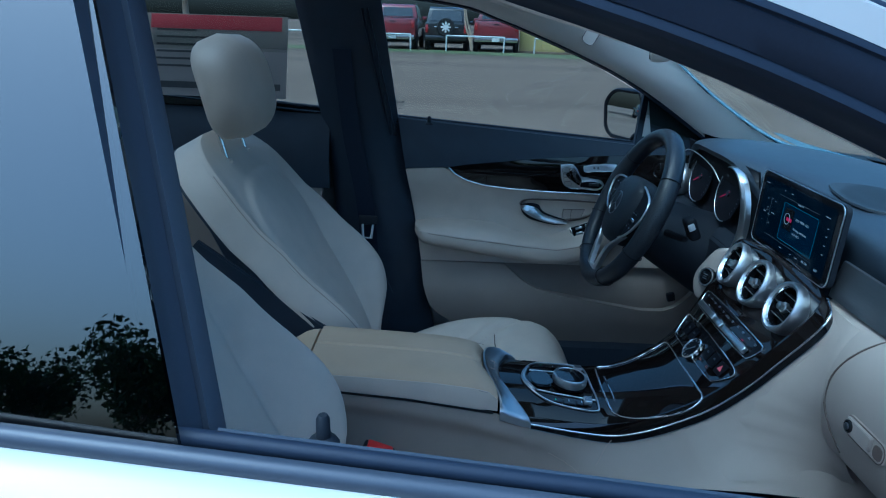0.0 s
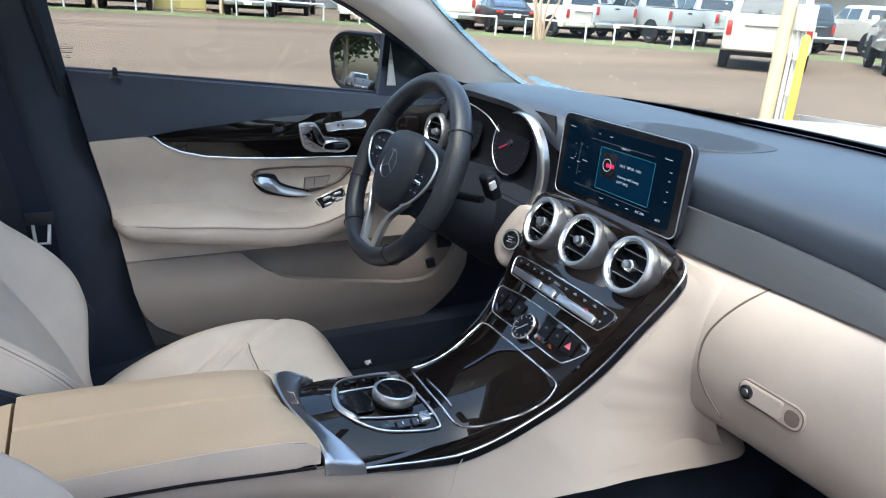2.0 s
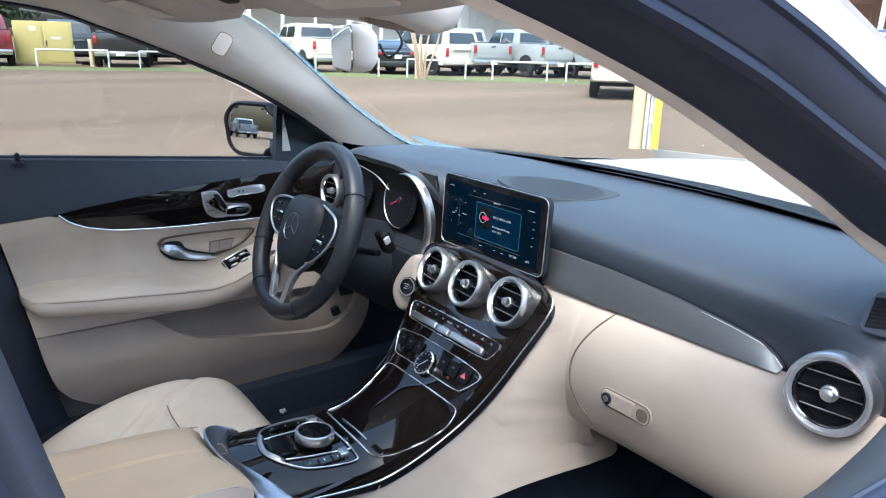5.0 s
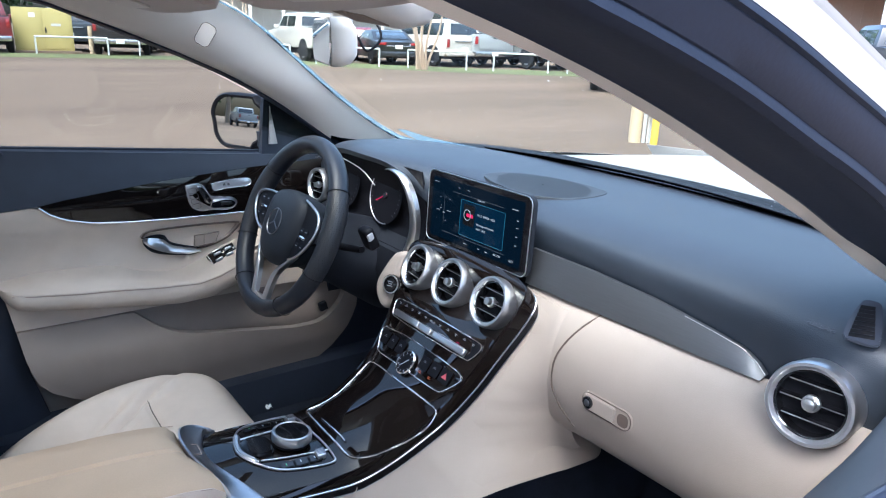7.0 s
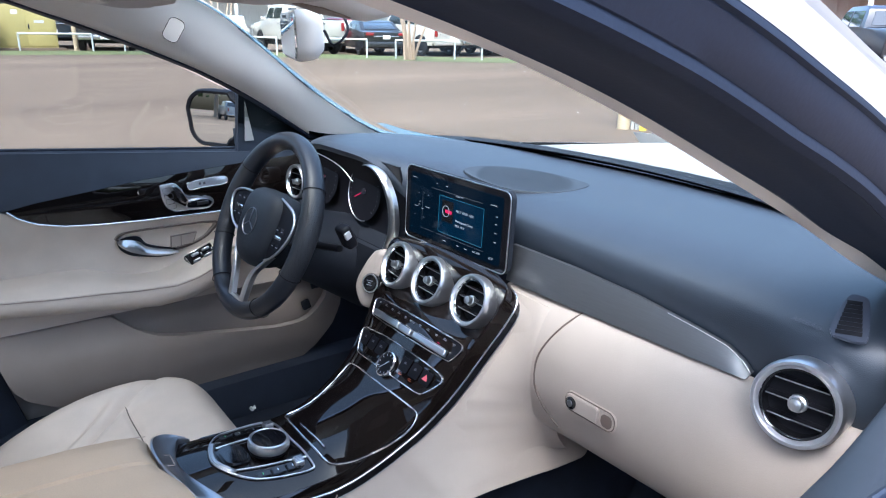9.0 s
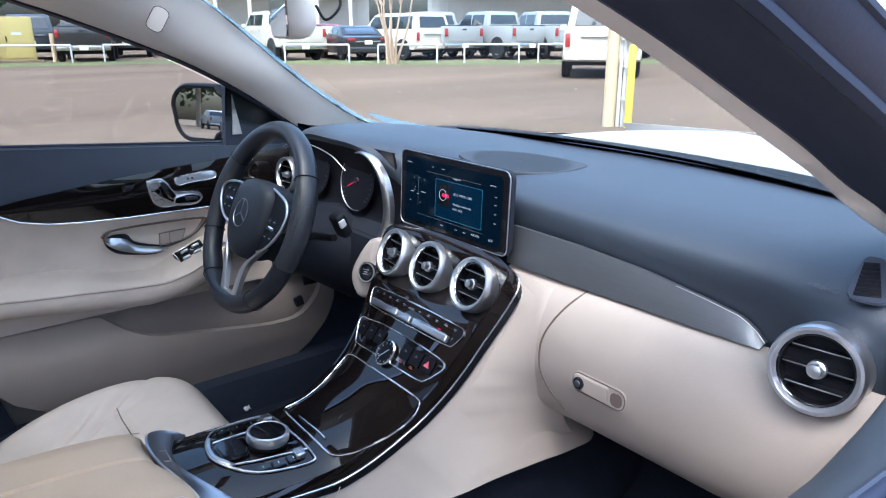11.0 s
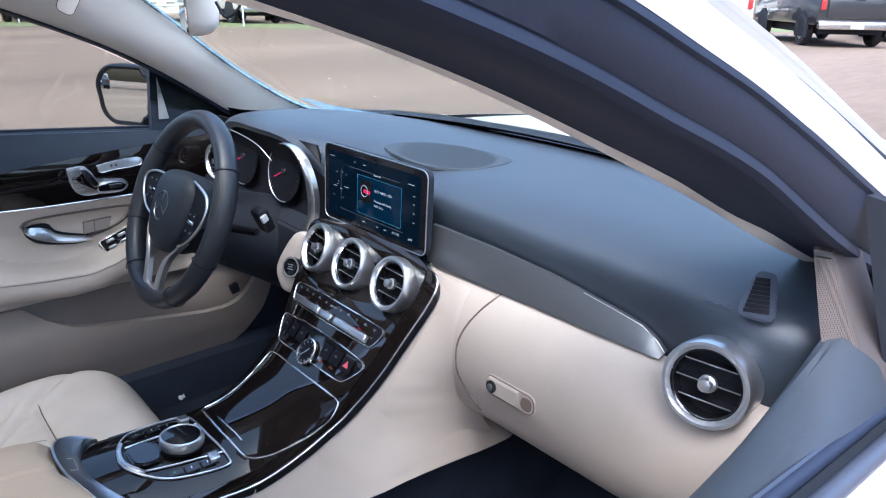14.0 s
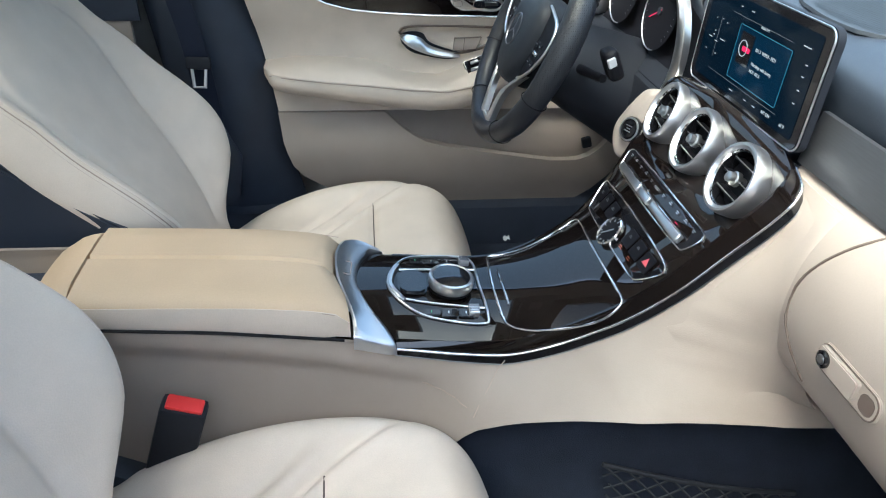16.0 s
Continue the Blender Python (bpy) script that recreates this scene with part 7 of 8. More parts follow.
crumple = [[0.006 * rng_.random() ** 2 for _ in range(15)] for _ in range(11)]
sheet("film", [[(0.745 + 0.0125 * i + 0.004 * math.sin(j), -0.20 - 0.0125 * j + 0.004 * math.sin(2 * i), mat_z(0.745 + 0.0125 * i) + crumple[i][j]) for j in range(15)] for i in range(11)], 0.0003, WRAP, bag, "creased clear plastic", angle=20, away=(0, 0, -1))
# glints on the sheet, put in as pale tubes along its creases
for x0, y0, x1, y1, r in ((0.846, -0.268, 0.826, -0.304, 0.0022), (0.832, -0.282, 0.815, -0.306, 0.0020), (0.850, -0.296, 0.828, -0.303, 0.0012), (0.858, -0.222, 0.852, -0.262, 0.0008), (0.812, -0.300, 0.804, -0.316, 0.0008)):
    tube("crease", [(x0 + (x1 - x0) * t + 0.0015 * math.sin(9 * t), y0 + (y1 - y0) * t, mat_z(x0 + (x1 - x0) * t) + 0.005) for t in np.linspace(0, 1, 7)], [r * k for k in (0.2, 0.8, 1.0, 0.7, 1.0, 0.8, 0.2)], DROP_GLINT, bag, "pale tube painted in as the glint of a crease", n=5)


# ---- the lot outside ----
FENCE = shader("galvanised_pipe", (0.55, 0.57, 0.56), 0.45, 0.3)
TYRE = shader("tyre_rubber", (0.012, 0.012, 0.013), 0.8, grain=0.2, scale=60)
RIM = shader("alloy_rim", (0.45, 0.46, 0.47), 0.35, 0.9)
AUTO_GLASS = shader("vehicle_glass", (0.02, 0.025, 0.03), 0.05, coat=1.0)
TAIL = shader("tail_lamp", (0.26, 0.018, 0.02), 0.15, coat=1.0)
BUMPER = shader("bumper_chrome", (0.55, 0.55, 0.56), 0.25, 1.0)
PLATE = shader("number_plate", (0.7, 0.7, 0.68), 0.5)
BARK = shader("smooth_tan_bark", (0.42, 0.32, 0.23), 0.8, grain=0.2, scale=12, bump=0.4, blot=0.2)
LEAF = shader("dark_leaves", (0.045, 0.085, 0.025), 0.8, grain=0.5, scale=3)
WALLW = shader("white_corrugated_steel", (0.62, 0.64, 0.64), 0.5, grain=0.05, scale=10, blot=0.06)
TANWALL = shader("tan_steel", (0.42, 0.32, 0.26), 0.6, grain=0.06, scale=6, blot=0.06)
CABINET = shader("ochre_cabinet_paint", (0.42, 0.36, 0.13), 0.55, grain=0.06, scale=12, blot=0.08)
POST = shader("tan_timber_pole", (0.44, 0.36, 0.24), 0.8, grain=0.2, scale=12, bump=0.4, blot=0.15, stretch=(1, 1, 0.1))
YELLOW = shader("yellow_bollard_paint", (0.70, 0.50, 0.05), 0.5, grain=0.08, scale=20, blot=0.1)
GREYBOX = shader("grey_steel_box", (0.50, 0.51, 0.51), 0.5, blot=0.05, grain=0.04, scale=20)
PAINTS = {}


def car_paint(c):
    if c not in PAINTS:
        PAINTS[c] = shader("vehicle_paint", c, 0.3, coat=1.0, grain=0.02, scale=30)
    return PAINTS[c]


def extrude_y(name, outline, half, m, material, parent, label="", bevel=0.05, taper=1.0):
    """A side outline (x, z) drawn out to both sides, its upper part drawn in by taper."""
    bm = bmesh.new()
    zmin, zmax = min(z for _, z in outline), max(z for _, z in outline)
    def wid(z):
        return half * (1 - (1 - taper) * (z - zmin) / (zmax - zmin))
    a = [bm.verts.new((x, -wid(z), z)) for x, z in outline]
    b = [bm.verts.new((x, wid(z), z)) for x, z in outline]
    bm.faces.new(a)
    bm.faces.new(b[::-1])
    for i in range(len(a)):
        j = (i + 1) % len(a)
        bm.faces.new((a[i], b[i], b[j], a[j]))
    bmesh.ops.bevel(bm, geom=bm.edges[:], offset=bevel, segments=2, affect='EDGES', profile=0.6)
    return part(name, bm, material, parent, label, m, 35)


def wheel(parent, m, x, y, r):
    side_ = 1 if y > 0 else -1
    mw = m @ pose(x, y, r, -90 * side_, 0, 0)
    w = lathe("wheel", [(r * 0.62, -0.11), (r * 0.92, -0.11), (r, -0.07), (r, 0.07), (r * 0.92, 0.11), (r * 0.62, 0.11)], mw, TYRE, parent, "black tyre", 24)
    lathe("rim", [(r * 0.63, 0.06), (r * 0.60, 0.10), (r * 0.20, 0.085), (0.01, 0.10)], mw, RIM, w, "alloy rim", 16)


def vehicle(kind, colour, label, at, yaw, plate_=True):
    m = pose(at[0], at[1], 0, 0, 0, yaw)
    v = thing({"pickup": "pickup_truck", "suv": "suv", "hatch": "hatchback", "coupe": "coupe"}[kind], label, "vehicle", (at[0], at[1], 0), group="parked vehicles")
    paint = car_paint(colour)
    if kind == "pickup":
        body, cab, hw, r, L = [(-2.78, 0.62), (-2.82, 1.34), (-0.9, 1.36), (1.35, 1.30), (2.55, 1.18), (2.78, 0.98), (2.80, 0.55), (-2.65, 0.55)], [(-0.98, 1.30), (-0.84, 1.86), (-0.62, 1.95), (0.60, 1.94), (0.85, 1.84), (1.55, 1.28)], 1.0, 0.41, 2.82
    elif kind == "suv":
        body, cab, hw, r, L = [(-2.45, 0.55), (-2.5, 1.20), (1.3, 1.20), (2.35, 1.08), (2.5, 0.88), (2.5, 0.42), (-2.35, 0.42)], [(-2.46, 1.14), (-2.28, 1.78), (-2.1, 1.86), (0.3, 1.86), (0.6, 1.78), (1.30, 1.16)], 0.97, 0.38, 2.5
    elif kind == "hatch":
        body, cab, hw, r, L = [(-2.1, 0.45), (-2.15, 0.95), (1.2, 0.97), (2.0, 0.82), (2.15, 0.6), (2.15, 0.32), (-2.0, 0.32)], [(-2.08, 0.92), (-1.75, 1.40), (-1.5, 1.47), (0.1, 1.47), (0.4, 1.38), (1.15, 0.95)], 0.90, 0.32, 2.15
    else:
        body, cab, hw, r, L = [(-2.3, 0.45), (-2.36, 0.93), (-1.2, 1.0), (0.9, 0.96), (2.2, 0.80), (2.36, 0.55), (2.36, 0.28), (-2.2, 0.28)], [(-1.75, 0.94), (-1.0, 1.32), (-0.7, 1.37), (0.1, 1.36), (0.95, 0.95)], 0.94, 0.34, 2.36
    bodym = extrude_y("body", body, hw, m, paint, v, "painted body", 0.06, 0.97)
    top = max(z for _, z in cab)
    low = min(z for _, z in cab)
    extrude_y("cabin", cab, hw * 0.93, m, paint, v, "painted cabin", 0.05, 0.84)
    # windows: rear, sides
    xr = min(x for x, z in cab)
    (x0, z0), (x1, z1) = cab[0], cab[1]
    f = lambda t, w, off: [m @ Vector((x0 + (x1 - x0) * t - off, w * hw * (0.93 - 0.15 * t), z0 + (z1 - z0) * t + off * 0.3))]
    loft("rear_window", [f(0.22, -0.80, 0.02) + f(0.22, 0.80, 0.02) + f(0.88, 0.80, 0.02) + f(0.88, -0.80, 0.02), f(0.2, -0.82, -0.05) + f(0.2, 0.82, -0.05) + f(0.9, 0.82, -0.05) + f(0.9, -0.82, -0.05)], AUTO_GLASS, v, "dark rear window")
    for s in (1, -1):
        xa, xb = cab[1][0] + 0.12, cab[-1][0] - 0.35
        nwin = 2
        for i in range(nwin):
            a = xa + (xb - xa) * i / nwin + 0.04
            b = xa + (xb - xa) * (i + 1) / nwin - 0.04
            zt, zb = top - 0.14, low + 0.10
            sh = 0.30 if i == nwin - 1 else 0.0
            yb, yt = hw * 0.93 * (1 - 0.16 * (zb - low) / (top - low)) + 0.012, hw * 0.93 * (1 - 0.16 * (zt - low) / (top - low)) + 0.012
            q = [(a, yb, zb), (b, yb, zb), (b - sh, yt, zt), (a + 0.02, yt, zt)]
            loft("side_window", [[m @ Vector((x, s * y, z)) for x, y, z in q], [m @ Vector((x, s * (y - 0.03), z)) for x, y, z in q]], AUTO_GLASS, v, "dark side window")
    zl = body[1][1]
    tall = {"pickup": 0.40, "suv": 0.42, "hatch": 0.26, "coupe": 0.14}[kind]
    wide = {"pickup": 0.16, "suv": 0.16, "hatch": 0.22, "coupe": 0.42}[kind]
    for s in (1, -1):
        box("tail_lamp", (0.10, wide * 0.8, tall * 0.8), m @ pose(-L + 0.02, s * (hw * 0.955 - wide / 2), zl - tall * 0.62), TAIL, v, "red tail lamp", 0.03)
        for x in (-L * 0.64, L * 0.62):
            wheel(v, m, x, s * (hw - 0.10), r)
            # body has no wheel wells; a dark plate paints their shade
            arch = [(1.24 * r * math.cos(a), 1.24 * r * math.sin(a)) for a in np.linspace(radians(-20), radians(200), 18)]
            plate("wheel_arch", arch, 0.012, m @ Matrix.Translation((x, s * hw * 0.988, r)) @ Matrix(((1, 0, 0), (0, 0, s), (0, 1, 0))).to_4x4(), MATTE, v, "dark plate standing for the shade in the wheel arch", 0)
        for x in (cab[1][0] + 0.30, cab[1][0] + 1.30):
            box("door_handle", (0.20, 0.03, 0.035), m @ pose(x, s * hw * 0.985, low - 0.10), BUMPER if kind == "pickup" else paint, v, "door handle", 0.01)
    box("rear_bumper", (0.16, hw * 1.9, 0.20), m @ pose(-L - 0.02, 0, 0.56 if kind in ("pickup", "suv") else 0.44), BUMPER if kind == "pickup" else paint, v, "rear bumper", 0.04)
    if kind == "pickup":
        # solid bed; a dark slab on top puts in the hollow's shade
        box("bed_opening", (1.65, hw * 1.7, 0.06), m @ pose(-1.87, 0, 1.345), MATTE, v, "dark slab standing for the shade in the load bed", 0.01)
        box("tailgate", (0.03, hw * 1.52, 0.56), m @ pose(-L - 0.002, 0, 1.02), paint, v, "painted tailgate", 0.02)
        box("tailgate_handle", (0.03, 0.22, 0.06), m @ pose(-L - 0.02, 0, 1.20), MATTE, v, bevel=0.01)
    else:
        box("tailgate_strip", (0.03, hw * 1.1, 0.05), m @ pose(-L - 0.012, 0, zl - 0.18), BUMPER, v, "bright tailgate strip", 0.01)
    box("number_plate", (0.02, 0.31, 0.15), m @ pose(-L - (0.045 if kind != "pickup" else 0.11), 0, 0.72 if kind in ("suv", "hatch", "coupe") else 0.56), PLATE, v, "blank number plate", 0.005)
    for s in (1, -1):
        box("door_mirror", (0.12, 0.20, 0.16), m @ pose(cab[-1][0] - 0.45, s * (hw + 0.08), low + 0.10), paint, v, "door mirror", 0.04)
    box("underside", (L * 1.7, hw * 1.5, 0.2), m @ pose(0, 0, 0.42), MATTE, v, "dark underside", 0.02)
    return v


LATER = []
WHITE, SILVER_C, BLACK_C, RED_C, DARK_C, BLUE_C = (0.48, 0.46, 0.41), (0.26, 0.28, 0.29), (0.012, 0.013, 0.016), (0.16, 0.018, 0.025), (0.03, 0.04, 0.055), (0.03, 0.06, 0.16)
vehicle("pickup", RED_C, "dark red pickup truck parked behind the pipe fence", (-2.6, 33.4), 88)
vehicle("suv", BLACK_C, "black off-road car with a spare wheel on its back", (-0.3, 33.6), 88)
vehicle("pickup", RED_C, "dark red pickup truck parked beside the ochre cabinet", (2.0, 33.5), 86)
vehicle("suv", DARK_C, "dark blue sport utility vehicle behind the fence", (5.6, 36.0), 80)
vehicle("pickup", BLACK_C, "black pickup truck with chrome bumper", (7.1, 32.4), 74)
vehicle("suv", DARK_C, "dark sport utility vehicle in the second row", (10.0, 36.5), 68)
vehicle("hatch", WHITE, "white hatchback with red tail lamps", (11.6, 30.5), 66)
vehicle("pickup", WHITE, "white pickup truck behind the grass strip", (13.6, 28.0), 86)
vehicle("hatch", RED_C, "red car in the second row", (17.0, 30.0), 60)
vehicle("coupe", BLACK_C, "black coupe with red tail lamps", (16.2, 26.3), 76)
vehicle("suv", WHITE, "white sport utility vehicle behind the crape myrtle", (17.9, 25.2), 92)
vehicle("pickup", SILVER_C, "silver pickup truck behind the crape myrtle", (19.6, 25.2), 84)
vehicle("pickup", SILVER_C, "large silver pickup truck standing at a slant", (21.6, 23.3), 84)
vehicle("pickup", SILVER_C, "silver pickup truck showing its tailgate", (23.6, 21.9), 70)
vehicle("suv", DARK_C, "dark sport utility vehicle at the end of the row", (26.0, 20.3), 72)
vehicle("pickup", WHITE, "white pickup truck near the steel building", (29.5, 18.5), 62)
vehicle("suv", WHITE, "white sport utility vehicle out on the lot", (15.9, 12.4), 41)
vehicle("pickup", WHITE, "white truck with large black tyres", (20.2, 10.9), 40)
vehicle("pickup", BLACK_C, "black pickup truck with chrome bumper out on the lot", (22.6, 8.35), 42)
vehicle("hatch", BLUE_C, "blue car beside the black pickup", (26.5, 7.4), 25)
for k, (x, y, h, sp) in enumerate(((-84, 20, 13, 8), (-88, 34, 14, 9), (-84, 48, 13, 8), (-84, 8, 12, 8), (-88, 62, 13, 8))):
    LATER.append(((x, y), h, sp, 90 + k))
# rows behind the camera that the mirrors show
vehicle("suv", WHITE, "white sport utility vehicle behind the car", (-70.0, 20.0), 150)
vehicle("pickup", SILVER_C, "silver pickup truck behind the car", (-71.0, 26.0), 150)
vehicle("hatch", DARK_C, "dark car behind the car", (-70.0, 33.0), 150)
tall_ = thing("spare_wheel", "black spare wheel with a star-shaped rim", "wheel", (-0.4, 31.0, 1.0))
ms = facing((-0.40, 31.02, 1.02), (0.02, -1, 0))
lathe("tyre", [(0.2, -0.1), (0.36, -0.1), (0.39, 0.0), (0.36, 0.1), (0.2, 0.1)], ms, TYRE, tall_, "black tyre", 24)
for i in range(8):
    box("spoke", (0.06, 0.22, 0.05), ms @ pose(0.12 * math.cos(i * math.pi / 4), 0.12 * math.sin(i * math.pi / 4), 0.09, 0, 0, i * 45 - 90), PLATE, tall_, "white spoke", 0.01)

# grass strip along the fence
edge = [(-60, 31), (-3, 28.6), (3, 28.2), (9, 26.4), (14.5, 20.0), (19, 16.8), (24, 13.6), (40, 5)]
near = curve([(x, y, 0) for x, y in edge], 40)
sheet("grass_strip", [[(x, y, 0.004) for x, y, _ in near], [(x + 0.2, y + 0.3, 0.03) for x, y, _ in near], [(x + 1.4, y + 2.2, 0.05) for x, y, _ in near]], 0.01, GRASS, None, away=(0, 0, -1))
tagged(bpy.data.objects["grass_strip"], "narrow strip of mown grass under the pipe fence", "grass", kind="structure")


def pipe_fence(a, b, h=0.68):
    f = thing("pipe_rail", "low galvanised pipe rail with two posts in the grass", "fence", (a[0], a[1], 0), group="pipe rails")
    for p in (a, b):
        tube("post", [(p[0], p[1], 0), (p[0], p[1], h)], 0.035, FENCE, f, "galvanised post", n=10)
    tube("rail", [(a[0], a[1], h), (b[0], b[1], h)], 0.035, FENCE, f, "galvanised rail", n=10)


for a, b in (((-7.8, 30.4), (-5.4, 30.4)), ((-4.2, 30.4), (-1.9, 30.4)), ((-0.35, 30.4), (2.15, 30.35)), ((3.45, 30.2), (5.84, 29.6)), ((6.9, 29.2), (9.0, 28.1)), ((10.0, 26.6), (11.3, 24.9)), ((12.0, 24.1), (13.7, 22.3)), ((14.45, 21.5), (16.1, 20.1)), ((16.9, 19.5), (18.5, 18.3)), ((19.1, 17.9), (20.8, 16.7)), ((21.5, 16.2), (23.2, 15.1)), ((24.0, 14.6), (25.7, 13.5))):
    pipe_fence(a, b)

# ochre utility cabinet
cb = thing("utility_cabinet", "ochre steel utility cabinet on a slab", "cabinet", (4.2, 31.9, 0))
mcb = pose(4.0, 32.0, 0, 0, 0, -8)
box("cabinet_body", (2.05, 0.8, 1.65), mcb @ pose(0, 0, 0.90), CABINET, cb, "ochre painted body", 0.03)
box("cabinet_door", (0.92, 0.03, 1.45), mcb @ pose(0.49, -0.41, 0.90), CABINET, cb, "ochre door", 0.01)
box("cabinet_door", (0.92, 0.03, 1.45), mcb @ pose(-0.49, -0.41, 0.90), CABINET, cb, "ochre door", 0.01)
box("door_latch", (0.05, 0.05, 0.2), mcb @ pose(0.08, -0.44, 0.9), MATTE, cb, "dark latch", 0.01)
box("warning_label", (0.22, 0.01, 0.16), mcb @ pose(-0.35, -0.43, 1.45), PLATE, cb, "pale label", 0)
box("notice", (0.34, 0.01, 0.10), mcb @ pose(0.45, -0.43, 1.1), GREYBOX, cb, "grey notice", 0)
box("slab", (2.5, 1.2, 0.12), mcb @ pose(0, 0, 0.05), GROUND, cb, "concrete slab", 0.01)
bl = thing("bollard", "tan bollard beside the cabinet", "bollard", (5.4, 31.0, 0))
tube("bollard_pipe", [(5.5, 31.0, 0), (5.5, 31.0, 1.1)], 0.09, POST, bl, n=12)

# pole with conduits, meter box and yellow bollard
up_ = thing("utility_pole", "tan utility pole with grey conduits and a meter box", "pole", (7.0, 4.85, 0))
tube("pole_shaft", [(7.17, 4.96, 0), (7.20, 4.94, 7.0)], [0.078, 0.070], POST, up_, "tan timber shaft", n=18)
for dx, dy, r in ((0.075, -0.085, 0.024), (0.105, -0.130, 0.021), (0.125, -0.165, 0.024)):
    tube("conduit", [(7.17 + dx, 4.96 + dy, 0), (7.17 + dx, 4.96 + dy, 1.15)], r, GREYBOX, up_, "grey conduit", n=12)
box("meter_box", (0.20, 0.28, 0.28), pose(7.30, 4.84, 1.20, 0, 0, -35), GREYBOX, up_, "grey meter box", 0.02)
for z in (0.35, 0.75):
    box("conduit_strap", (0.03, 0.20, 0.03), pose(7.26, 4.84, z, 0, 0, -35), GREYBOX, up_, "", 0.005)
yb = thing("yellow_bollard", "yellow painted steel bollard beside the pole", "bollard", (7.26, 4.72, 0))
tube("bollard_pipe", [(7.26, 4.72, 0), (7.26, 4.72, 0.98), (7.26, 4.72, 1.01), (7.26, 4.72, 1.025)], [0.046, 0.046, 0.036, 0.012], YELLOW, yb, "yellow painted pipe", n=18)


def clump(bm, c, r, count, size, rng):
    for _ in range(count):
        d = Vector((rng.gauss(0, 1), rng.gauss(0, 1), rng.gauss(0, 0.8))).normalized() * r * rng.random() ** 0.4
        p = Vector(c) + d
        u = Vector((rng.gauss(0, 1), rng.gauss(0, 1), rng.gauss(0, 1))).normalized()
        w = u.orthogonal().normalized()
        s = size * (0.6 + 0.8 * rng.random())
        bm.faces.new([bm.verts.new(p + u * s), bm.verts.new(p + w * s * 0.6), bm.verts.new(p - u * s), bm.verts.new(p - w * s * 0.6)])


def tree(at, height, spread, seed, label, bare=False, stems=1):
    rng = random.Random(seed)
    t = thing("tree", label, "tree", (at[0], at[1], 0))
    tips = []
    for k in range(stems):
        a = rng.random() * 6.28
        lean = (0.12 + 0.16 * rng.random()) if stems > 1 else 0.03
        x0, y0 = at[0] + (0.16 * math.cos(a) if stems > 1 else 0), at[1] + (0.16 * math.sin(a) if stems > 1 else 0)
        h = height * (0.55 if stems > 1 else 0.5)
        pts = [(x0 + lean * math.cos(a) * z + 0.05 * math.sin(3 * z + k), y0 + lean * math.sin(a) * z, z) for z in np.linspace(0, h, 8)]
        r0 = 0.05 if stems > 1 else height * 0.025
        tube("trunk", pts, list(np.linspace(r0, r0 * 0.55, 8)), BARK, t, "bare tapered trunk", n=8)
        for j in range(3 if stems > 1 else 9):
            b = a + rng.uniform(-1.2, 1.2) if stems > 1 else rng.random() * 6.28
            L = height * rng.uniform(0.25, 0.42)
            st = Vector(pts[-1]) if stems > 1 else Vector(pts[rng.randrange(4, 8)])
            en = st + Vector((math.cos(b) * spread * rng.uniform(0.3, 0.9), math.sin(b) * spread * rng.uniform(0.3, 0.9), L))
            tube("limb", [st, (st + en) / 2 + Vector((0, 0, 0.08 * L)), en], [r0 * 0.45, r0 * 0.3, r0 * 0.12], BARK, t, n=6)
            tips += [en, (st + en) / 2]
    if not bare:
        bm = bmesh.new()
        for c in tips:
            clump(bm, c, spread * 0.46, 200, height * 0.035, rng)
        crown = part("crown", bm, LEAF, t, "ragged crown of small dark leaves")
        crown["kind"] = "stuff"
    return t


tree((14.5, 20.6), 3.6, 0.8, 3, "multi-stemmed crape myrtle with bare tan trunks", True, 7)
tree((0.9, 30.8), 4.5, 0.9, 5, "bare young tree among the parked trucks", True, 2)
tree((12.4, 33.5), 6.5, 1.8, 8, "leafy tree behind the hatchback", True, 4)
for k, (x, y, h, sp) in enumerate(((-17, -66, 9.5, 6.5), (-8, -72, 8.0, 5.0), (-26, -64, 10.0, 6.5), (-37, -66, 9.0, 6.0), (2, -70, 6.5, 5.0), (12, -66, 7.0, 5.0), (16, -34, 9, 4), (-26, -30, 9, 5), (30, -30, 9, 4.5))):
    tree((x, y), h, sp, 20 + k, "dark leafy oak at the edge of the lot")

for at, h, sp, seed in LATER:
    tree(at, h, sp, seed, "dark leafy oak far behind the car")

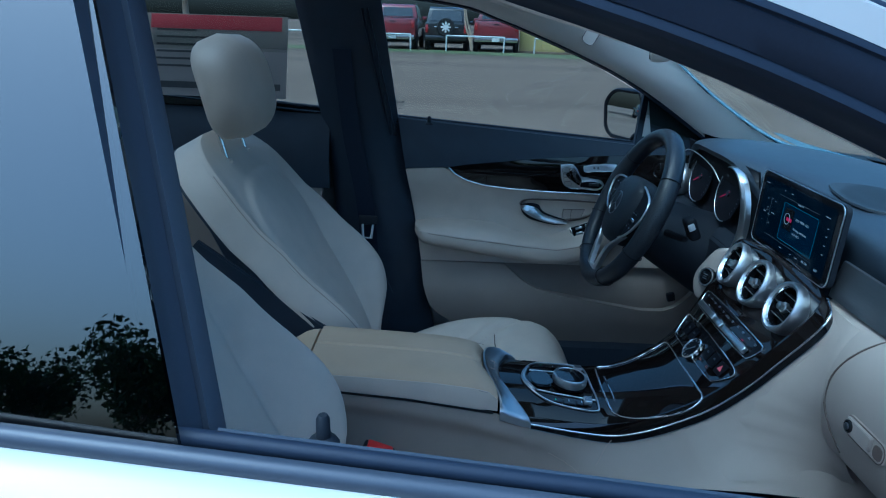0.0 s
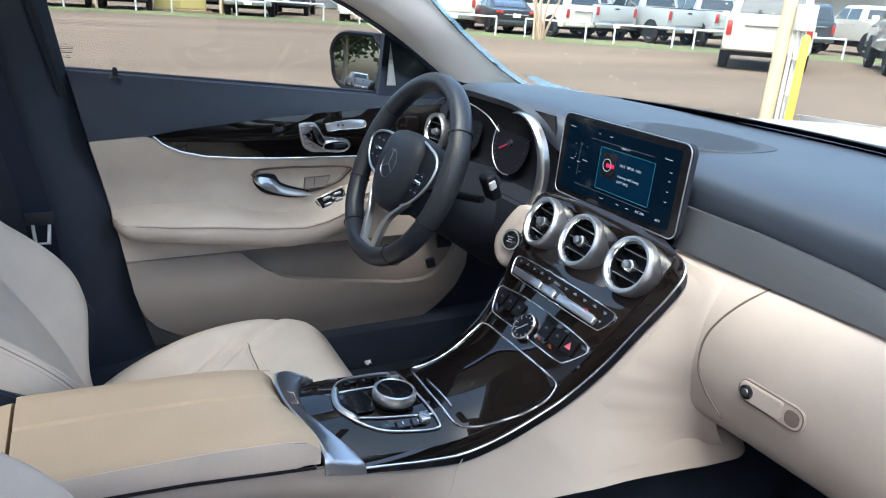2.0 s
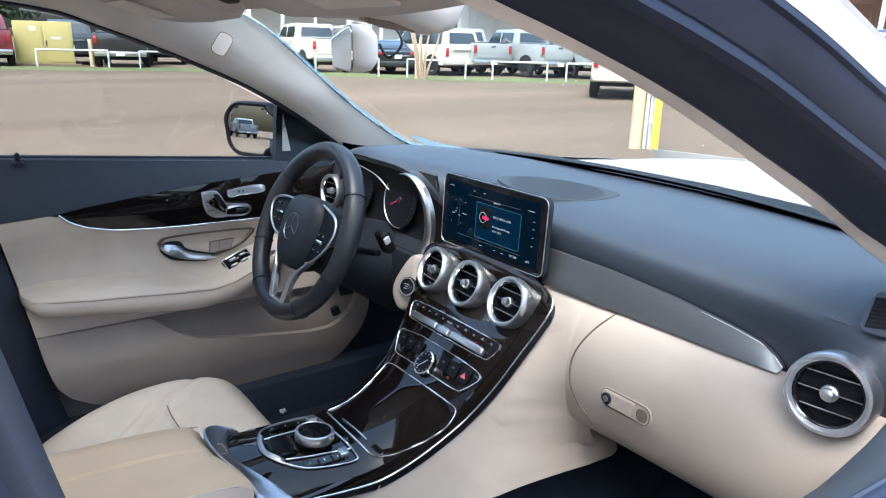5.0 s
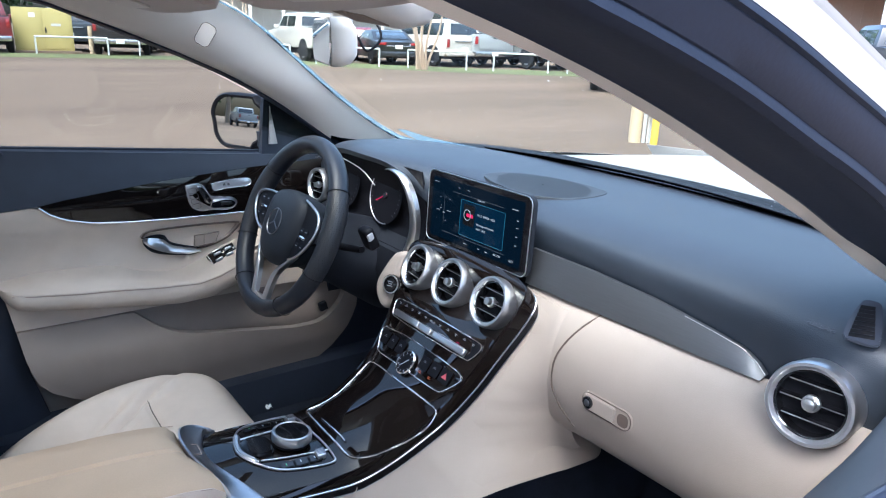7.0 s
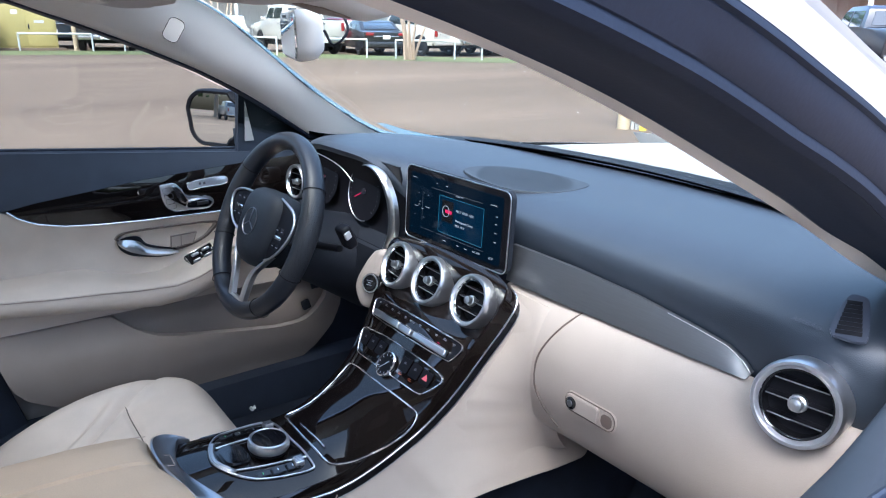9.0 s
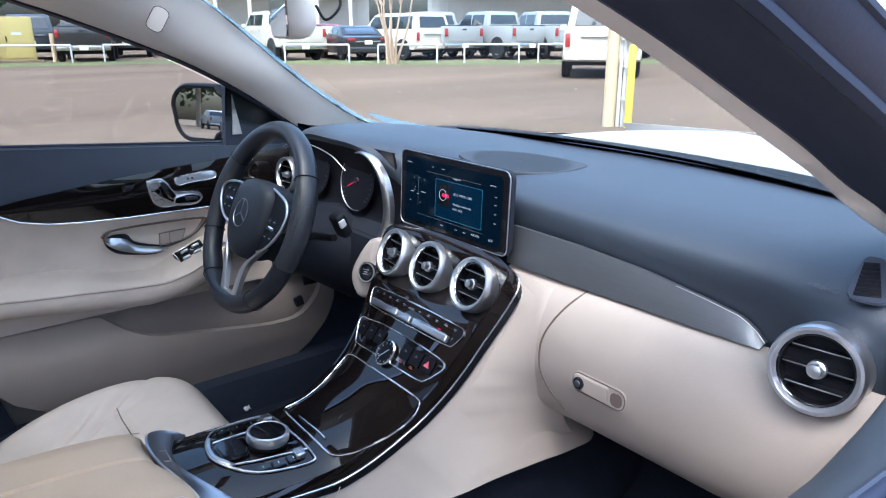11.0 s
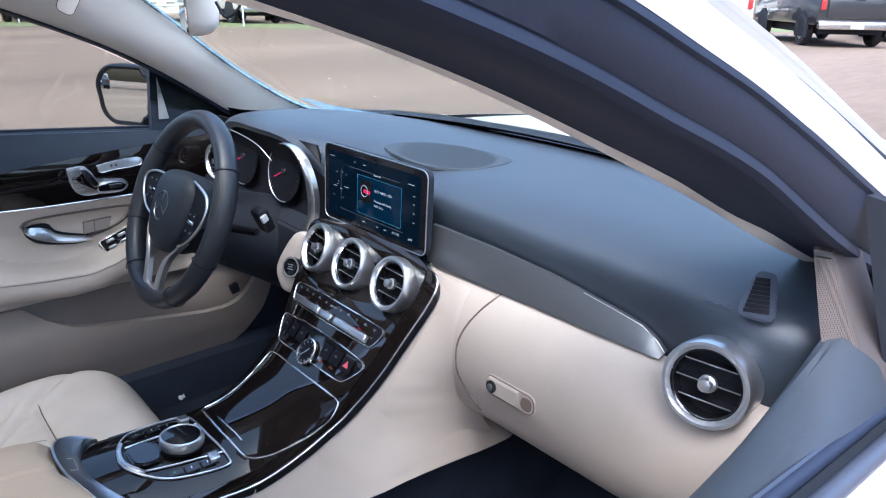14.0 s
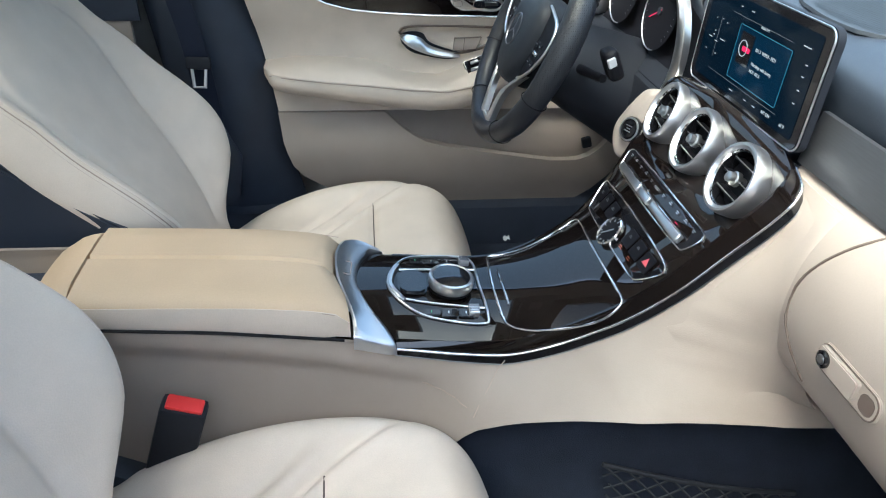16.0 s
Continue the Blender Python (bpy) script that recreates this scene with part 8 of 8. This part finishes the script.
# low steel buildings
def shed(name, label, a, b, h, depth, mat, posts=0, clear=0.0):
    e = thing(name, label, "building", (a[0], a[1], 0))
    d = Vector((b[0] - a[0], b[1] - a[1], 0))
    L = d.length
    yaw = math.degrees(math.atan2(d.y, d.x))
    m = pose(a[0], a[1], 0, 0, 0, yaw)
    box("wall", (L, 0.3, h - clear), m @ pose(L / 2, depth, clear + (h - clear) / 2), mat, e, "ribbed steel wall", 0.01)
    box("roof", (L + 0.6, depth + 0.8, 0.25), m @ pose(L / 2, depth / 2, h + 0.1), mat, e, "flat steel roof edge", 0.02)
    n = int(L / 0.6)
    bm = bmesh.new()
    for i in range(n):
        r = bmesh.ops.create_cube(bm, size=1.0)
        bmesh.ops.scale(bm, vec=(0.10, 0.06, h - clear), verts=r["verts"])
        bmesh.ops.translate(bm, vec=((i + 0.5) * L / n, depth - 0.17, clear + (h - clear) / 2), verts=r["verts"])
    rb = part("wall_rib", bm, mat, e, "steel ribs", m)
    rb["kind"] = "stuff"
    for i in range(posts):
        box("canopy_post", (0.22, 0.22, h), m @ pose((i + 0.5) * L / posts, 0.1, h / 2), WALLW, e, "white canopy post", 0.01)
    return e


shed("service_building", "white steel building with a canopy on posts", (12.0, 52.0), (27.0, 42.0), 4.4, 6.0, WALLW, 8)
shed("steel_warehouse", "white corrugated steel warehouse", (29.0, 40.0), (44.0, 24.0), 5.0, 8.0, WALLW, 0)
shed("tan_canopy", "tan canopy building on thin white posts", (38.0, 18.0), (52.0, -6.0), 4.2, 8.0, TANWALL, 6)
for k, (x, y) in enumerate(((-30, 46), (-18, 48), (-6, 50), (4, 52), (46, 44), (58, 20), (60, -4))):
    tree((x, y), 8.5 + (k % 3), 4.2, 60 + k, "leafy tree beyond the parked vehicles")


# rest of the car's outside: boot, tail, nose and wheels
boot = []
for x, w, zt in ((-1.70, 0.868, 0.975), (-2.0, 0.86, 0.985), (-2.30, 0.84, 0.985), (-2.46, 0.80, 0.95), (-2.53, 0.75, 0.80)):
    boot.append([(x, -w * 0.94, 0.22), (x, -w, 0.50), (x, -w * 0.975, 0.80), (x, -w * 0.84, zt), (x, 0, zt + 0.012), (x, w * 0.84, zt), (x, w * 0.975, 0.80), (x, w, 0.50), (x, w * 0.94, 0.22)])
loft("boot", boot, PAINT, car, "white painted boot and tail")
nose = [[(2.12 + 0.15 * (1 - (y / 0.84) ** 2) + dx, y, z) for y in np.linspace(-0.83, 0.83, 21)] for dx, z in ((-0.03, 0.855), (0.03, 0.80), (0.07, 0.65), (0.08, 0.45), (0.05, 0.28), (0.0, 0.20))]
sheet("nose", nose, 0.006, PAINT, car, "white painted nose", away=(-1, 0, 0))
for s in (1, -1):
    sheet("rear_pillar", [[(-1.50, s * 0.755, 0.985), (-1.54, s * 0.70, 1.15), (-1.62, s * 0.63, 1.26)], [(-2.0, s * 0.74, 0.985), (-1.9, s * 0.66, 1.14), (-1.78, s * 0.56, 1.30)], [(-2.30, s * 0.66, 0.990), (-2.05, s * 0.58, 1.14), (-1.76, s * 0.50, 1.32)]], 0.006, PAINT, car, "white painted rear pillar", away=(0, -s, 0))
    for x in (1.42, -1.42):
        wheel(car, Matrix.Identity(4), x, s * 0.775, 0.325)
